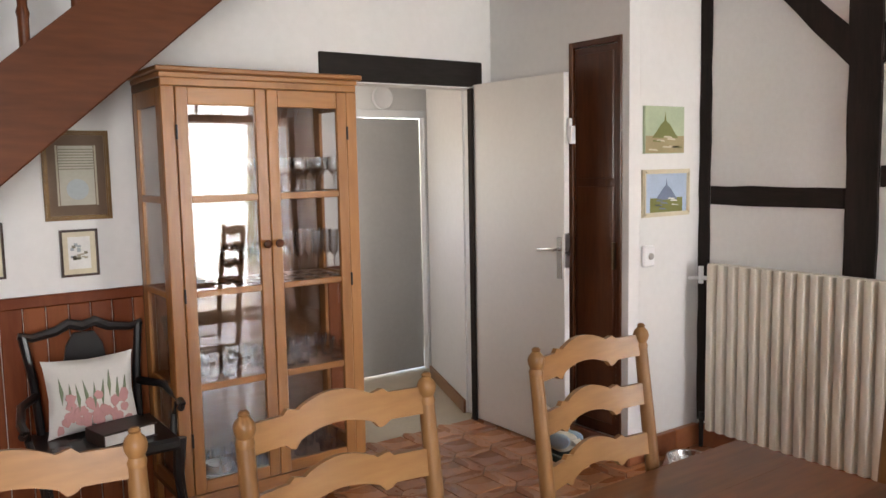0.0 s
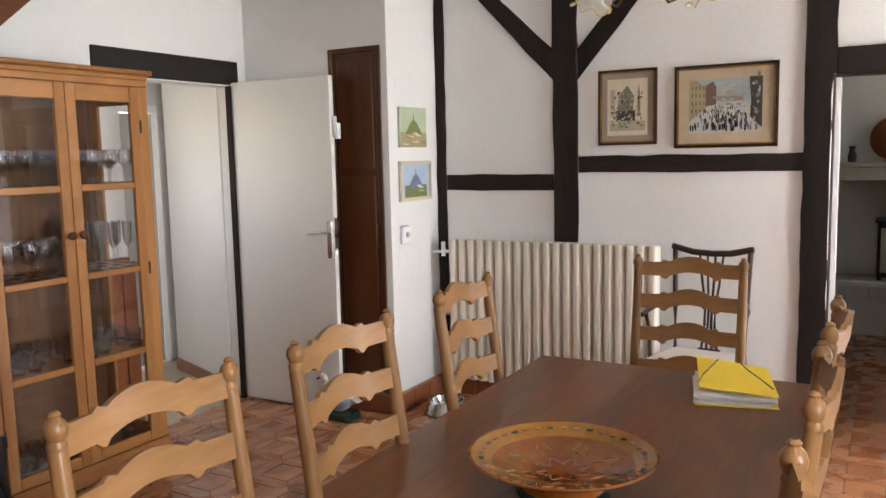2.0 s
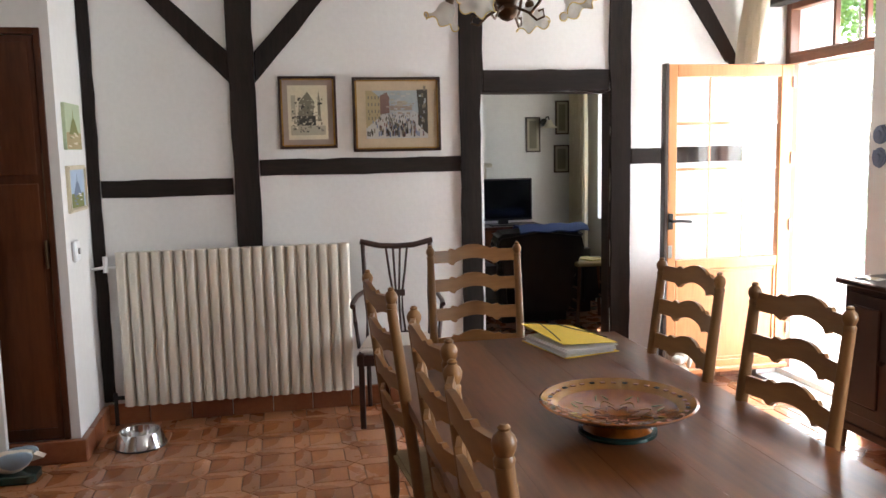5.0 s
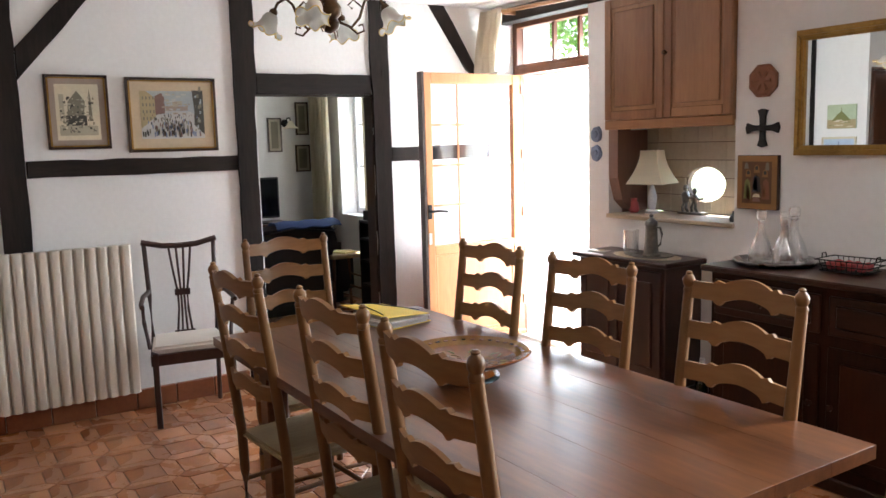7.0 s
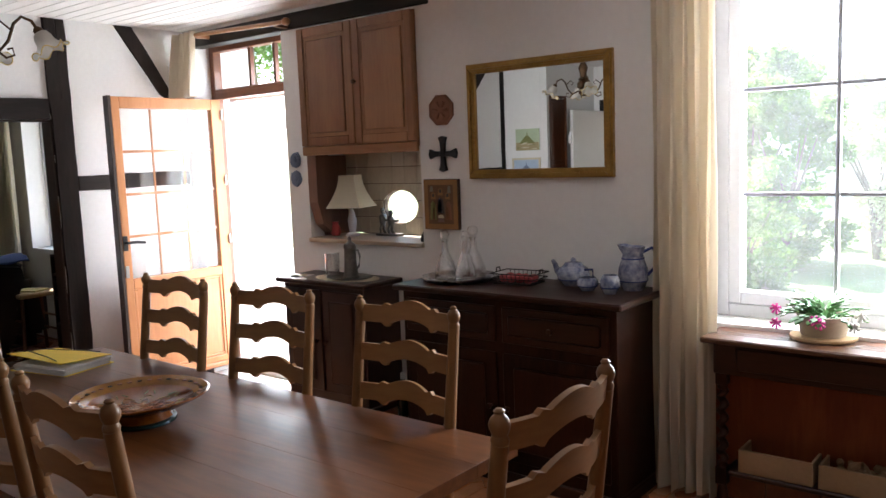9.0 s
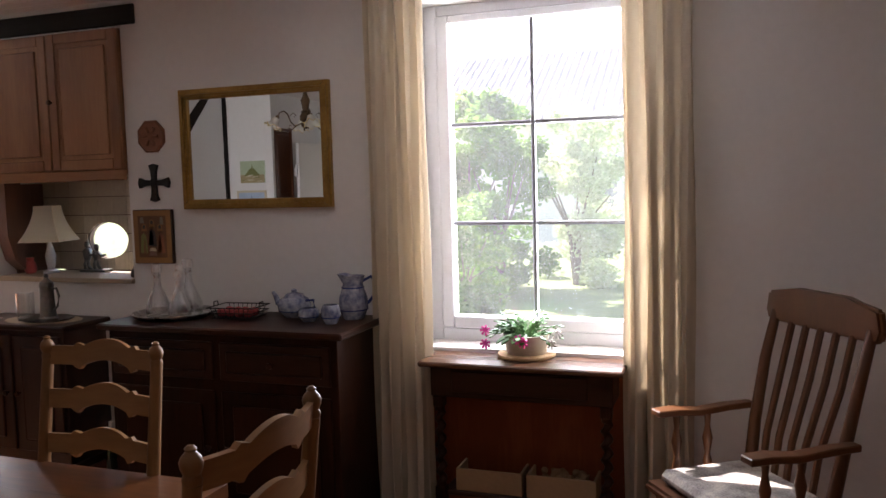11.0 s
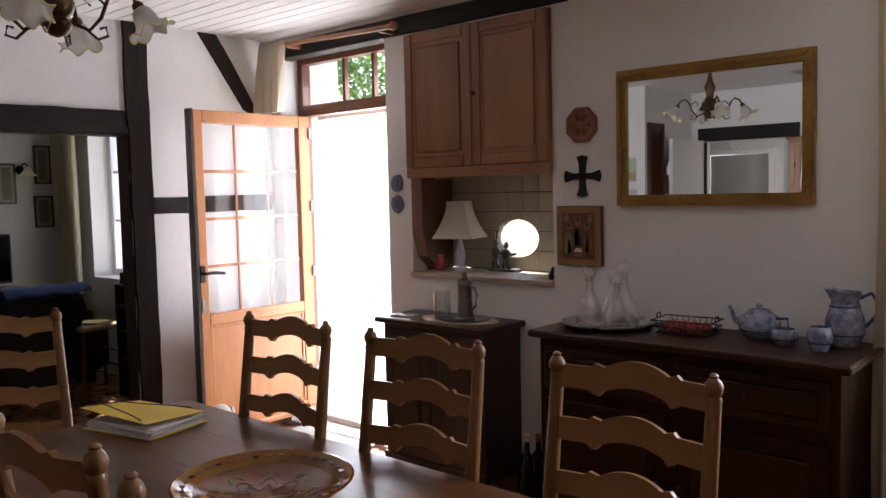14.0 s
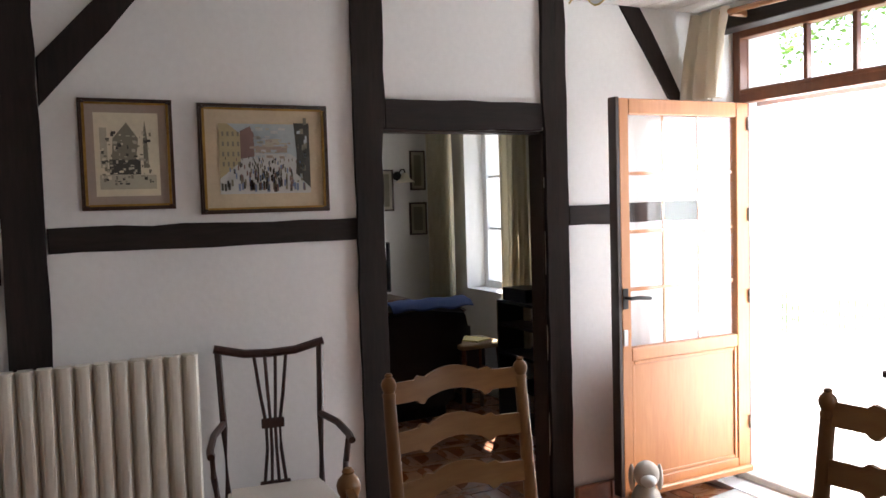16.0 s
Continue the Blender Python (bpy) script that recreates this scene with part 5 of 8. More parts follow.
def shrub(name, x, y, r, h, n, label, seedv, base=-0.1, leaf="leaf"):
    """A shrub or tree crown of many small leaves round a forked stem."""
    rng = random.Random(seedv)
    th = thing(name, label, "shrub" if h < 2.6 else "tree", (x, y, base))
    bm = bm_new()
    tips = []
    for k in range(7):
        a, e = 2 * math.pi * k / 7 + rng.uniform(-0.3, 0.3), rng.uniform(0.4, 0.72)
        tip = Vector((math.cos(a) * r * 0.6, math.sin(a) * r * 0.6, h * e))
        tube(bm, [(0, 0, -0.02), (tip.x * 0.2, tip.y * 0.2, h * 0.3), tuple(tip)], lambda t: (0.032 * (1 - t) + 0.006) * h / 2.5, 6)
        tips.append(tip)
    part("trunk", bm, M["bark"], th)
    vs, fs = [], []
    clumps = [(Vector((rng.gauss(0, r * 0.42), rng.gauss(0, r * 0.42), h * ((0.03 if h < 5 else 0.5) + (0.87 if h < 5 else 0.45) * rng.random()))), rng.uniform(0.18, 0.36) * r) for _ in range(34)]
    for _ in range(n):
        c, cr = rng.choice(clumps)
        p = c + Vector((rng.gauss(0, 1), rng.gauss(0, 1), rng.gauss(0, 0.8))).normalized() * cr * rng.random() ** 0.4
        d = Vector((rng.uniform(-1, 1), rng.uniform(-1, 1), rng.uniform(-0.4, 0.8))).normalized()
        s = Vector((rng.uniform(-1, 1), rng.uniform(-1, 1), rng.uniform(-1, 1))).cross(d).normalized()
        ln = rng.uniform(0.05, 0.1) * (1.6 if h > 3 else 1)
        b = len(vs)
        vs += [p, p + d * ln * 0.5 + s * ln * 0.28, p + d * ln, p + d * ln * 0.5 - s * ln * 0.28]
        fs.append((b, b + 1, b + 2, b + 3))
    me = bpy.data.meshes.new("leaves")
    me.from_pydata([tuple(v) for v in vs], [], fs)
    me.materials.append(M[leaf])
    ob = new("crown", me)
    ob.parent = th
    return th


shrub("garden_shrub", 1.75, -7.2, 0.6, 1.5, 4500, "leafy green garden shrub in sunlight", 1)
shrub("garden_shrub", 1.75, -8.8, 0.62, 2.9, 13000, "narrow dark green conifer shrub", 12)
shrub("garden_shrub", 2.5, -9.6, 0.9, 3.1, 12000, "tall rounded green garden shrub", 2)
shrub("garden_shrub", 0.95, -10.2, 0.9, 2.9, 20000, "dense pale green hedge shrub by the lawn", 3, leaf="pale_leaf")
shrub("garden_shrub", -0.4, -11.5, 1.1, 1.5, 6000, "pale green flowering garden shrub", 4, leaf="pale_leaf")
shrub("garden_tree", 12.5, -9.0, 2.6, 7.2, 12000, "leafy garden tree behind the terrace", 5)
shrub("garden_tree", 8.6, -12.5, 2.8, 7.6, 12000, "broad leafy tree in the garden", 6)

hs = thing("neighbour_house", "neighbouring house with a pantiled roof beyond the garden", "house", (-1.5, -19, -0.1))
part("wall", slab(-7, 7, -3, 3, 0, 3.0), M["render_wall"], hs)
bm = bm_new()
prism(bm, [(3.4, 2.9), (0, 4.9), (-3.4, 2.9)], "x", -7.4, 7.4)
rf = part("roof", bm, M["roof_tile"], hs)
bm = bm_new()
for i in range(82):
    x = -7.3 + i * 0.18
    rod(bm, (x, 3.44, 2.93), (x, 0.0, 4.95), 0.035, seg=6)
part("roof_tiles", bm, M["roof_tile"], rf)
for x in (-4.5, -1.0, 3.0):
    w = part("window", slab(x - 0.5, x + 0.5, 3.0, 3.05, 0.9, 2.2, 0.01), M["white"], hs)
    part("pane", slab(x - 0.42, x + 0.42, 3.051, 3.06, 0.98, 2.12), M["paint_grey"], w)
bm = bm_new()
box(bm, 2.0, 2.6, -0.4, 0.4, 4.2, 5.6, 0.02)
part("chimney", bm, M["render_wall"], rf)


# ---- small materials ----
def plain(name, c, rough=0.6, metal=0.0):
    return surface(name, tuple(v * 0.88 for v in c), tuple(min(1, v * 1.1) for v in c), rough, metal, 6, 70, 0.05)


for key, c, ro in (("paper_cream", (0.62, 0.55, 0.40), 0.8), ("paper_white", (0.72, 0.71, 0.68), 0.8), ("mount_taupe", (0.34, 0.27, 0.22), 0.9), ("mount_buff", (0.50, 0.40, 0.27), 0.9),
                   ("mount_brown", (0.13, 0.082, 0.05), 0.7), ("paper_grey", (0.4, 0.38, 0.31), 0.6), ("print_leaf", (0.2, 0.25, 0.15), 0.8), ("ink", (0.06, 0.055, 0.045), 0.8), ("ink_mid", (0.2, 0.18, 0.13), 0.8), ("ink_pale", (0.4, 0.36, 0.27), 0.8), ("sky_grey", (0.36, 0.4, 0.41), 0.8), ("street", (0.46, 0.45, 0.42), 0.8), ("brick_red", (0.2, 0.12, 0.1), 0.8),
                   ("ochre", (0.38, 0.31, 0.17), 0.8), ("olive", (0.2, 0.21, 0.07), 0.8), ("pale_green", (0.45, 0.53, 0.36), 0.8), ("sea_blue", (0.42, 0.52, 0.66), 0.8), ("slate_blue", (0.16, 0.2, 0.3), 0.7),
                   ("folder_yellow", (0.80, 0.56, 0.03), 0.5), ("blue_china", (0.04, 0.06, 0.2), 0.2), ("white_china", (0.72, 0.72, 0.74), 0.15), ("pink", (0.55, 0.29, 0.28), 0.8), ("magenta", (0.7, 0.03, 0.32), 0.5),
                   ("green_leaf", (0.08, 0.2, 0.06), 0.5), ("glaze_dark", (0.012, 0.032, 0.028), 0.25), ("swan_white", (0.7, 0.64, 0.54), 0.4), ("swan_blue", (0.3, 0.4, 0.5), 0.4), ("black_soft", (0.01, 0.01, 0.011), 0.4),
                   ("screen", (0.005, 0.005, 0.006), 0.08), ("stone_cream", (0.5, 0.45, 0.36), 0.8), ("cardboard", (0.3, 0.2, 0.11), 0.85), ("cone_brown", (0.2, 0.12, 0.06), 0.8), ("plush", (0.5, 0.45, 0.38), 0.95),
                   ("denim", (0.06, 0.1, 0.26), 0.85), ("red_fruit", (0.42, 0.07, 0.07), 0.5), ("planter", (0.52, 0.47, 0.36), 0.7), ("cork", (0.5, 0.33, 0.17), 0.85),
                   ("mat_grey", (0.4, 0.39, 0.36), 0.95), ("icon_gold", (0.27, 0.13, 0.035), 0.5), ("icon_field", (0.13, 0.06, 0.022), 0.6), ("terracotta_plaque", (0.22, 0.09, 0.045), 0.7), ("cover", (0.03, 0.018, 0.014), 0.4), ("yellow_paint", (0.7, 0.6, 0.2), 0.6)):
    M[key] = plain(key, c, ro)
M["pillow"] = cloth("pillow_linen", (0.66, 0.64, 0.6), (0.76, 0.74, 0.7))
M["floral"] = surface("floral_cloth", (0.10, 0.085, 0.10), (0.66, 0.61, 0.54), 0.9, 0, 16, 120, 0.1)
M["glaze"] = surface("amber_glaze", (0.11, 0.026, 0.003), (0.24, 0.072, 0.008), 0.12, 0, 9, 70, 0.02, coat=0.0)
M["glaze_rim"] = surface("amber_rim", (0.2, 0.082, 0.011), (0.31, 0.145, 0.024), 0.12, 0, 14, 90, 0.02, coat=0.0)
M["bell"] = cloth("frosted_bell", (0.5, 0.48, 0.44), (0.7, 0.68, 0.62), 5, 0.4)
M["bell_rim"] = plain("amber_bell_rim", (0.62, 0.46, 0.14), 0.3)


# ---- pictures ----
def daub(th, name, pts, key, d, lift):
    bm = bm_new()
    prism(bm, pts, "y", d, d + lift)
    return part(name, bm, M[key], th)


def rect(x0, x1, z0, z1):
    return [(x0, z0), (x1, z0), (x1, z1), (x0, z1)]


def framed(name, label, at, rz, w, h, fw, frame_key, mount_key, mw, sheet_key, tilt=0):
    th = thing(name, label, "picture", at, rz)
    picture_frame(th, w, h, fw, 0.02, M[frame_key])
    part("mount", slab(-w / 2 + fw * 0.6, w / 2 - fw * 0.6, 0.001, 0.008, -h / 2 + fw * 0.6, h / 2 - fw * 0.6), M[mount_key], th)
    if mw:
        part("sheet", slab(-w / 2 + fw + mw, w / 2 - fw - mw, 0.0081, 0.009, -h / 2 + fw + mw, h / 2 - fw - mw), M[sheet_key], th)
    return th


M["frame_dark"] = wood("frame_dark", (0.02, 0.008, 0.004), (0.05, 0.02, 0.01), "x", 0.3, 0.05, 0.2, 0.3)
M["frame_gold"] = surface("frame_gold", (0.1, 0.055, 0.02), (0.2, 0.115, 0.04), 0.4, 0.4, 8, 60, 0.1)


def gold_slip(th, w, h, fw):
    for s in (-1, 1):
        part("slip", slab(s * (w / 2 - fw) - 0.005, s * (w / 2 - fw) + 0.005, 0.008, 0.016, -h / 2 + fw, h / 2 - fw), M["gold"], th)
        part("slip", slab(-w / 2 + fw + 0.006, w / 2 - fw - 0.006, 0.008, 0.016, s * (h / 2 - fw) - 0.004, s * (h / 2 - fw) + 0.004), M["gold"], th)


pa = framed("picture", "framed sepia print of a timbered town house", (EAST - 0.001, 1.558, 1.774), 90, 0.332, 0.416, 0.018, "frame_dark", "mount_taupe", 0.034, "paper_cream")
gold_slip(pa, 0.332, 0.416, 0.018)
rng = random.Random(5)
daub(pa, "print_house", [(-0.03, -0.02), (-0.04, 0.06), (0.0, 0.12), (0.05, 0.06), (0.055, -0.02)], "ink_mid", 0.0092, 0.0004)
daub(pa, "print_house", rect(-0.045, 0.065, -0.075, -0.018), "ink", 0.0092, 0.0004)
daub(pa, "print_spire", [(-0.075, -0.05), (-0.072, 0.07), (-0.065, 0.13), (-0.058, 0.07), (-0.056, -0.05)], "ink_mid", 0.0092, 0.0004)
daub(pa, "print_tower", rect(0.07, 0.095, -0.05, 0.1), "ink_pale", 0.0092, 0.0004)
daub(pa, "print_ground", rect(-0.1, 0.1, -0.13, -0.076), "ink_pale", 0.0092, 0.0004)
for i in range(130):
    x, z, w, hh = rng.uniform(-0.09, 0.088), rng.uniform(-0.12, 0.08), rng.uniform(0.004, 0.016), rng.uniform(0.003, 0.014)
    daub(pa, "print_mark", rect(x, x + w, z, z + hh), rng.choice(("ink", "ink_mid", "ink_pale", "paper_cream")), 0.0097, 0.0003)

pb = framed("picture", "framed painting of a busy industrial street", (EAST - 0.001, 1.034, 1.757), 90, 0.526, 0.436, 0.02, "frame_dark", "mount_buff", 0.058, "sky_grey")
gold_slip(pb, 0.526, 0.436, 0.02)
daub(pb, "painted_street", [(-0.185, -0.14), (0.185, -0.14), (0.185, -0.05), (0.06, 0.02), (-0.1, 0.02), (-0.185, -0.03)], "street", 0.0092, 0.0004)
daub(pb, "painted_house", [(0.185, -0.08), (0.185, 0.14), (0.15, 0.14), (0.1, 0.1), (0.1, -0.01)], "ochre", 0.0097, 0.0004)
daub(pb, "painted_house", [(0.1, 0.0), (0.1, 0.11), (0.06, 0.13), (0.045, 0.1), (0.045, 0.01)], "brick_red", 0.0097, 0.0004)
daub(pb, "painted_mill", rect(-0.09, 0.04, 0.025, 0.05), "mount_taupe", 0.0097, 0.0004)
daub(pb, "painted_mill", rect(-0.06, 0.0, 0.055, 0.08), "ink_pale", 0.0097, 0.0004)
daub(pb, "painted_wall", [(-0.185, -0.12), (-0.185, 0.145), (-0.12, 0.145), (-0.13, 0.02), (-0.125, -0.06)], "ink", 0.0097, 0.0004)
for i in range(190):
    x, z = rng.gauss(0.0, 0.08), rng.uniform(-0.135, 0.0)
    if abs(x) > 0.175:
        continue
    s = 0.5 + 1.0 * (0.0 - z) / 0.135
    daub(pb, "painted_mark", rect(x, x + 0.006 * s, z, z + 0.02 * s), rng.choice(("ink", "ink", "ink_mid", "slate_blue", "brick_red")), 0.0102, 0.0003)
for i in range(60):
    x, z = rng.uniform(-0.11, 0.045), rng.uniform(0.0, 0.13)
    daub(pb, "painted_mark", rect(x, x + rng.uniform(0.008, 0.03), z, z + rng.uniform(0.004, 0.012)), rng.choice(("sky_grey", "street", "ink_pale", "mount_taupe") if z < 0.07 else ("sky_grey", "street", "paper_grey")), 0.0102, 0.0003)
for i in range(26):
    x, z = rng.uniform(-0.18, -0.128), rng.uniform(-0.1, 0.14)
    daub(pb, "painted_mark", rect(x, x + rng.uniform(0.006, 0.016), z, z + rng.uniform(0.008, 0.03)), rng.choice(("ink", "ink_mid", "sky_grey")), 0.0102, 0.0003)
for i in range(16):
    x, z = 0.105 + 0.02 * (i % 4), -0.03 + 0.04 * (i // 4)
    daub(pb, "painted_window", rect(x, x + 0.008, z, z + 0.018), "ink_mid", 0.0102, 0.0003)

mt = thing("canvas_painting", "small unframed painting of an island abbey in greens", "painting", (3.527, 2.789, 1.70), 180)
part("canvas", slab(-0.151, 0.151, 0.0, 0.018, -0.118, 0.118, 0.002), M["pale_green"], mt)
mt2 = thing("framed_painting", "small pale-framed watercolour of an island abbey", "painting", (3.552, 2.789, 1.381), 180)
picture_frame(mt2, 0.365, 0.24, 0.022, 0.018, M["paper_cream"])
part("sheet", slab(-0.165, 0.165, 0.001, 0.009, -0.1, 0.1), M["sea_blue"], mt2)
for th, d, k1, k2, k3, s in ((mt, 0.0182, "olive", "ochre", "paper_cream", 1.0), (mt2, 0.0092, "slate_blue", "olive", "paper_white", 0.85)):
    daub(th, "painted_ground", rect(-0.149 * s, 0.149 * s, -0.115 * s, -0.03 * s), k2, d, 0.0004)
    daub(th, "painted_hill", [(-0.1 * s, -0.04 * s), (0.1 * s, -0.04 * s), (0.06 * s, 0.0), (0.03 * s, 0.03 * s), (0.008 * s, 0.045 * s), (0.0, 0.09 * s), (-0.008 * s, 0.045 * s), (-0.04 * s, 0.025 * s), (-0.07 * s, -0.01 * s)], k1, d + 0.0005, 0.0004)
    for i in range(14):
        x, z = rng.uniform(-0.14, 0.07) * s, rng.uniform(-0.11, -0.04) * s
        daub(th, "brush_mark", [(x, z), (x + 0.07 * s, z + 0.004), (x + 0.06 * s, z + 0.012 * s), (x + 0.01, z + 0.009 * s)], rng.choice((k1, k3, k2)), d + 0.001, 0.0003)

tm = thing("thermostat", "small white wall thermostat", "thermostat", (3.41, 2.789, 1.065), 180)
part("case", slab(-0.042, 0.042, 0.0, 0.025, -0.055, 0.055, 0.008), M["white"], tm)
bm = bm_new()
lathe(bm, [(0.017, 0), (0.016, 0.008), (0.005, 0.009)], 18, m=Matrix.Translation((-0.005, 0.025, 0.0)) @ pose(0, 0, 0, -90, 0, 0))
part("dial", bm, M["paint_grey"], tm, "grey dial", True)

# left wall under the stairs
f1 = framed("picture", "large framed certificate in a bronze-brown frame", (0.96, NORTH - 0.001, 1.53), 180, 0.272, 0.386, 0.02, "frame_gold", "mount_brown", 0.045, "paper_grey")
for i in range(8):
    daub(f1, "printed_line", rect(-0.07, 0.07, 0.11 - 0.012 * i, 0.114 - 0.012 * i), "ink_mid", 0.0092, 0.0003)
bm = bm_new()
lathe(bm, [(0.045, 0), (0.045, 0.0004)], 24, m=Matrix.Translation((0, 0.0092, -0.06)) @ pose(0, 0, 0, -90, 0, 0))
part("seal", bm, M["sky_grey"], f1)
for s in (-1, 1):
    daub(f1, "printed_border", rect(s * 0.078 - 0.004, s * 0.078 + 0.004, -0.13, 0.13), "ink_pale", 0.0092, 0.0003)
f2 = framed("picture", "small framed drawing in a dark frame", (0.95, NORTH - 0.001, 1.194), 180, 0.155, 0.205, 0.01, "frame_dark", "paper_cream", 0.022, "paper_white")
for i in range(14):
    x, z = rng.uniform(-0.04, 0.025), rng.uniform(-0.05, 0.03)
    daub(f2, "drawn_mark", rect(x, x + 0.015, z, z + rng.uniform(0.006, 0.025)), rng.choice(("ink_pale", "sky_grey", "ink_mid")), 0.0095, 0.0003)
framed("picture", "small dark-framed print by the stairs", (0.565, NORTH - 0.001, 1.225), 180, 0.19, 0.235, 0.01, "frame_dark", "paper_cream", 0.03, "ink_pale")

# black carved chair with cushion and book
bc = thing("carved_armchair", "black carved wooden armchair against the panelling", "chair", (0.92, 3.5, 0), 0)
for s in (-1, 1):
    bm = bm_new()
    tube(bm, [(s * 0.19, 0.2, 0.0), (s * 0.19, 0.18, 0.44), (s * 0.2, 0.22, 0.65), (s * 0.225, 0.25, 0.835)], 0.017, 8)
    part("back_post", bm, M["ebony"], bc, "", True)
    bm = bm_new()
    tube(bm, [(s * 0.24, -0.2, 0.0), (s * 0.25, -0.22, 0.1), (s * 0.235, -0.2, 0.3), (s * 0.25, -0.19, 0.44)], lambda k: 0.016 + 0.01 * k, 8)
    part("front_leg", bm, M["ebony"], bc, "", True)
    bm = bm_new()
    tube(bm, [(s * 0.2, 0.2, 0.6), (s * 0.27, 0.06, 0.6), (s * 0.29, -0.06, 0.565), (s * 0.285, -0.12, 0.55), (s * 0.29, -0.09, 0.53)], 0.017, 8)
    tube(bm, [(s * 0.28, -0.08, 0.55), (s * 0.27, -0.06, 0.5), (s * 0.25, -0.1, 0.42)], 0.014, 8)
    part("arm", bm, M["ebony"], bc, "", True)
bm = bm_new()
tube(bm, [(-0.24, 0.25, 0.84), (-0.19, 0.25, 0.825), (-0.1, 0.255, 0.84), (-0.05, 0.255, 0.865), (0, 0.255, 0.85), (0.05, 0.255, 0.865), (0.1, 0.255, 0.84), (0.19, 0.25, 0.825), (0.24, 0.25, 0.84)], lambda k: 0.014 + 0.008 * math.sin(math.pi * k), 8)
part("crest_rail", bm, M["ebony"], bc, "", True)
bm = bm_new()
prism(bm, [(-0.07, 0.45), (-0.04, 0.55), (-0.05, 0.63), (-0.085, 0.7), (-0.07, 0.78), (-0.04, 0.83), (0.04, 0.83), (0.07, 0.78), (0.085, 0.7), (0.05, 0.63), (0.04, 0.55), (0.07, 0.45)], "y", 0.222, 0.238)
part("splat", bm, M["ebony"], bc)
part("seat", slab(-0.25, 0.25, -0.22, 0.21, 0.4, 0.45, 0.012), M["ebony"], bc)


def cushion(name, w, h, d, material, label, m):
    """A soft square cushion with pinched corners."""
    bm = bm_new()
    n = 12
    g = [[[bm.verts.new((w * (i / n - 0.5) * (1 - 0.1 * (1 - abs(2 * j / n - 1)) ** 0.6), s * d * (max(0.0, (1 - (2 * i / n - 1) ** 2)) * max(0.0, (1 - (2 * j / n - 1) ** 2))) ** 0.45 + s * 0.002, h * (j / n - 0.5) * (1 - 0.1 * (1 - abs(2 * i / n - 1)) ** 0.6))) for i in range(n + 1)] for j in range(n + 1)] for s in (-0.5, 0.5)]
    for gg in g:
        for j in range(n):
            for i in range(n):
                bm.faces.new((gg[j][i], gg[j][i + 1], gg[j + 1][i + 1], gg[j + 1][i]))
    a, b = g
    for i in range(n):
        bm.faces.new((a[0][i], a[0][i + 1], b[0][i + 1], b[0][i]))
        bm.faces.new((a[n][i], a[n][i + 1], b[n][i + 1], b[n][i]))
        bm.faces.new((a[i][0], a[i + 1][0], b[i + 1][0], b[i][0]))
        bm.faces.new((a[i][n], a[i + 1][n], b[i + 1][n], b[i][n]))
    th = thing(name, label, "cushion")
    th.matrix_world = m
    part("cover", bm, material, th, "", True)
    return th


cu = cushion("cushion", 0.36, 0.32, 0.12, M["pillow"], "white cushion printed with pink flowers on the chair", pose(0.91, 3.6, 0.628, -12, 0, 0))
for i in range(44):
    x, z = rng.gauss(-0.01, 0.08), rng.gauss(-0.075, 0.032)
    if abs(x) > 0.14 or z < -0.13 or z > 0.06:
        continue
    y = -0.06 * (max(0.0, (1 - (x / 0.18) ** 2)) * max(0.0, 1 - (z / 0.16) ** 2)) ** 0.45 - 0.003
    bm = bm_new()
    a = rng.uniform(0, 6)
    prism(bm, [(x + 0.02 * math.cos(a + k) * rng.uniform(0.6, 1.2), z + 0.022 * math.sin(a + k) * rng.uniform(0.6, 1.2)) for k in (0, 1.05, 2.1, 3.1, 4.2, 5.2)], "y", y - 0.001, y + 0.004)
    part("petal", bm, M["pink"], cu)
for i in range(9):
    x = -0.12 + 0.03 * i
    z = rng.uniform(-0.02, 0.03)
    y = -0.06 * (max(0.0, (1 - (x / 0.18) ** 2)) * max(0.0, 1 - (z / 0.16) ** 2)) ** 0.45 - 0.002
    bm = bm_new()
    prism(bm, [(x, z - 0.05), (x + 0.008, z), (x + 0.012 * rng.uniform(-1, 1), z + 0.06), (x - 0.006, z)], "y", y - 0.001, y + 0.008)
    part("printed_leaf", bm, M["print_leaf"], cu)
bk = thing("book", "thick black book lying on the chair seat", "book", (0.98, 3.42, 0.4715), 12)
part("cover", slab(-0.11, 0.11, -0.08, 0.08, 0.048, 0.056, 0.002), M["cover"], bk)
part("cover", slab(-0.11, 0.11, -0.08, 0.08, 0.0, 0.006, 0.002), M["cover"], bk)
part("pages", slab(-0.105, 0.1, -0.075, 0.077, 0.006, 0.048), M["paper_white"], bk)
part("spine", slab(-0.114, -0.1055, -0.08, 0.08, 0.0, 0.056, 0.002), M["cover"], bk)

bc.scale = (1.03, 1.0, 1.045)

# ---- floor things ----
db = thing("pet_bowl", "stainless steel pet bowl on the tiles", "bowl", (3.43, 2.53, 0))
db.scale = (1.1, 1.1, 1.12)
bm = bm_new()
lathe(bm, [(0.118, 0.0), (0.122, 0.006), (0.1, 0.07), (0.096, 0.075), (0.088, 0.073), (0.075, 0.025), (0.002, 0.02)], 32, cap=False)
part("bowl", bm, M["chrome"], db, "", True)
bm = bm_new()
lathe(bm, [(0.118, 0), (0.125, 0.003), (0.124, 0.008), (0.12, 0.009)], 32, cap=False)
part("rubber_foot", bm, M["black_soft"], db, "", True)

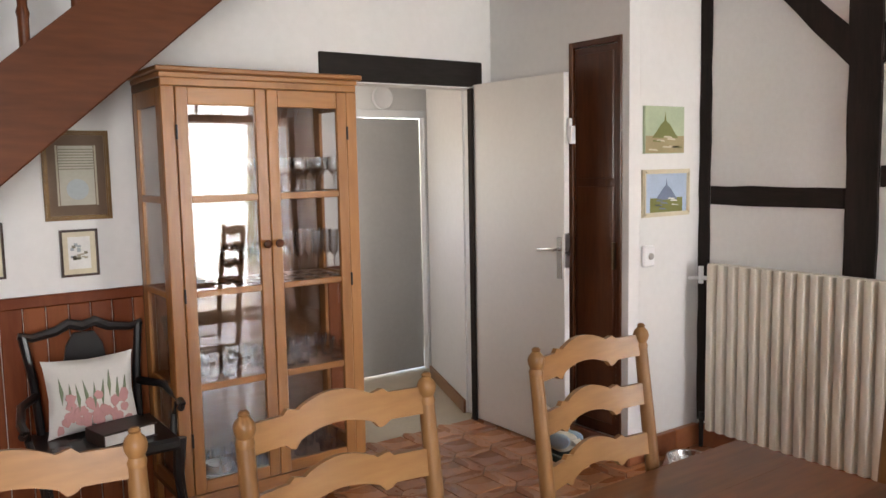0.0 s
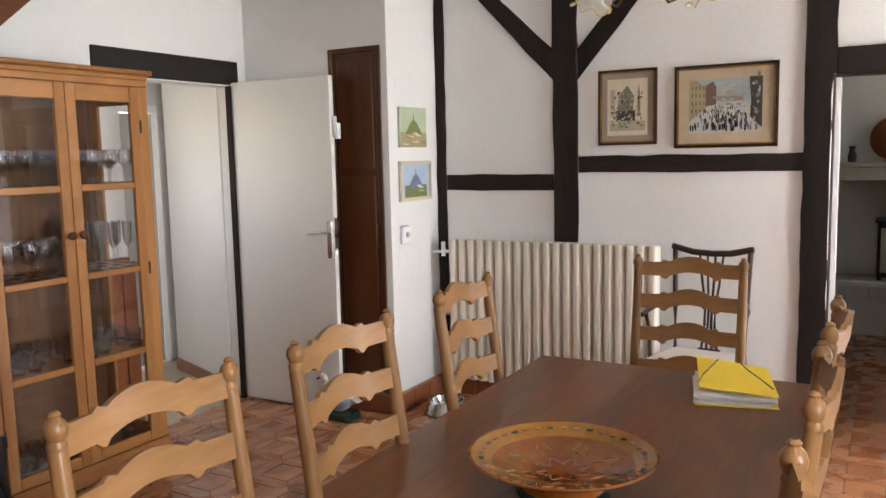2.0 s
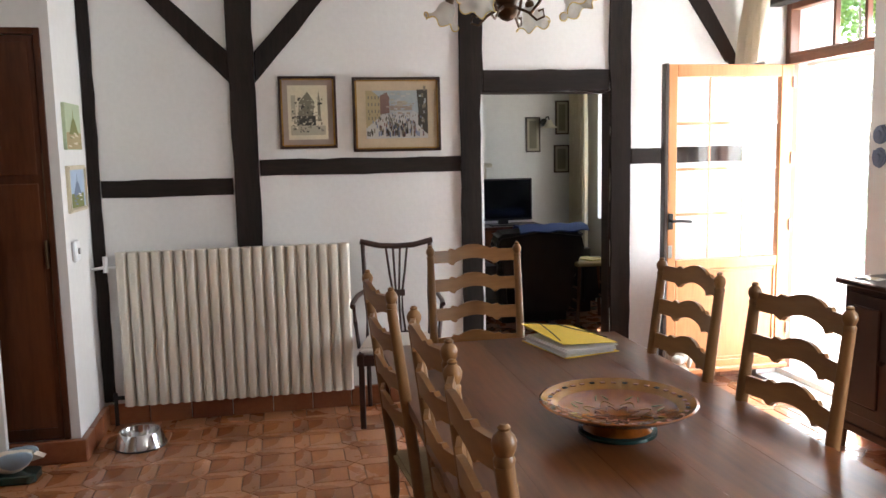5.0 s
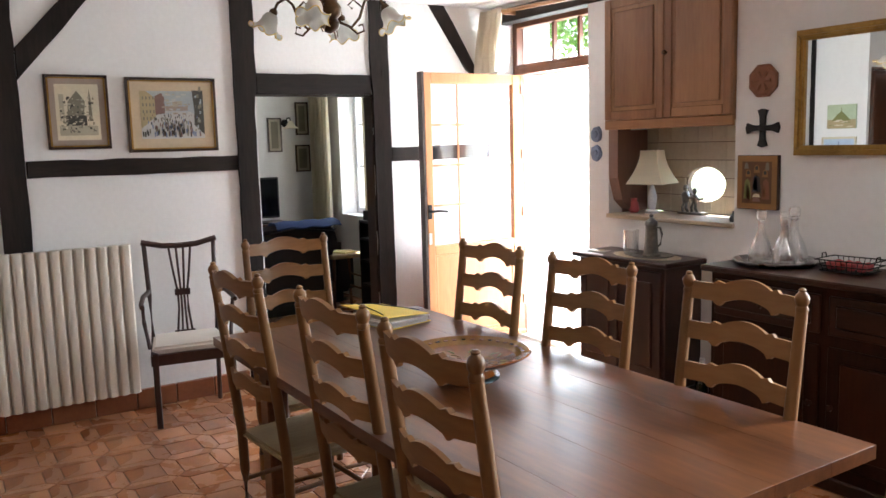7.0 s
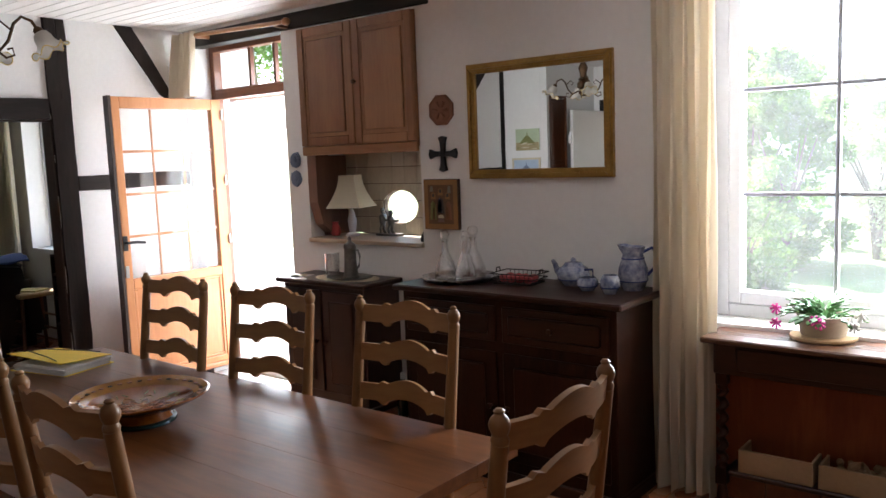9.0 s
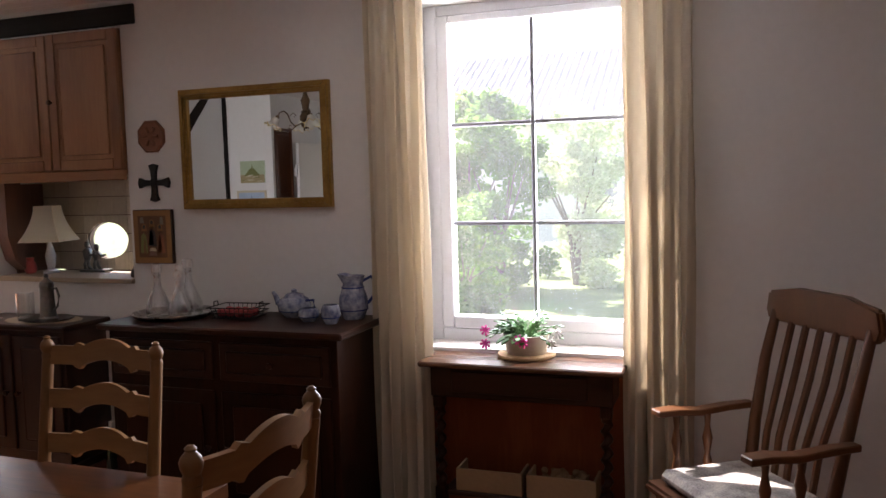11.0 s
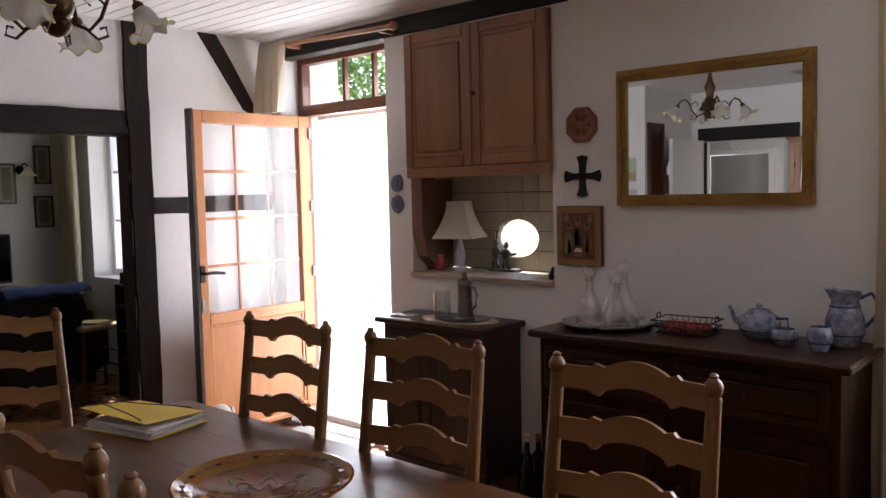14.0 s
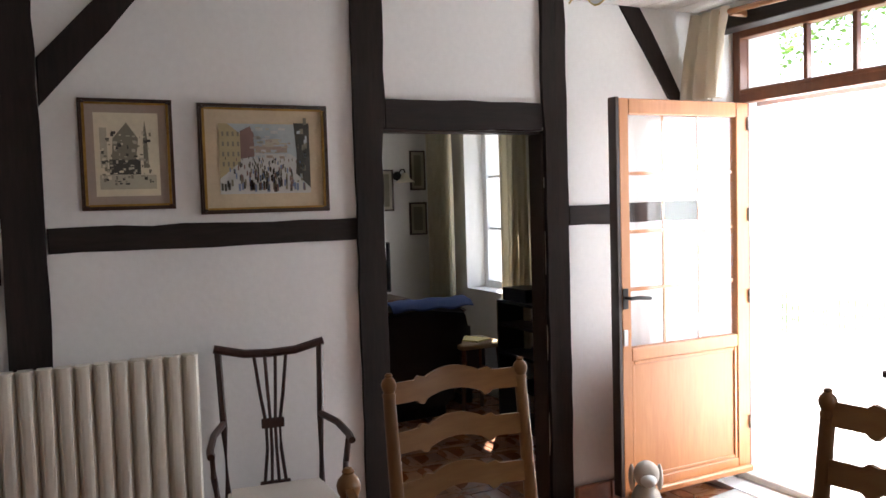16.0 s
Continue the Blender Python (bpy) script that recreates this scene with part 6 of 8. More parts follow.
sw = thing("swan_doorstop", "painted ceramic swan holding the white door open", "ornament", (3.075, 3.07, 0), 88)
bm = bm_new()
prism(bm, [(-0.13, -0.05), (-0.1, -0.07), (0.1, -0.07), (0.13, -0.05), (0.13, 0.05), (0.1, 0.07), (-0.1, 0.07), (-0.13, 0.05)], "z", 0, 0.045)
bmesh.ops.bevel(bm, geom=list(bm.edges), offset=0.006, segments=1, affect="EDGES")
part("base", bm, M["glaze_dark"], sw)
bm = bm_new()
bmesh.ops.create_uvsphere(bm, u_segments=18, v_segments=12, radius=1.0)
for v in bm.verts:
    v.co = Vector((v.co.x * 0.105 - 0.01, v.co.y * 0.06, v.co.z * 0.055 + 0.095 + (0.035 * max(0, -v.co.x) ** 2)))
part("body", bm, M["swan_white"], sw, "", True)
for s in (-1, 1):
    bm = bm_new()
    bmesh.ops.create_uvsphere(bm, u_segments=14, v_segments=8, radius=1.0)
    for v in bm.verts:
        v.co = Vector((v.co.x * 0.085 - 0.04, s * 0.045 + v.co.y * 0.024, v.co.z * 0.042 + 0.11 + 0.02 * max(0, -v.co.x)))
    part("wing", bm, M["swan_blue"], sw, "grey-blue painted wing", True)
bm = bm_new()
tube(bm, [(0.07, 0, 0.1), (0.1, 0, 0.14), (0.095, 0, 0.18), (0.085, 0, 0.21), (0.095, 0, 0.235), (0.115, 0, 0.236)], lambda k: 0.026 - 0.012 * k + 0.008 * max(0, k - 0.75) * 4, 10)
part("neck", bm, M["swan_white"], sw, "", True)
bm = bm_new()
tube(bm, [(0.118, 0, 0.234), (0.14, 0, 0.222), (0.16, 0, 0.214)], lambda k: 0.011 - 0.008 * k, 8)
part("beak", bm, M["black_soft"], sw, "dark beak", True)
bm = bm_new()
prism(bm, [(-0.11, 0.1), (-0.165, 0.115), (-0.12, 0.135)], "y", -0.025, 0.025)
part("tail", bm, M["swan_white"], sw)

ty = thing("plush_toy", "worn beige plush toy doorstop on the floor", "toy", (3.5, -0.63, 0), 150)
ty.scale = (1.35, 1.35, 1.42)
for nm, cx, cy, cz, rx, ry, rz_, key in (("body", 0, 0, 0.075, 0.06, 0.055, 0.075, "plush"), ("head", 0.01, 0, 0.18, 0.042, 0.045, 0.045, "plush"), ("muzzle", 0.045, 0, 0.168, 0.024, 0.028, 0.022, "paper_white"),
                                         ("ear", -0.005, 0.048, 0.165, 0.02, 0.012, 0.045, "plush"), ("ear", -0.005, -0.048, 0.165, 0.02, 0.012, 0.045, "plush"),
                                         ("paw", 0.055, 0.04, 0.025, 0.045, 0.024, 0.025, "plush"), ("paw", 0.055, -0.04, 0.025, 0.045, 0.024, 0.025, "plush")):
    bm = bm_new()
    bmesh.ops.create_uvsphere(bm, u_segments=14, v_segments=10, radius=1.0)
    for v in bm.verts:
        v.co = Vector((cx + v.co.x * rx, cy + v.co.y * ry, cz + v.co.z * rz_))
    part(nm, bm, M[key], ty, "", True)

bm = bm_new()
box(bm, -0.34, 0.34, -0.13, 0.13, 0.0, 0.014, 0.005)
dm = single("door_mat", bm, M["mat_grey"], "grey woven doormat inside the garden door", "mat")
dm.matrix_world = pose(3.27, -1.28, 0.001, 0, 0, 8)

# ---- armchair with pierced splat ----
ac = thing("open_armchair", "mahogany open armchair with pierced splat and pale seat", "chair", (3.55, 1.1, 0), 82)
for s in (-1, 1):
    bm = bm_new()
    tube(bm, [(s * 0.185, -0.21, 0.0), (s * 0.185, -0.17, 0.42), (s * 0.19, -0.18, 0.7), (s * 0.2, -0.2, 1.0)], 0.014, 8)
    part("back_post", bm, M["mahogany"], ac, "", True)
    bm = bm_new()
    box(bm, s * 0.21 - 0.016, s * 0.21 + 0.016, 0.18, 0.212, 0.0, 0.43, 0.004)
    part("front_leg", bm, M["mahogany"], ac)
    bm = bm_new()
    tube(bm, [(s * 0.19, -0.18, 0.72), (s * 0.235, -0.05, 0.71), (s * 0.255, 0.07, 0.69), (s * 0.255, 0.12, 0.68)], 0.014, 8)
    tube(bm, [(s * 0.25, 0.08, 0.68), (s * 0.245, 0.04, 0.58), (s * 0.225, 0.08, 0.43)], 0.012, 8)
    part("arm", bm, M["mahogany"], ac, "", True)
bm = bm_new()
tube(bm, [(-0.215, -0.2, 1.012), (-0.1, -0.195, 0.985), (0, -0.195, 0.98), (0.1, -0.195, 0.985), (0.215, -0.2, 1.012)], 0.017, 8)
part("crest_rail", bm, M["mahogany"], ac, "", True)
for u in (-1.5, -0.5, 0.5, 1.5):
    bm = bm_new()
    tube(bm, [(u * 0.042, -0.195, 0.975), (u * 0.03, -0.19, 0.82), (u * 0.018, -0.185, 0.7), (u * 0.018, -0.175, 0.6), (u * 0.028, -0.17, 0.46)], 0.007, 6)
    part("splat_bar", bm, M["mahogany"], ac, "", True)
part("splat_block", slab(-0.045, 0.045, -0.193, -0.178, 0.68, 0.72, 0.004), M["mahogany"], ac)
part("splat_block", slab(-0.06, 0.06, -0.182, -0.164, 0.44, 0.47, 0.004), M["mahogany"], ac)
bm = bm_new()
prism(bm, [(-0.235, 0.21), (0.235, 0.21), (0.195, -0.18), (-0.195, -0.18)], "z", 0.36, 0.42)
part("seat_rail", bm, M["mahogany"], ac)
bm = bm_new()
prism(bm, [(-0.225, 0.2), (0.225, 0.2), (0.185, -0.165), (-0.185, -0.165)], "z", 0.421, 0.465)
bmesh.ops.bevel(bm, geom=list(bm.edges), offset=0.016, segments=3, affect="EDGES")
part("seat", bm, M["seat_cloth"], ac, "pale upholstered seat", True)

# ---- chandelier ----
CHX, CHY = 1.81, 0.925
cl = thing("chandelier", "bronze scrolled chandelier with frosted tulip shades", "chandelier", (CHX, CHY, 1.985))
bm = bm_new()
lathe(bm, [(0.004, 0.0), (0.02, 0.006), (0.036, 0.02), (0.042, 0.04), (0.032, 0.055), (0.046, 0.07), (0.05, 0.1), (0.034, 0.125), (0.04, 0.135), (0.024, 0.15), (0.03, 0.19), (0.038, 0.22), (0.02, 0.26), (0.012, 0.3), (0.012, 0.49), (0.045, 0.51), (0.05, 0.535)], 16)
part("stem", bm, M["bronze"], cl, "", True)
for k in range(4):
    a = radians((52, 142, 232, 322)[k])
    c, s = math.cos(a), math.sin(a)

    def at(r, z):
        return (r * 1.1 * c, r * 1.1 * s, z - 0.055)
    bm = bm_new()
    tube(bm, [at(0.03, 0.1), at(0.08, 0.075), at(0.11, 0.11), at(0.13, 0.17), at(0.155, 0.195), at(0.185, 0.18), at(0.2, 0.15)], 0.006, 6)
    tube(bm, [at(0.07, 0.08), at(0.1, 0.05), at(0.125, 0.06), at(0.12, 0.085), at(0.105, 0.08)], 0.0045, 6)
    tube(bm, [at(0.12, 0.15), at(0.09, 0.18), at(0.07, 0.16), at(0.085, 0.145)], 0.004, 6)
    ar = part("arm", bm, M["bronze"], cl, "", True)
    bm = bm_new()
    n, seg = 9, 24
    prof = [(0.016, 0.0), (0.03, -0.01), (0.038, -0.03), (0.04, -0.05), (0.046, -0.068), (0.06, -0.082), (0.074, -0.088)]
    rings = []
    for j, (r, z) in enumerate(prof):
        wv = max(0, j - 3) / 3
        rings.append([bm.verts.new(((r + 0.010 * wv * math.sin(6 * 2 * math.pi * i / seg)) * math.cos(2 * math.pi * i / seg), (r + 0.010 * wv * math.sin(6 * 2 * math.pi * i / seg)) * math.sin(2 * math.pi * i / seg), z - 0.012 * wv * math.cos(6 * 2 * math.pi * i / seg))) for i in range(seg)])
    for p, q in zip(rings[:-1], rings[1:]):
        for i in range(seg):
            bm.faces.new((p[i], p[(i + 1) % seg], q[(i + 1) % seg], q[i]))
    m = Matrix.Translation(at(0.204, 0.142)) @ Matrix.Rotation(a, 4, "Z") @ Matrix.Rotation(radians(-28), 4, "Y") @ Matrix.Scale(0.85, 4)
    bmesh.ops.transform(bm, matrix=m, verts=bm.verts)
    sh = part("shade", bm, M["bell"], ar, "frosted tulip shade with amber rim", True)
    bm = bm_new()
    top = [(0.073 + 0.010 * math.sin(6 * 2 * math.pi * i / 48), 2 * math.pi * i / 48, -0.088 - 0.012 * math.cos(6 * 2 * math.pi * i / 48)) for i in range(49)]
    tube(bm, [m @ Vector((r * math.cos(t), r * math.sin(t), z)) for r, t, z in top], 0.0022, 6)
    part("shade_rim", bm, M["bell_rim"], ar, "", True)
    bm = bm_new()
    lathe(bm, [(0.012, 0.02), (0.02, 0.01), (0.02, -0.012), (0.012, -0.018)], 12, m=m)
    part("socket", bm, M["bronze"], ar, "", True)

# ---- on the table ----
pl = thing("footed_dish", "large amber glazed pottery dish on a low foot", "dish", (0.99, 0.862, 0.7725))
bm = bm_new()
lathe(bm, [(0.095, 0.0), (0.1, 0.008), (0.088, 0.02), (0.08, 0.035), (0.09, 0.04)], 36, cap=False)
part("foot", bm, M["glaze"], pl, "", True)
bm = bm_new()
lathe(bm, [(0.092, 0.0), (0.106, 0.002), (0.106, 0.011), (0.094, 0.014)], 36, cap=False)
part("foot_ring", bm, M["glaze_dark"], pl, "dark green worn foot ring", True)
bm = bm_new()
lathe(bm, [(0.002, 0.036), (0.09, 0.04), (0.15, 0.058), (0.205, 0.084), (0.212, 0.09), (0.206, 0.092)], 48, cap=False)
part("underside", bm, M["glaze"], pl, "", True)
bm = bm_new()
lathe(bm, [(0.206, 0.0921), (0.165, 0.074), (0.16, 0.071)], 48, cap=False)
part("rim", bm, M["glaze_rim"], pl, "golden patterned rim", True)
bm = bm_new()
lathe(bm, [(0.16, 0.071), (0.12, 0.056), (0.06, 0.047), (0.002, 0.045)], 48, cap=False)
part("well", bm, M["glaze"], pl, "", True)
for k in range(36):
    a = 2 * math.pi * k / 36
    bm = bm_new()
    z = 0.0836
    prism(bm, [(-0.006, -0.008), (0.006, -0.008), (0.008, 0.004), (0, 0.01), (-0.008, 0.004)], "z", z - 0.0006, z + 0.0012)
    bmesh.ops.transform(bm, matrix=Matrix.Rotation(a, 4, "Z") @ Matrix.Translation((0, 0.186, 0)) , verts=bm.verts)
    part("painted_mark", bm, M["glaze_dark"] if k % 3 == 0 else M["terracotta_plaque"], pl)
for k in range(8):
    a = 2 * math.pi * k / 8
    for r, w, key in ((0.045, 0.014, "terracotta_plaque"), (0.08, 0.02, "glaze_rim"), (0.118, 0.018, "olive")):
        bm = bm_new()
        z = 0.0455 + 0.9 * max(0, r - 0.05) ** 1.7
        tube(bm, [(-w, r - 0.01, z + 0.001), (-w * 0.5, r + 0.014, z + 0.005), (0, r + 0.02, z + 0.006), (w * 0.5, r + 0.014, z + 0.005), (w, r - 0.01, z + 0.001)], 0.0015, 5)
        bmesh.ops.transform(bm, matrix=Matrix.Rotation(a, 4, "Z"), verts=bm.verts)
        part("painted_petal", bm, M[key], pl, "", True)

fd = thing("document_folder", "yellow card folder stuffed with papers, elastic bands", "folder", (1.93, 0.655, 0.7725), 13.5)
rng = random.Random(8)
for i in range(6):
    bm = bm_new()
    box(bm, -0.15, 0.15, -0.11, 0.11, 0.0, 0.0035, 0)
    ob = part("paper", bm, M["paper_white"], fd)
    ob.matrix_local = pose(rng.uniform(-0.008, 0.008), rng.uniform(-0.008, 0.008), 0.003 + i * 0.0042, 0, 0, rng.uniform(-2.5, 2.5))
part("back_cover", slab(-0.16, 0.16, -0.118, 0.118, 0.0, 0.0025), M["folder_yellow"], fd)
bm = bm_new()
n = 10
rows = []
for s in (0, 0.0018):
    rows.append([[bm.verts.new((-0.15 + 0.31 * i / n + (0.03 if y > 0 else 0.0), y, 0.029 + (0.034 if y > 0 else 0.008) * (0.4 + 0.6 * i / n) + s)) for i in range(n + 1)] for y in (-0.118, 0.104)])
for r in rows:
    for i in range(n):
        bm.faces.new((r[0][i], r[0][i + 1], r[1][i + 1], r[1][i]))
for i in range(n):
    for j in (0, 1):
        bm.faces.new((rows[0][j][i], rows[0][j][i + 1], rows[1][j][i + 1], rows[1][j][i]))
for i in (0, n):
    bm.faces.new((rows[0][0][i], rows[0][1][i], rows[1][1][i], rows[1][0][i]))
part("front_cover", bm, M["folder_yellow"], fd, "bright yellow card cover", True)
for y0, y1 in ((-0.118, -0.05), (0.118, 0.06)):
    bm = bm_new()
    tube(bm, [(-0.1, y0 * 0.9, 0.05 + 0.05 * y0), (-0.03, (y0 + y1) / 2, 0.056 + 0.04 * (y0 + y1)), (0.07, y1, 0.058 + 0.09 * y1), (0.155, y1 * 0.6, 0.06 + 0.06 * y1)], 0.0022, 6)
    part("elastic", bm, M["black_soft"], fd, "", True)

# ---- south wall ornaments ----
bm = bm_new()
lathe(bm, [(0.088, 0.0), (0.088, 0.012), (0.078, 0.018), (0.07, 0.014), (0.002, 0.016)], 8, m=Matrix.Translation((1.467, SOUTH + 0.001, 1.816)) @ pose(0, 0, 0, -90, 0, 0) @ pose(0, 0, 0, 0, 0, 22.5), cap=True)
oc = thing("octagonal_plaque", "brown octagonal carved wall plaque", "plaque", (0, 0, 0))
part("plate", bm, M["terracotta_plaque"], oc)
for a in range(0, 360, 60):
    bm = bm_new()
    rod(bm, (1.467 + 0.02 * math.cos(radians(a)), SOUTH + 0.018, 1.816 + 0.02 * math.sin(radians(a))), (1.467 + 0.05 * math.cos(radians(a)), SOUTH + 0.018, 1.816 + 0.05 * math.sin(radians(a))), 0.006, 0.01, 6)
    part("relief", bm, M["terracotta_plaque"], oc)
cr = thing("wall_cross", "dark bronze flared wall cross", "cross", (1.464, SOUTH + 0.001, 1.578))
for a in (0, 90, 180, 270):
    bm = bm_new()
    ln = 0.098
    prism(bm, [(-0.013, 0.012), (-0.016, 0.06), (-0.027, ln - 0.008), (0, ln), (0.027, ln - 0.008), (0.016, 0.06), (0.013, 0.012)], "y", 0.0, 0.016)
    bmesh.ops.transform(bm, matrix=Matrix.Rotation(radians(a), 4, "Y"), verts=bm.verts)
    part("cross_arm", bm, M["iron"], cr)
part("boss", slab(-0.018, 0.018, 0.0, 0.02, -0.018, 0.018, 0.004), M["iron"], cr)
ic = thing("icon_panel", "small gilded icon panel painted with seated shapes", "icon", (1.478, SOUTH + 0.002, 1.3))
part("panel", slab(-0.121, 0.121, 0.0, 0.026, -0.14, 0.14, 0.003), M["frame_dark"], ic)
daub(ic, "gilt_ground", rect(-0.118, 0.118, -0.137, 0.137), "icon_gold", 0.0262, 0.0006)
daub(ic, "painted_field", rect(-0.088, 0.088, -0.108, 0.108), "icon_field", 0.027, 0.0006)
for x, z, w, h, key in ((-0.055, -0.055, 0.045, 0.1, "terracotta_plaque"), (-0.048, -0.06, 0.02, 0.07, "icon_gold"), (0.055, -0.055, 0.045, 0.1, "olive"), (0.05, -0.065, 0.02, 0.07, "terracotta_plaque"),
                        (0.0, -0.025, 0.052, 0.085, "cover"), (0.006, -0.02, 0.03, 0.075, "slate_blue"), (0.0, -0.07, 0.045, 0.018, "paper_cream"), (0.0, -0.092, 0.05, 0.02, "brick_red"),
                        (-0.05, 0.04, 0.034, 0.036, "icon_gold"), (0.05, 0.04, 0.034, 0.036, "icon_gold"), (0.0, 0.062, 0.036, 0.038, "icon_gold"),
                        (-0.062, 0.075, 0.024, 0.04, "ink_mid"), (0.062, 0.08, 0.026, 0.03, "ink_mid")):
    daub(ic, "painted_shape", [(x - w / 2, z - h * 0.3), (x + w / 2, z - h * 0.3), (x + w * 0.35, z + h * 0.6), (x, z + h * 0.75), (x - w * 0.35, z + h * 0.6)], key, 0.0277, 0.0005)
for x, z in ((-0.05, 0.042), (0.05, 0.042), (0.0, 0.066)):
    daub(ic, "painted_shape", [(x - 0.008, z), (x + 0.008, z), (x + 0.009, z + 0.014), (x, z + 0.02), (x - 0.009, z + 0.014)], "ink", 0.0283, 0.0004)
for zc in (1.575, 1.455):
    mk = thing("wall_plaque", "small dark blue carved wall ornament", "ornament", (2.682, SOUTH + 0.001, zc), group="ornaments beside the door")
    bm = bm_new()
    rng = random.Random(int(zc * 100))
    prism(bm, [(0.048 * math.cos(k * math.pi / 8) * rng.uniform(0.85, 1.1), 0.05 * math.sin(k * math.pi / 8) * rng.uniform(0.9, 1.08)) for k in range(16)], "y", 0.0, 0.018)
    bmesh.ops.bevel(bm, geom=[e for e in bm.edges if all(v.co.y > 0.01 for v in e.verts)], offset=0.008, segments=2, affect="EDGES")
    part("plate", bm, M["slate_blue"], mk)
    bm = bm_new()
    lathe(bm, [(0.022, 0.0), (0.02, 0.008), (0.006, 0.014)], 12, m=Matrix.Translation((0, 0.018, 0)) @ pose(0, 0, 0, -90, 0, 0))
    part("boss", bm, M["slate_blue"], mk, "", True)

# ---- in the niche ----
lp = thing("table_lamp", "small table lamp with a flared cream fabric shade", "lamp", (2.375, -1.49, 1.0765))
bm = bm_new()
lathe(bm, [(0.045, 0.0), (0.045, 0.012), (0.02, 0.025), (0.026, 0.06), (0.03, 0.1), (0.018, 0.15), (0.01, 0.17), (0.01, 0.22)], 16)
part("base", bm, M["white_china"], lp, "", True)
bm = bm_new()
rings = []
for j in range(9):
    v = j / 8
    hw = 0.062 + 0.075 * (1 - v) ** 1.8
    z = 0.185 + 0.205 * v
    ring = []
    for k in range(4):
        a = radians(62 + 90 * k)
        ring.append(bm.verts.new((hw * 1.25 * math.cos(a), hw * 1.25 * math.sin(a), z)))
    rings.append(ring)
for p, q in zip(rings, rings[1:]):
    for k in range(4):
        bm.faces.new((p[k], p[(k + 1) % 4], q[(k + 1) % 4], q[k]))
part("shade", bm, M["shade"], lp, "cream panelled shade")
fg = thing("figurine", "dark metal figurine group on the niche sill", "ornament", (2.14, -1.58, 1.0765))
bm = bm_new()
box(bm, -0.1, 0.085, -0.035, 0.035, 0.0, 0.014, 0.003)
for x, h in ((0.05, 0.165), (-0.02, 0.15)):
    for o in (-0.014, 0.014):
        tube(bm, [(x + o * 1.4, 0, 0.014), (x + o, 0.012, 0.04), (x + o * 0.7, 0, 0.075)], 0.009, 8)
    lathe(bm, [(0.018, 0.07), (0.022, 0.085), (0.026, h - 0.045), (0.018, h - 0.032), (0.008, h - 0.028)], 10, (x, 0, 0))
    lathe(bm, [(0.004, h - 0.028), (0.014, h - 0.018), (0.014, h - 0.006), (0.02, h - 0.003), (0.013, h), (0.01, h + 0.01), (0.002, h + 0.012)], 10, (x, 0, 0))
tube(bm, [(0.03, 0.01, 0.12), (0.0, 0.03, 0.1), (-0.04, 0.03, 0.105)], 0.007, 6)
tube(bm, [(-0.04, 0.01, 0.11), (-0.07, 0.02, 0.095), (-0.1, 0.02, 0.1)], 0.008, 6)
part("body", bm, M["pewter"], fg, "", True)
bm = bm_new()
lathe(bm, [(0.022, 0), (0.025, 0.02), (0.012, 0.045), (0.008, 0.06)], 12, (1.68, -1.38, 1.0765))
single("ink_bottle", bm, M["black_soft"], "small black bottle on the niche sill", "bottle", True)
bm = bm_new()
lathe(bm, [(0.025, 0), (0.035, 0.02), (0.028, 0.06), (0.018, 0.075), (0.024, 0.09)], 14, (2.5, -1.46, 1.0765))
single("small_vase", bm, M["red_fruit"], "small red glass vase in the niche", "vase", True)

# ---- bottles on the floor between the two cabinets ----
M["bottle_glass"] = plain("bottle_glass", (0.012, 0.02, 0.012), 0.12)
for x, y, h, key in ((1.7, -1.26, 0.32, "bottle_glass"), (1.69, -1.15, 0.347, "bottle_glass")):
    bo = thing("wine_bottle", "dark green wine bottle standing on the floor", "bottle", (x, y, 0), group="bottles between the cabinets")
    bm = bm_new()
    lathe(bm, [(0.034, 0.0), (0.037, 0.006), (0.037, h * 0.55), (0.03, h * 0.68), (0.014, h * 0.76), (0.013, h * 0.9)], 16)
    part("body", bm, M[key], bo, "", True)
    bm = bm_new()
    lathe(bm, [(0.014, h * 0.9), (0.0155, h * 0.905), (0.015, h), (0.004, h + 0.001)], 14)
    part("capsule", bm, M["red_fruit"] if h < 0.33 else M["paper_white"], bo, "foil capsule", True)

# ---- on the low cabinet ----
bm = bm_new()
prism(bm, [(0.23 * math.cos(2 * math.pi * k / 32) * (1 + 0.02 * (k % 2)), 0.13 * math.sin(2 * math.pi * k / 32) * (1 + 0.02 * (k % 2))) for k in range(32)], "z", 0.0, 0.002)
dl = single("lace_doily", bm, M["paper_cream"], "cream lace doily on the low cabinet", "doily")
dl.matrix_world = pose(2.1, -1.15, 0.8685)
tr = thing("tray", "oval pewter tray on a lace doily", "tray", (2.07, -1.14, 0.871))
bm = bm_new()
lathe(bm, [(0.002, 0.002), (0.12, 0.002), (0.15, 0.012), (0.155, 0.012), (0.155, 0.009), (0.122, 0.0), (0.002, 0.0)], 32, cap=False)
for v in bm.verts:
    v.co.y *= 0.75
part("plate", bm, M["pewter"], tr, "", True)
tk = thing("tankard", "lidded pewter tankard with a curved handle", "tankard", (2.045, -1.13, 0.8735))
bm = bm_new()
lathe(bm, [(0.05, 0.0), (0.052, 0.01), (0.042, 0.02), (0.036, 0.1), (0.034, 0.17), (0.037, 0.18)], 20)
part("body", bm, M["pewter"], tk, "", True)
bm = bm_new()
lathe(bm, [(0.038, 0.18), (0.034, 0.2), (0.014, 0.215), (0.01, 0.225), (0.014, 0.235), (0.004, 0.245)], 20)
part("lid", bm, M["pewter"], tk, "", True)
bm = bm_new()
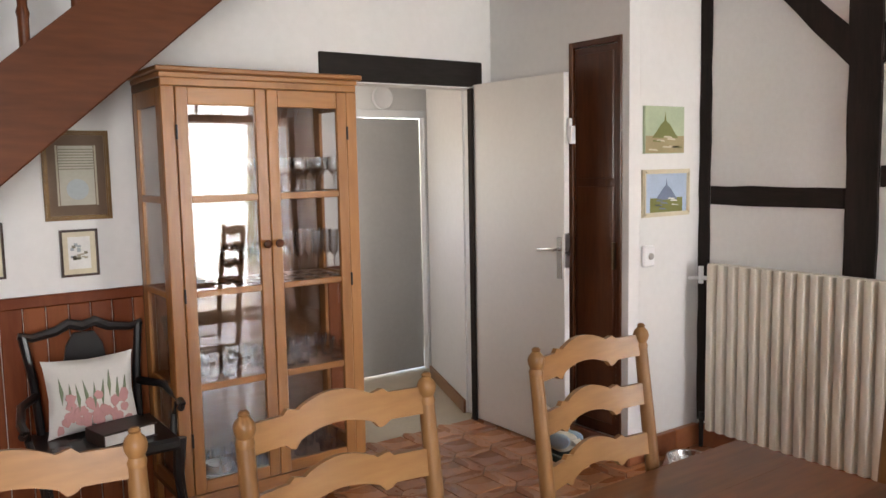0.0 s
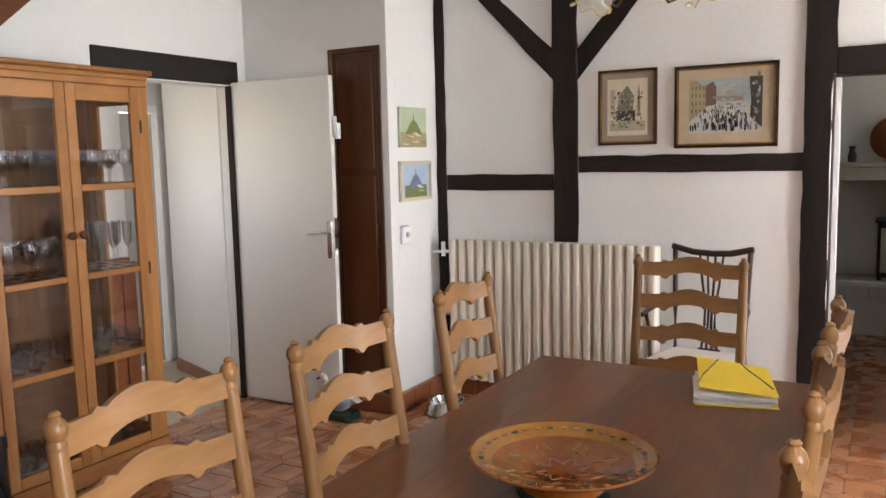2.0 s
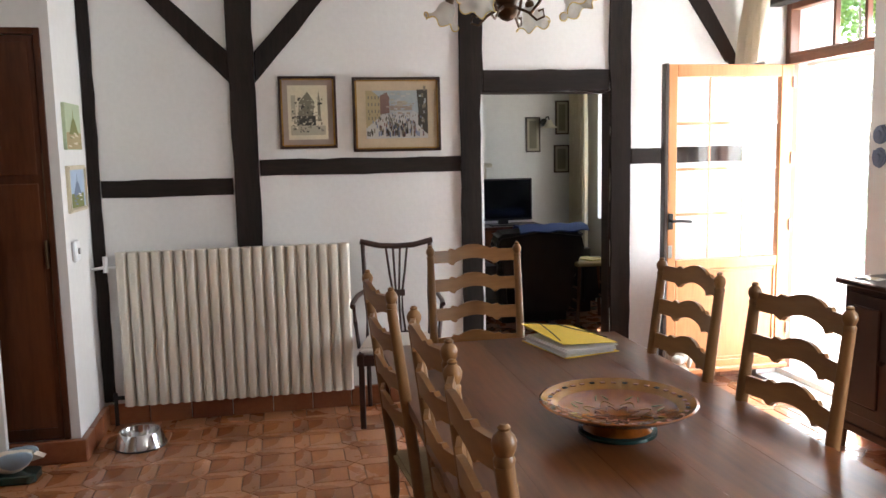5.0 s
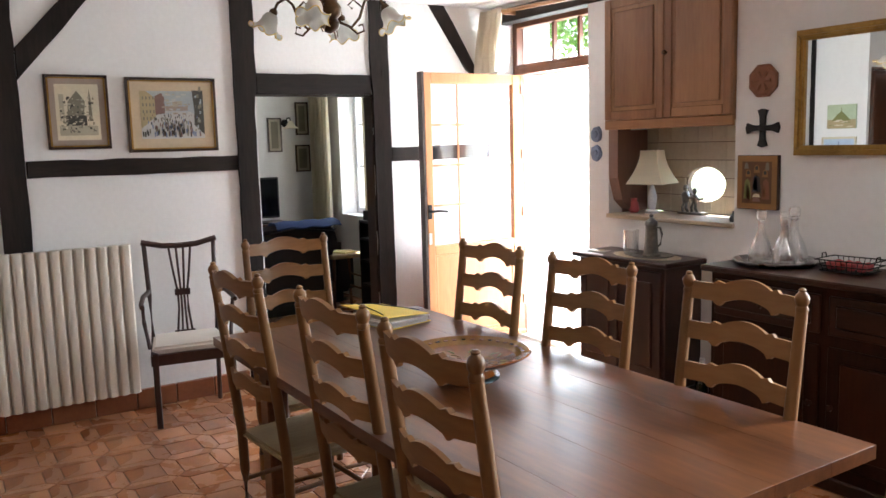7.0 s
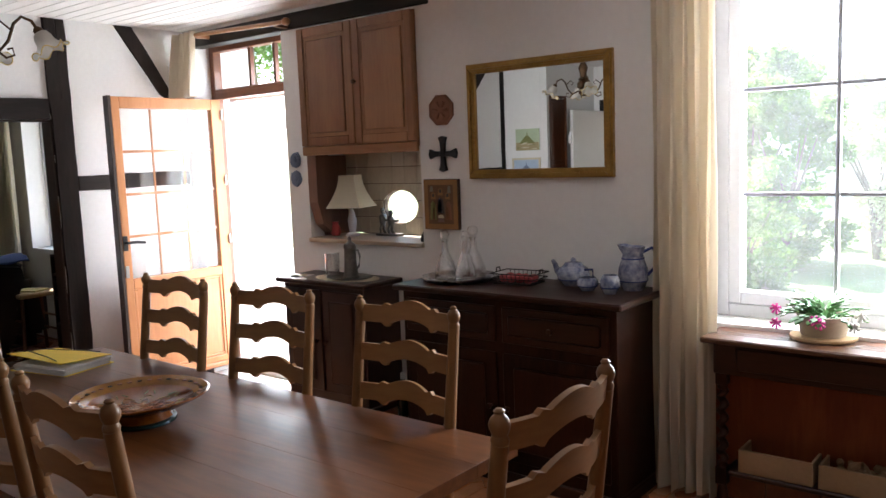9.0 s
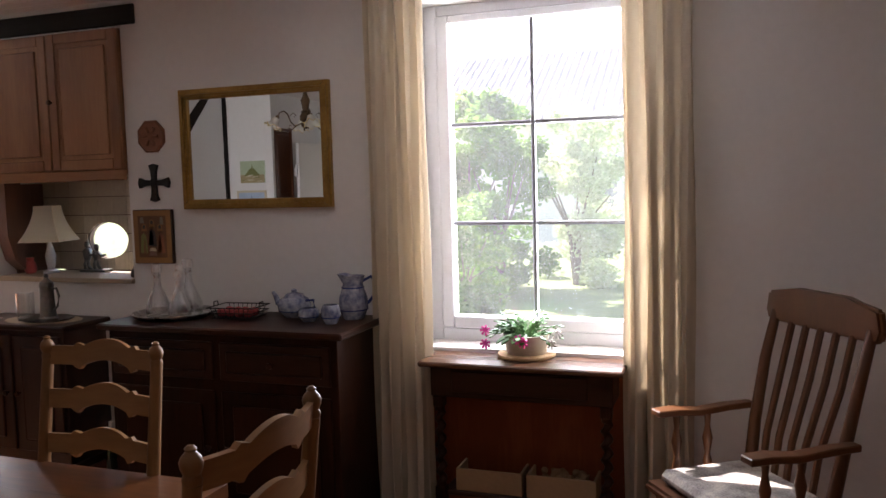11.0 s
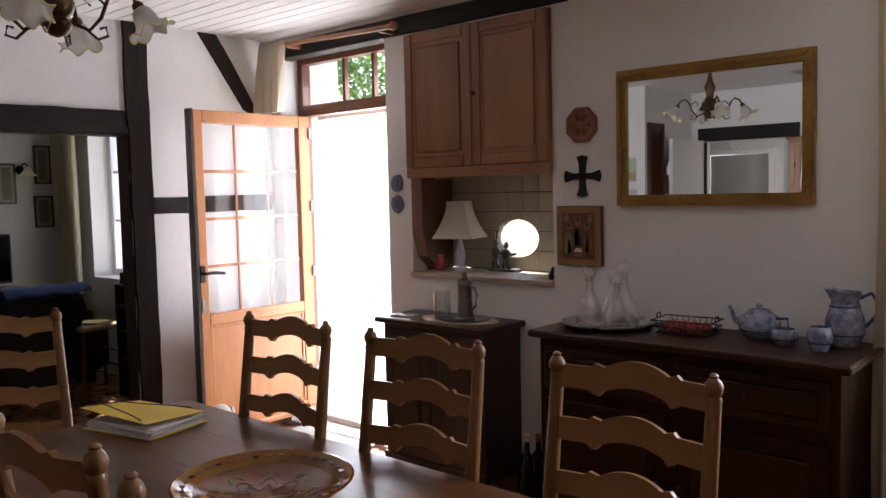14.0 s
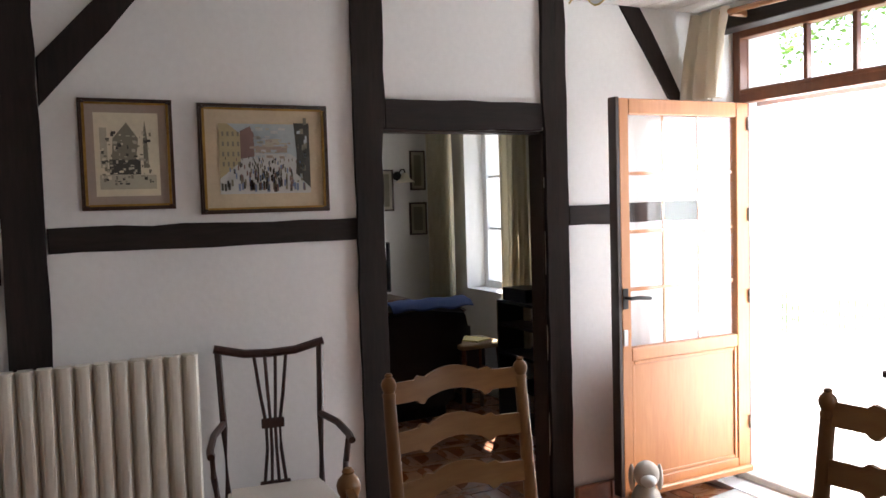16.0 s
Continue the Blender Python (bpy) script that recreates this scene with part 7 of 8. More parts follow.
tube(bm, [(-0.033, 0, 0.165), (-0.065, 0, 0.17), (-0.08, 0, 0.13), (-0.068, 0, 0.075), (-0.038, 0, 0.05)], 0.006, 8)
part("handle", bm, M["pewter"], tk, "", True)
jr = glassware("glass_jar", [(0.042, 0.0), (0.045, 0.01), (0.045, 0.13), (0.048, 0.14), (0.045, 0.14), (0.041, 0.128), (0.041, 0.012), (0.002, 0.01)], "clear glass jar on the pewter tray", "")
jr.matrix_world = pose(2.2, -1.13, 0.874)
pp = thing("letters", "loose letters and a card lying on the cabinet", "papers", (2.44, -1.1, 0.8685), 15)
for i, (w, d, key) in enumerate(((0.12, 0.08, "paper_white"), (0.1, 0.07, "paper_cream"), (0.08, 0.055, "cover"))):
    bm = bm_new()
    box(bm, -w / 2, w / 2, -d / 2, d / 2, 0, 0.002)
    ob = part("sheet", bm, M[key], pp)
    ob.matrix_local = pose(0.02 * i, 0.01 * i, 0.0005 + 0.0024 * i, 0, 0, 17 * i)

# ---- on the sideboard ----
ST = 0.9255
st_ = thing("round_tray", "round silver tray with glass decanters on it", "tray", (1.215, -1.1, ST))
bm = bm_new()
lathe(bm, [(0.002, 0.003), (0.17, 0.003), (0.19, 0.022), (0.198, 0.024), (0.198, 0.02), (0.174, 0.0), (0.002, 0.0)], 40, cap=False)
part("plate", bm, M["steel"], st_, "", True)
prof_d = [(0.055, 0.0), (0.06, 0.01), (0.058, 0.05), (0.04, 0.1), (0.02, 0.14), (0.016, 0.19), (0.022, 0.2), (0.019, 0.2), (0.012, 0.188), (0.016, 0.14), (0.036, 0.1), (0.052, 0.05), (0.05, 0.012), (0.002, 0.01)]
dec = None
for i, (x, y, s) in enumerate(((1.29, -1.08, 1.0), (1.16, -1.15, 1.08), (1.14, -1.05, 0.9), (1.24, -1.19, 0.95))):
    if dec is None:
        dec = thing("decanter", "clear cut-glass decanter with stopper on a tray", "decanter", (x, y, ST + 0.0045), group="decanters on the tray")
        bm = bm_new()
        lathe(bm, prof_d, 16, cap=False)
        part("bottle", bm, M["cut_glass"], dec, "", True)
        bm = bm_new()
        lathe(bm, [(0.012, 0.19), (0.014, 0.205), (0.024, 0.21), (0.026, 0.235), (0.02, 0.25), (0.004, 0.255)], 12)
        part("stopper", bm, M["cut_glass"], dec, "", True)
    else:
        c = copy_thing(dec, pose(x, y, ST + 0.0045, 0, 0, 40 * i))
        c.scale = (s, s, s)
bs = thing("wire_basket", "rectangular dark wire basket with red fruit", "basket", (0.865, -1.13, ST), 4)
bm = bm_new()
for z, k in ((0.006, 0.85), (0.03, 0.95), (0.055, 1.0)):
    tube(bm, [(-0.12 * k, -0.085 * k, z), (0.12 * k, -0.085 * k, z), (0.12 * k, 0.085 * k, z), (-0.12 * k, 0.085 * k, z), (-0.12 * k, -0.085 * k, z)], 0.003, 6)
for i in range(9):
    x = -0.1 + 0.025 * i
    for s in (-1, 1):
        rod(bm, (x * 0.85, s * 0.072, 0.006), (x, s * 0.085, 0.055), 0.0018, seg=5)
for s in (-1, 1):
    tube(bm, [(s * 0.12, -0.02, 0.055), (s * 0.122, -0.015, 0.075), (s * 0.122, 0.015, 0.075), (s * 0.12, 0.02, 0.055)], 0.003, 6)
part("wire", bm, M["iron"], bs)
part("bottom", slab(-0.1, 0.1, -0.07, 0.07, 0.003, 0.005), M["iron"], bs)
rng = random.Random(2)
for i in range(8):
    ft = thing("fruit", "small red fruit in the wire basket", "fruit", (0.865 - 0.075 + 0.05 * (i % 4) + rng.uniform(-0.006, 0.006), -1.155 + 0.055 * (i // 4), ST + 0.006), group="fruit in the basket")
    bm = bm_new()
    lathe(bm, [(0.004, 0.0), (0.017, 0.005), (0.023, 0.02), (0.02, 0.034), (0.008, 0.04), (0.003, 0.037)], 12)
    part("flesh", bm, M["red_fruit"], ft, "", True)


M["painted_china"] = surface("painted_china", (0.02, 0.035, 0.14), (0.45, 0.47, 0.53), 0.18, 0, 24, 60, 0.02, vary=0.0)


def blue_band(th, prof, label=""):
    bm = bm_new()
    lathe(bm, [prof[0], (prof[0][0] + 0.002, prof[0][1] + 0.003), (prof[0][0], prof[0][1] + 0.006)], 22, cap=False)
    part("painted_band", bm, M["blue_china"], th, label, True)


tp = thing("teapot", "blue and white china teapot with lid", "teapot", (0.60, -1.2, ST), -10)
bm = bm_new()
lathe(bm, [(0.045, 0.0), (0.05, 0.006), (0.075, 0.03), (0.08, 0.055), (0.068, 0.085), (0.05, 0.095)], 22)
part("body", bm, M["painted_china"], tp, "", True)
blue_band(tp, [(0.0755, 0.03), (0.081, 0.045), (0.081, 0.058), (0.0755, 0.07)])
bm = bm_new()
lathe(bm, [(0.05, 0.0955), (0.04, 0.11), (0.012, 0.116), (0.014, 0.128), (0.004, 0.134)], 18)
part("lid", bm, M["painted_china"], tp, "", True)
bm = bm_new()
tube(bm, [(0.07, 0, 0.045), (0.1, 0, 0.06), (0.115, 0, 0.095), (0.13, 0, 0.112)], lambda k: 0.018 - 0.009 * k, 8)
part("spout", bm, M["painted_china"], tp, "", True)
bm = bm_new()
tube(bm, [(-0.07, 0, 0.08), (-0.115, 0, 0.085), (-0.12, 0, 0.05), (-0.075, 0, 0.03)], 0.006, 8)
part("handle", bm, M["blue_china"], tp, "", True)
for x, y, r, h, nm, lb in ((0.47, -1.1, 0.05, 0.06, "sugar_bowl", "small blue and white china bowl"), (0.335, -1.06, 0.045, 0.085, "china_pot", "small blue and white china jar")):
    b = thing(nm, lb, "china", (x, y, ST))
    bm = bm_new()
    lathe(bm, [(r * 0.6, 0.0), (r * 0.65, 0.005), (r, h * 0.45), (r * 0.95, h * 0.8), (r * 0.75, h), (r * 0.7, h), (r * 0.88, h * 0.78), (0.002, 0.01)], 20, cap=False)
    part("body", bm, M["painted_china"], b, "", True)
    blue_band(b, [(r * 0.93, h * 0.32), (r * 1.015, h * 0.45), (r * 0.99, h * 0.65), (r * 0.96, h * 0.74)])
jg = thing("water_jug", "tall blue and white china jug with handle", "jug", (0.29, -1.2, ST), 20)
bm = bm_new()
lathe(bm, [(0.045, 0.0), (0.05, 0.008), (0.068, 0.05), (0.066, 0.1), (0.05, 0.145), (0.046, 0.165), (0.056, 0.2), (0.052, 0.2), (0.042, 0.165), (0.06, 0.1), (0.06, 0.05), (0.002, 0.012)], 22, cap=False)
for v in bm.verts:
    if v.co.z > 0.17 and v.co.x > 0.02:
        v.co.x += 0.5 * (v.co.z - 0.17)
        v.co.z += 0.3 * (v.co.z - 0.17)
part("body", bm, M["painted_china"], jg, "", True)
blue_band(jg, [(0.0665, 0.042), (0.0695, 0.052), (0.069, 0.075), (0.0675, 0.095)])
blue_band(jg, [(0.0515, 0.144), (0.048, 0.155), (0.0475, 0.165), (0.051, 0.178)])
bm = bm_new()
tube(bm, [(-0.045, 0, 0.175), (-0.085, 0, 0.195), (-0.105, 0, 0.165), (-0.1, 0, 0.11), (-0.065, 0, 0.07)], 0.007, 8)
part("handle", bm, M["blue_china"], jg, "", True)

# ---- under and on the side table ----
pt = thing("potted_plant", "flowering cactus with pink blooms in a pot", "plant", (-0.5, -1.3, 0.7695))
bm = bm_new()
lathe(bm, [(0.125, 0.0), (0.13, 0.006), (0.128, 0.014), (0.002, 0.014)], 24, cap=False)
part("cork_mat", bm, M["cork"], pt, "", True)
bm = bm_new()
lathe(bm, [(0.085, 0.015), (0.088, 0.02), (0.1, 0.09), (0.104, 0.1), (0.097, 0.1), (0.09, 0.085), (0.002, 0.082)], 28, cap=False)
part("pot", bm, M["planter"], pt, "", True)
rng = random.Random(21)
bm = bm_new()
for i in range(64):
    a, e = rng.uniform(0, 6.28), rng.uniform(0.35, 1.2)
    p = Vector((0.05 * math.cos(a) * rng.random(), 0.05 * math.sin(a) * rng.random(), 0.085))
    d = Vector((math.cos(a) * math.cos(e), math.sin(a) * math.cos(e), math.sin(e)))
    for s in range(4):
        side = d.cross(Vector((0, 0, 1))).normalized()
        ln, hw = rng.uniform(0.028, 0.042), rng.uniform(0.009, 0.015)
        q = p + d * ln
        nrm = side.cross(d) * 0.0025
        a4 = [p, p + d * ln * 0.5 + side * hw, q, p + d * ln * 0.5 - side * hw]
        up = [bm.verts.new(v + nrm) for v in a4]
        dn = [bm.verts.new(v - nrm) for v in a4]
        bm.faces.new(up)
        bm.faces.new(dn[::-1])
        for k in range(4):
            bm.faces.new((up[k], dn[k], dn[(k + 1) % 4], up[(k + 1) % 4]))
        p = q
        d = (d + Vector((0, 0, -0.32))).normalized()
part("leaves", bm, M["green_leaf"], pt)
for x, y, z, key in ((0.0, 0.125, 0.1, "magenta"), (0.175, 0.04, 0.12, "magenta"), (0.16, 0.09, 0.07, "magenta"), (-0.15, 0.06, 0.12, "paper_white"), (-0.13, 0.08, 0.08, "paper_white"), (-0.02, 0.135, 0.09, "magenta")):
    bm = bm_new()
    for k in range(7):
        a = 2 * math.pi * k / 7
        rod(bm, (x, y, z), (x + 0.022 * math.cos(a), y + 0.012, z + 0.022 * math.sin(a) - 0.006), 0.003, 0.006, 5)
    part("blossom", bm, M[key], pt)
for i, x in enumerate((-0.35, -0.67)):
    cr_ = thing("wooden_tray_box", "open low wooden box on the side table shelf", "box", (x, -1.29, 0.1755), group="boxes under the side table")
    for x0, x1, y0, y1 in ((-0.15, 0.15, -0.12, -0.108), (-0.15, 0.15, 0.108, 0.12), (-0.15, -0.138, -0.107, 0.107), (0.138, 0.15, -0.107, 0.107)):
        part("side", slab(x0, x1, y0, y1, 0.0, 0.1, 0.002), M["cardboard"], cr_)
    part("bottom", slab(-0.137, 0.137, -0.107, 0.107, 0.0, 0.008), M["cardboard"], cr_)
rng = random.Random(31)
bm = bm_new()
for i in range(34):
    cx, cy, cz = -0.67 + rng.uniform(-0.11, 0.11), -1.29 + rng.uniform(-0.08, 0.08), 0.215 + rng.uniform(0, 0.055)
    r = rng.uniform(0.014, 0.024)
    lathe(bm, [(0.003, -r * 1.3), (r * 0.9, -r * 0.6), (r, 0), (r * 0.7, r * 0.7), (0.003, r * 1.3)], 7, m=pose(cx, cy, cz, rng.uniform(0, 180), rng.uniform(0, 180), 0))
tagged(single("pine_cones", bm, M["cone_brown"], "heap of brown pine cones in the wooden box", "pine cones"), kind="stuff")
part("apron_panel", slab(-0.985, 0.02, SOUTH + 0.001, SOUTH + 0.012, 0.12, 0.758), M["wainscot"], wd, "reddish wooden panel below the sill")

# ---- rocking chair ----
rk = thing("rocking_chair", "honey-brown wooden rocking chair with turned arm supports", "rocking chair", (-1.39, -0.77, 0), -55)
for s in (-1, 1):
    bm = bm_new()
    tube(bm, [(s * 0.23, -0.45, 0.14), (s * 0.23, -0.3, 0.06), (s * 0.23, -0.05, 0.022), (s * 0.23, 0.2, 0.03), (s * 0.23, 0.42, 0.085)], 0.02, 8)
    part("rocker", bm, M["rockwood"], rk, "", True)
    for y, zt in ((-0.2, 0.4), (0.19, 0.4)):
        bm = bm_new()
        lathe(bm, [(0.014, 0.03), (0.02, 0.1), (0.026, 0.2), (0.018, 0.3), (0.016, zt)], 10, (s * 0.22, y, 0))
        part("leg", bm, M["rockwood"], rk, "", True)
    bm = bm_new()
    tube(bm, [(s * 0.21, -0.18, 0.42), (s * 0.225, -0.215, 0.62), (s * 0.235, -0.265, 0.85), (s * 0.235, -0.315, 1.03)], lambda k: 0.024 - 0.006 * k, 10)
    part("back_post", bm, M["rockwood"], rk, "", True)
    bm = bm_new()
    pts = [(-0.23, 0.668), (-0.12, 0.668), (0.0, 0.66), (0.1, 0.672), (0.18, 0.67)]
    vs = []
    for i, (y, z) in enumerate(pts):
        w = (0.022, 0.026, 0.028, 0.036, 0.03)[i]
        vs.append([bm.verts.new((s * 0.27 + dx, y, z + dz)) for dx, dz in ((-w, -0.012), (w, -0.012), (w, 0.012), (-w, 0.012))])
    for a, b in zip(vs, vs[1:]):
        for k in range(4):
            bm.faces.new((a[k], a[(k + 1) % 4], b[(k + 1) % 4], b[k]))
    bm.faces.new(vs[0][::-1])
    bm.faces.new(vs[-1])
    bmesh.ops.bevel(bm, geom=list(bm.edges), offset=0.004, segments=1, affect="EDGES")
    part("arm", bm, M["rockwood"], rk)
    for y in (0.1, -0.03):
        bm = bm_new()
        lathe(bm, [(0.01, 0.42), (0.018, 0.47), (0.01, 0.5), (0.02, 0.56), (0.01, 0.61), (0.014, 0.655)], 10, (s * 0.255, y, 0))
        part("arm_support", bm, M["rockwood"], rk, "", True)
bm = bm_new()
prism(bm, [(-0.25, 0.24), (0.25, 0.24), (0.235, -0.21), (-0.235, -0.21)], "z", 0.395, 0.432)
bmesh.ops.bevel(bm, geom=list(bm.edges), offset=0.012, segments=2, affect="EDGES")
part("seat", bm, M["rockwood"], rk)
bm = bm_new()
prism(bm, [(-0.27, 0.99), (0.27, 0.99), (0.285, 1.03), (0.27, 1.1), (0.12, 1.125), (-0.12, 1.125), (-0.27, 1.1), (-0.285, 1.03)], "y", -0.335, -0.3)
bmesh.ops.bevel(bm, geom=list(bm.edges), offset=0.01, segments=2, affect="EDGES")
part("crest_rail", bm, M["rockwood"], rk)
for i in range(5):
    x = -0.15 + 0.075 * i
    bm = bm_new()
    tube(bm, [(x * 0.85, -0.17, 0.42), (x * 0.9, -0.2, 0.6), (x, -0.27, 0.82), (x, -0.317, 1.0)], 0.013, 8)
    part("spindle", bm, M["rockwood"], rk, "", True)
for s, z in ((1, 0.18), (-1, 0.18)):
    bm = bm_new()
    rod(bm, (-0.22, s * 0.19, z), (0.22, s * 0.19, z), 0.012)
    part("stretcher", bm, M["rockwood"], rk, "", True)
sc = thing("seat_cushion", "floral seat cushion on the rocking chair", "cushion", (-1.39, -0.77, 0.4325), -55)
bm = bm_new()
box(bm, -0.21, 0.21, -0.17, 0.2, 0.0, 0.05, 0.018)
part("pad", bm, M["floral"], sc)

# ---- living room ----
fp = thing("fireplace", "pale stone fireplace with mantelpiece", "fireplace", (7.04, 0.6, 0))
part("mantel_shelf", slab(-0.36, 0.0, -0.9, 1.0, 1.36, 1.4, 0.008), M["stone_cream"], fp)
part("frieze", slab(-0.32, 0.0, -0.85, 0.95, 1.25, 1.3595, 0.006), M["stone_cream"], fp)
for y0, y1 in ((-0.8, -0.66), (0.76, 0.9)):
    part("pier", slab(-0.28, 0.0, y0, y1, 0.0, 1.2495, 0.006), M["stone_cream"], fp)
    bm = bm_new()
    prism(bm, [(-0.28, 1.0), (-0.31, 1.15), (-0.31, 1.2495), (-0.28, 1.2495)], "y", y0, y1)
    part("corbel", bm, M["stone_cream"], fp)
part("hearth", slab(-0.42, 0.0, -0.65, 0.75, 0.0, 0.44, 0.006), M["stone_cream"], fp)
for i in range(12):
    part("hearth_rib", slab(-0.432, -0.42, -0.6 + 0.11 * i, -0.53 + 0.11 * i, 0.3, 0.4, 0.004), M["stone_cream"], fp)
sv = thing("wood_stove", "black iron stove with a patterned glass front", "stove", (6.86, 0.84, 0.4405))
part("body", slab(-0.17, 0.16, -0.62, -0.39, 0.03, 0.47, 0.01), M["iron"], sv)
part("top_plate", slab(-0.19, 0.18, -0.64, -0.37, 0.4705, 0.49, 0.006), M["iron"], sv)
part("door_glass", slab(-0.178, -0.171, -0.595, -0.415, 0.07, 0.43), M["ink_pale"], sv, "mottled grey stove window")
bm = bm_new()
rod(bm, (0.03, -0.5, 0.49), (0.03, -0.5, 0.81), 0.055, seg=16)
part("flue_pipe", bm, M["iron"], sv, "", True)
for y in (-0.6, -0.41):
    part("foot", slab(-0.15, 0.14, y - 0.015, y + 0.015, 0.0, 0.03), M["iron"], sv)
sv.matrix_world = pose(6.86, 0.74, 0.4405)
bm = bm_new()
lathe(bm, [(0.002, 0.03), (0.09, 0.03), (0.12, 0.02), (0.18, 0.0), (0.184, 0.004), (0.12, 0.028), (0.09, 0.04), (0.002, 0.04)], 36, m=Matrix.Translation((6.97, 0.255, 1.585)) @ pose(0, 0, 0, 0, -80, 0), cap=False)
single("copper_dish", bm, M["copper"], "large round copper dish leaning on the mantelpiece", "dish", True)
vs_ = thing("flower_vase", "glass vase of dried flowers on the mantelpiece", "vase", (6.85, 0.0, 1.4005))
bm = bm_new()
lathe(bm, [(0.03, 0), (0.04, 0.03), (0.03, 0.1), (0.036, 0.13)], 14)
part("vase", bm, M["white_china"], vs_, "", True)
rng = random.Random(14)
for i in range(16):
    bm = bm_new()
    d = Vector((rng.uniform(-0.08, 0.08), rng.uniform(-0.1, 0.1), rng.uniform(0.16, 0.24)))
    tube(bm, [(0, 0, 0.1), tuple(d * 0.8), tuple(d)], 0.002, 4)
    lathe(bm, [(0.004, -0.01), (0.02, 0.0), (0.012, 0.016), (0.003, 0.02)], 7, tuple(d))
    part("flower", bm, M["pink"] if i % 2 else M["ink_pale"], vs_)
bm = bm_new()
lathe(bm, [(0.035, 0), (0.03, 0.012), (0.01, 0.03), (0.014, 0.08), (0.009, 0.12), (0.02, 0.13), (0.014, 0.17)], 12, (6.82, -0.16, 1.4005))
single("candlestick", bm, M["bronze"], "small bronze candlestick on the mantelpiece", "candlestick", True)
bm = bm_new()
lathe(bm, [(0.03, 0), (0.035, 0.05), (0.02, 0.1), (0.03, 0.13)], 12, (6.84, 0.56, 1.4005))
single("black_jug", bm, M["black_soft"], "small black jug on the mantelpiece", "jug", True)
tvs = thing("tv_stand", "low reddish-brown wooden television stand", "stand", (6.72, -0.42, 0))
part("body", slab(-0.2, 0.2, -0.36, 0.34, 0.0, 0.76, 0.005), M["closet"], tvs)
part("top", slab(-0.22, 0.22, -0.38, 0.36, 0.7605, 0.79, 0.005), M["closet"], tvs)
tv = thing("television", "black flat-screen television on a stand", "television", (6.66, -0.4, 0.7905), 0)
part("casing", slab(-0.02, 0.025, -0.29, 0.29, 0.05, 0.46, 0.006), M["black_soft"], tv)
part("screen", slab(-0.0235, -0.0205, -0.275, 0.275, 0.07, 0.445), M["screen"], tv)
part("foot", slab(-0.08, 0.08, -0.14, 0.14, 0.0, 0.012, 0.004), M["black_soft"], tv)
part("neck", slab(0.0, 0.02, -0.05, 0.05, 0.012, 0.0495), M["black_soft"], tv)
rc = thing("recliner", "bulky black leather recliner seen from behind", "armchair", (6.0, -0.44, 0))


def puff(x0, x1, y0, y1, z0, z1, r=0.06):
    bm = bm_new()
    box(bm, x0, x1, y0, y1, z0, z1)
    bmesh.ops.bevel(bm, geom=list(bm.edges), offset=r, segments=4, affect="EDGES")
    return bm


bm = bm_new()
prism(bm, [(-0.31, 0.14), (0.31, 0.14), (0.34, 0.42), (0.31, 0.62), (0.36, 0.74), (0.41, 0.81), (0.37, 0.86), (0.0, 0.875), (-0.37, 0.86), (-0.41, 0.81), (-0.36, 0.74), (-0.31, 0.62), (-0.34, 0.42)], "x", -0.3, -0.06)
bmesh.ops.bevel(bm, geom=list(bm.edges), offset=0.035, segments=3, affect="EDGES")
bk_ = part("backrest", bm, M["leather"], rc, "", True)
bk_.matrix_local = pose(0, 0, 0, 0, -8, 0)
part("seat", puff(-0.2, 0.42, -0.28, 0.28, 0.1, 0.48, 0.07), M["leather"], rc, "", True)
for s in (-1, 1):
    part("armrest", puff(-0.26, 0.42, s * 0.5 - 0.17, s * 0.5 + 0.17, 0.05, 0.63, 0.12), M["leather"], rc, "", True)
part("base", slab(-0.2, 0.3, -0.3, 0.3, 0.0, 0.1, 0.01), M["black_soft"], rc)
bm = bm_new()
n = 16
g = [[bm.verts.new((-0.26 + 0.26 * j / 6, -0.3 + 0.62 * i / n, 0.955 - 0.05 * abs(j / 3 - 1) ** 2 + 0.008 * math.sin(i * 1.1 + 2 * j) + s)) for i in range(n + 1)] for s in (0, 0.012) for j in range(7)]
for s in (0, 7):
    for j in range(6):
        for i in range(n):
            bm.faces.new((g[s + j][i], g[s + j][i + 1], g[s + j + 1][i + 1], g[s + j + 1][i]))
for j in range(6):
    for i in (0, n):
        bm.faces.new((g[j][i], g[j + 1][i], g[7 + j + 1][i], g[7 + j][i]))
for j in (0, 6):
    for i in range(n):
        bm.faces.new((g[j][i], g[j][i + 1], g[7 + j][i + 1], g[7 + j][i]))
jk = single("draped_jacket", bm, M["denim"], "blue jacket draped over the recliner back", "jacket", True)
jk.matrix_world = pose(5.84, -0.57, -0.085)
sl = thing("wooden_stool", "small wooden stool with a pale rush top", "stool", (5.72, -0.92, 0))
part("seat", slab(-0.17, 0.17, -0.17, 0.17, 0.51, 0.55, 0.01), M["rush"], sl)
for sx in (-1, 1):
    for sy in (-1, 1):
        bm = bm_new()
        rod(bm, (sx * 0.17, sy * 0.17, 0.0), (sx * 0.14, sy * 0.14, 0.51), 0.016, seg=8)
        part("leg", bm, M["rockwood"], sl, "", True)
for z in (0.2, 0.32):
    for s in (-1, 1):
        bm = bm_new()
        rod(bm, (-0.155, s * 0.155, z), (0.155, s * 0.155, z), 0.01)
        part("stretcher", bm, M["rockwood"], sl, "", True)
bm = bm_new()
box(bm, -0.11, 0.11, -0.08, 0.08, 0.0, 0.012, 0.002)
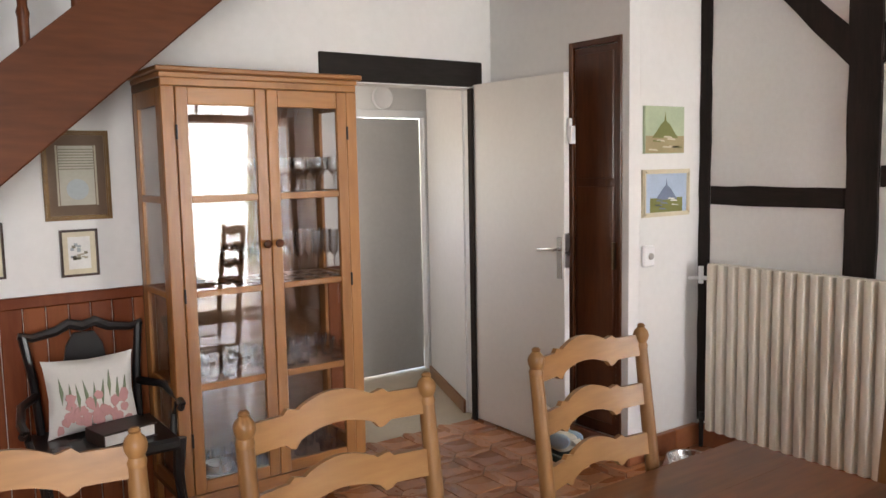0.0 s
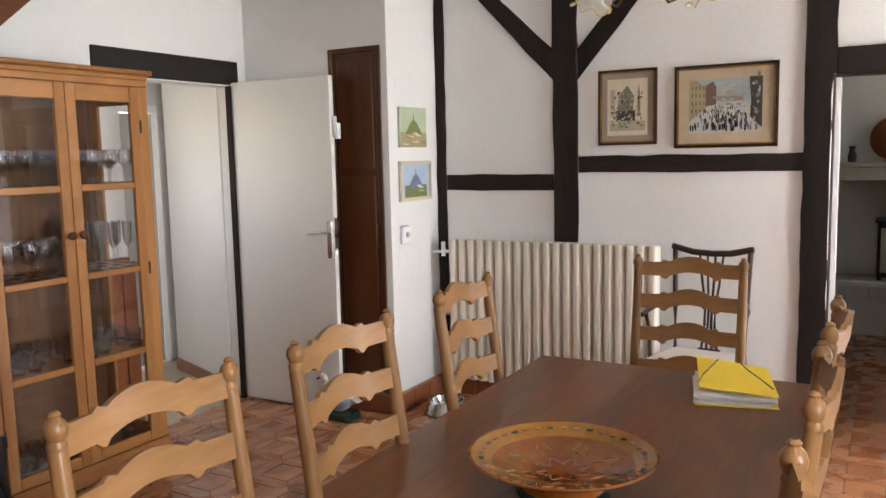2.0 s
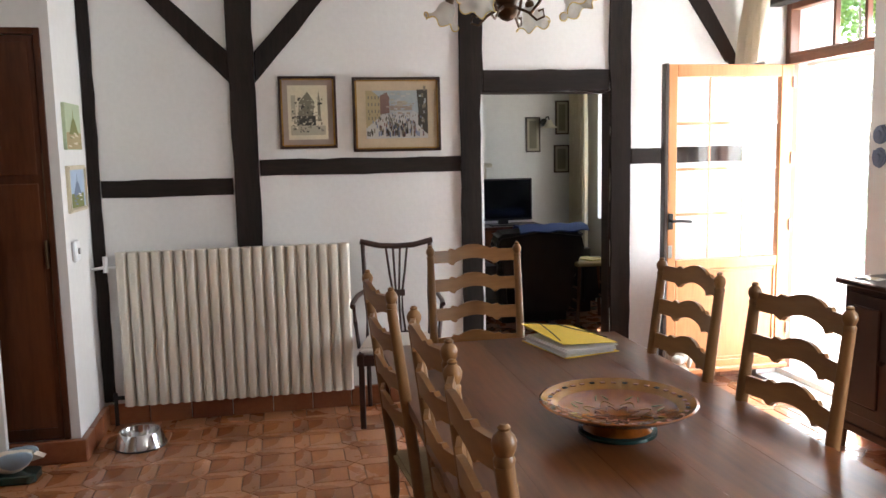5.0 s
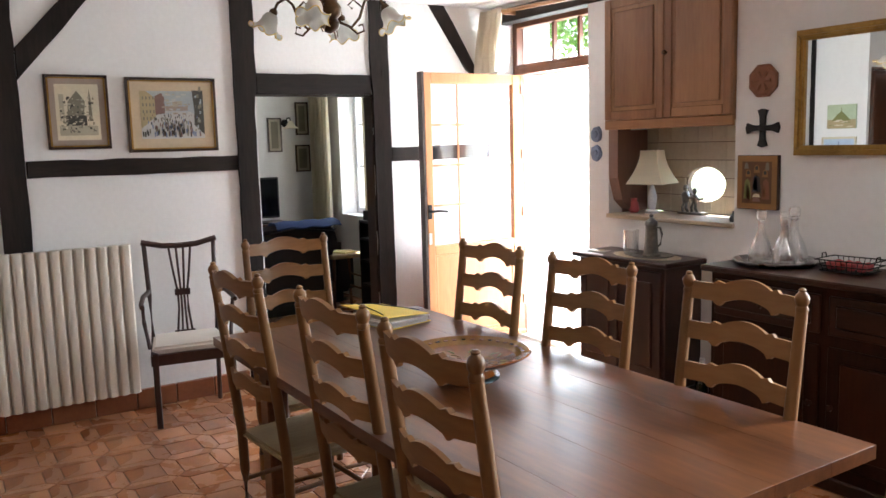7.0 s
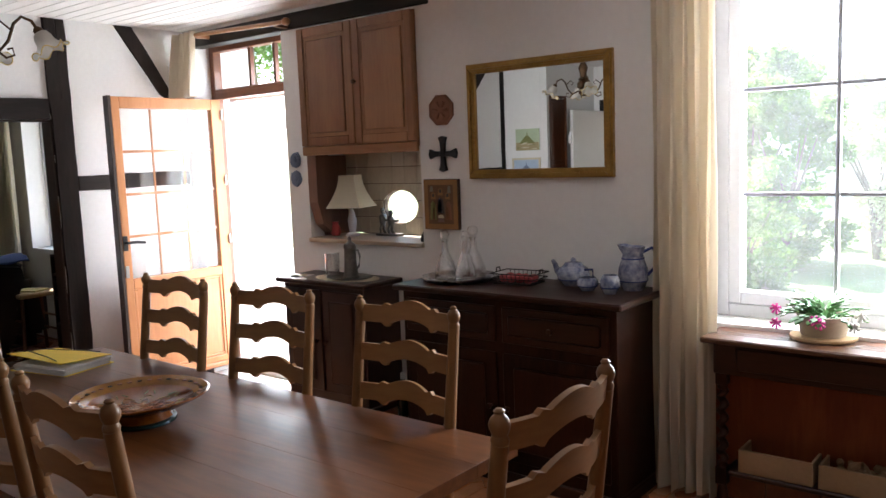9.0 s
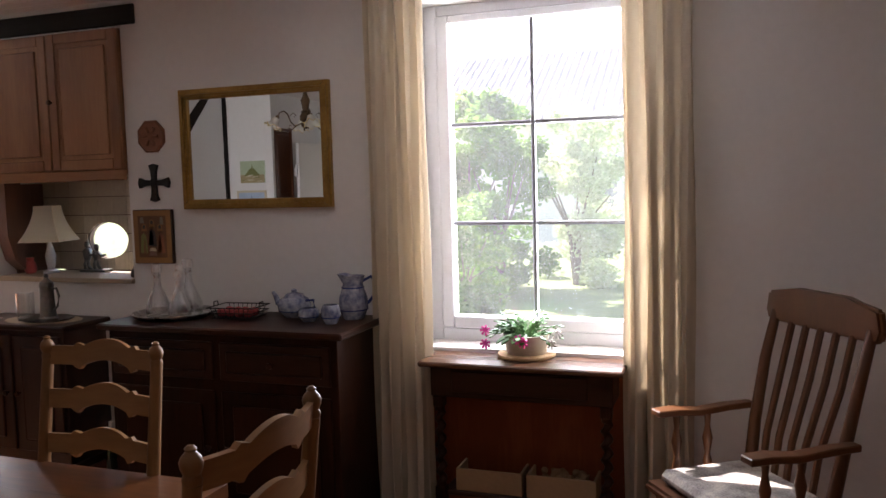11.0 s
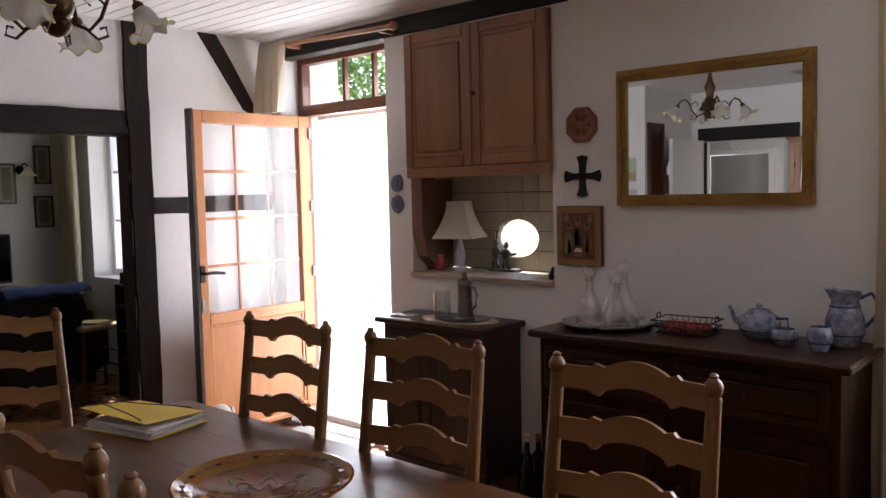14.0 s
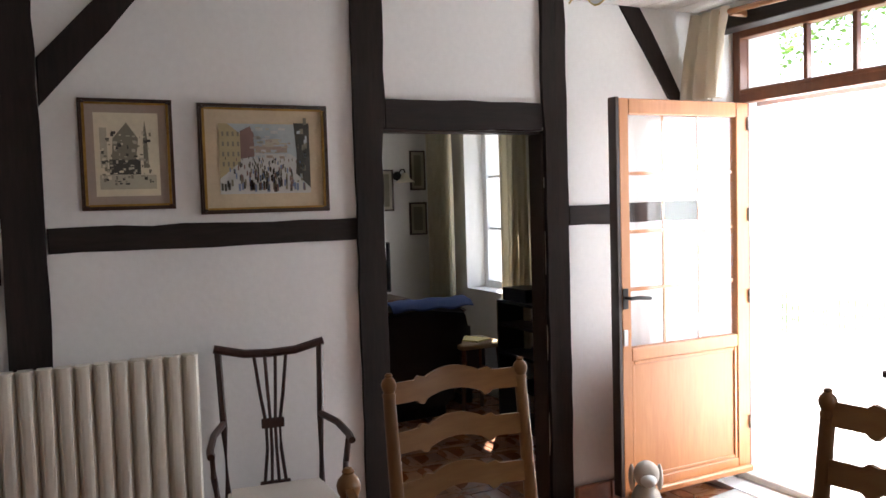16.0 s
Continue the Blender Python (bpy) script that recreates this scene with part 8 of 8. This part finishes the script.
ms = single("magazine", bm, M["yellow_paint"], "yellow magazine lying on the stool", "magazine")
ms.matrix_world = pose(5.72, -0.92, 0.5505, 0, 0, 25)
hf = thing("media_shelf", "black shelf unit with stereo and discs", "shelf", (5.15, -1.1, 0))
part("body", slab(-0.32, 0.3, -0.15, 0.12, 0.0, 0.05, 0.004), M["black_soft"], hf)
for z in (0.28, 0.5, 0.7, 0.86):
    part("shelf_board", slab(-0.3, 0.28, -0.15, 0.12, z - 0.01, z + 0.01, 0.002), M["black_soft"], hf)
for x in (-0.31, 0.29):
    part("side", slab(x - 0.01, x + 0.01, -0.15, 0.12, 0.05, 0.87, 0.002), M["black_soft"], hf)
rng = random.Random(17)
for k in range(16):
    ds = thing("disc_case", "narrow disc case standing on the black shelf", "disc case", (4.88 + 0.012 * k, -1.1, 0.511), group="discs on the shelf")
    bm = bm_new()
    box(bm, -0.005, 0.005, -0.07, 0.07, 0.0, 0.125 + rng.uniform(0, 0.01), 0.001)
    part("case", bm, M[rng.choice(("brick_red", "paper_white", "slate_blue", "black_soft"))], ds)
bm = bm_new()
box(bm, 5.1, 5.4, -1.22, -1.0, 0.8705, 0.96, 0.006)
single("stereo", bm, M["black_soft"], "black stereo set on the shelf", "stereo")
for y0, y1, z0, z1 in ((-1.218, -1.071, 1.674, 2.02), (-1.221, -1.055, 1.281, 1.567), (-0.908, -0.753, 1.498, 1.856)):
    framed("picture", "small dark-framed print in the living room", (LX - 0.001, (y0 + y1) / 2, (z0 + z1) / 2), 90, y1 - y0, z1 - z0, 0.014, "frame_dark", "ink_pale", 0.025, "ink_mid")
sn = thing("wall_sconce", "dark wall lamp with a small pale shade", "lamp", (LX - 0.001, -0.95, 1.8), 90)
bm = bm_new()
lathe(bm, [(0.04, 0), (0.036, 0.014), (0.01, 0.02)], 14, m=pose(0, 0, 0, -90, 0, 0))
tube(bm, [(0, 0.015, 0.0), (0, 0.08, 0.05), (0, 0.15, 0.05), (0, 0.17, 0.02)], 0.007, 6)
part("bracket", bm, M["iron"], sn, "", True)
bm = bm_new()
lathe(bm, [(0.02, 0.02), (0.045, -0.03), (0.085, -0.06), (0.082, -0.06), (0.042, -0.028), (0.016, 0.018)], 18, (0, 0.17, 0), cap=False)
part("shade", bm, M["shade"], sn, "", True)

# ---- floor tiles: squares ringed by pointed pickets ----
PITCH, SQ = 0.25, 0.168


def tile_solid(vs, fs, pts, z0, z1, inset=0.004):
    """A tile with a softened rim."""
    cx, cy = sum(p[0] for p in pts) / len(pts), sum(p[1] for p in pts) / len(pts)
    b, k = len(vs), len(pts)
    vs += [(x, y, z0) for x, y in pts] + [(x, y, z1 - 0.002) for x, y in pts]
    for x, y in pts:
        d = math.hypot(x - cx, y - cy)
        vs.append((x + (cx - x) / d * inset, y + (cy - y) / d * inset, z1))
    for i in range(k):
        j = (i + 1) % k
        fs.append((b + i, b + j, b + k + j, b + k + i))
        fs.append((b + k + i, b + k + j, b + 2 * k + j, b + 2 * k + i))
    fs.append(tuple(range(b + 2 * k, b + 3 * k)))


g = 0.0022
h = SQ / 2 - g
SQUARE = [(-h, -h), (h, -h), (h, h), (-h, h)]
s2, p2 = SQ / 2 - g * 0.4, (PITCH - SQ) / 2 - g
PICK = [(-s2, -p2), (s2, -p2), (s2 + p2, 0), (s2, p2), (-s2, p2), (-s2 - p2, 0)]


def mesh_of(name, shapes, key="tile"):
    vs, fs = [], []
    for pts in shapes:
        tile_solid(vs, fs, pts, -0.006, 0.0)
    me = bpy.data.meshes.new(name)
    me.from_pydata(vs, [], fs)
    me.materials.append(M[key])
    return me


def lay_floor(parent, x0, x1, y0, y1, near):
    far = {"s": [], "p": []}
    one_sq, one_px = mesh_of("square_tile", [SQUARE]), mesh_of("picket_tile", [PICK], "tile_pale")
    count = 0
    nx, ny = int((x1 - x0) / PITCH) + 1, int((y1 - y0) / PITCH) + 1
    for i in range(nx):
        for j in range(ny):
            cx, cy = x0 + (i + 0.5) * PITCH, y0 + (j + 0.5) * PITCH
            for kind, px, py, rz in (("s", cx, cy, 0), ("p", cx, cy + PITCH / 2, 0), ("p", cx + PITCH / 2, cy, 90)):
                if px > x1 - 0.04 or py > y1 - 0.04:
                    continue
                if count < 300 and near(px, py):
                    ob = new("square_tile" if kind == "s" else "picket_tile", one_sq if kind == "s" else one_px)
                    ob.parent = parent
                    ob.matrix_local = pose(px, py, 0, 0, 0, rz)
                    count += 1
                else:
                    pts = SQUARE if kind == "s" else PICK
                    far[kind].append([(px + (u if rz == 0 else -v), py + (v if rz == 0 else u)) for u, v in pts])
    for kind, name, key in (("s", "square_tile_field", "tile"), ("p", "picket_tile_field", "tile_pale")):
        ob = new(name, mesh_of(name, far[kind], key))
        ob.parent = parent
        tagged(ob, kind="stuff")


tf = tagged(new("floor_tiles"), "glossy terracotta floor tiles, squares ringed by pointed pickets", "floor", "", "structure")
lay_floor(tf, WEST, EAST, SOUTH, NORTH, lambda x, y: (x > 1.9 and y > 1.5) or (x > 2.3 and y < 0.1))
tf2 = tagged(new("floor_tiles_living_room"), "terracotta tiles of the living room floor", "floor", "", "structure")
lay_floor(tf2, EAST, LX, SOUTH, 4.1, lambda x, y: x < 5.2 and -1 < y < 1.2)
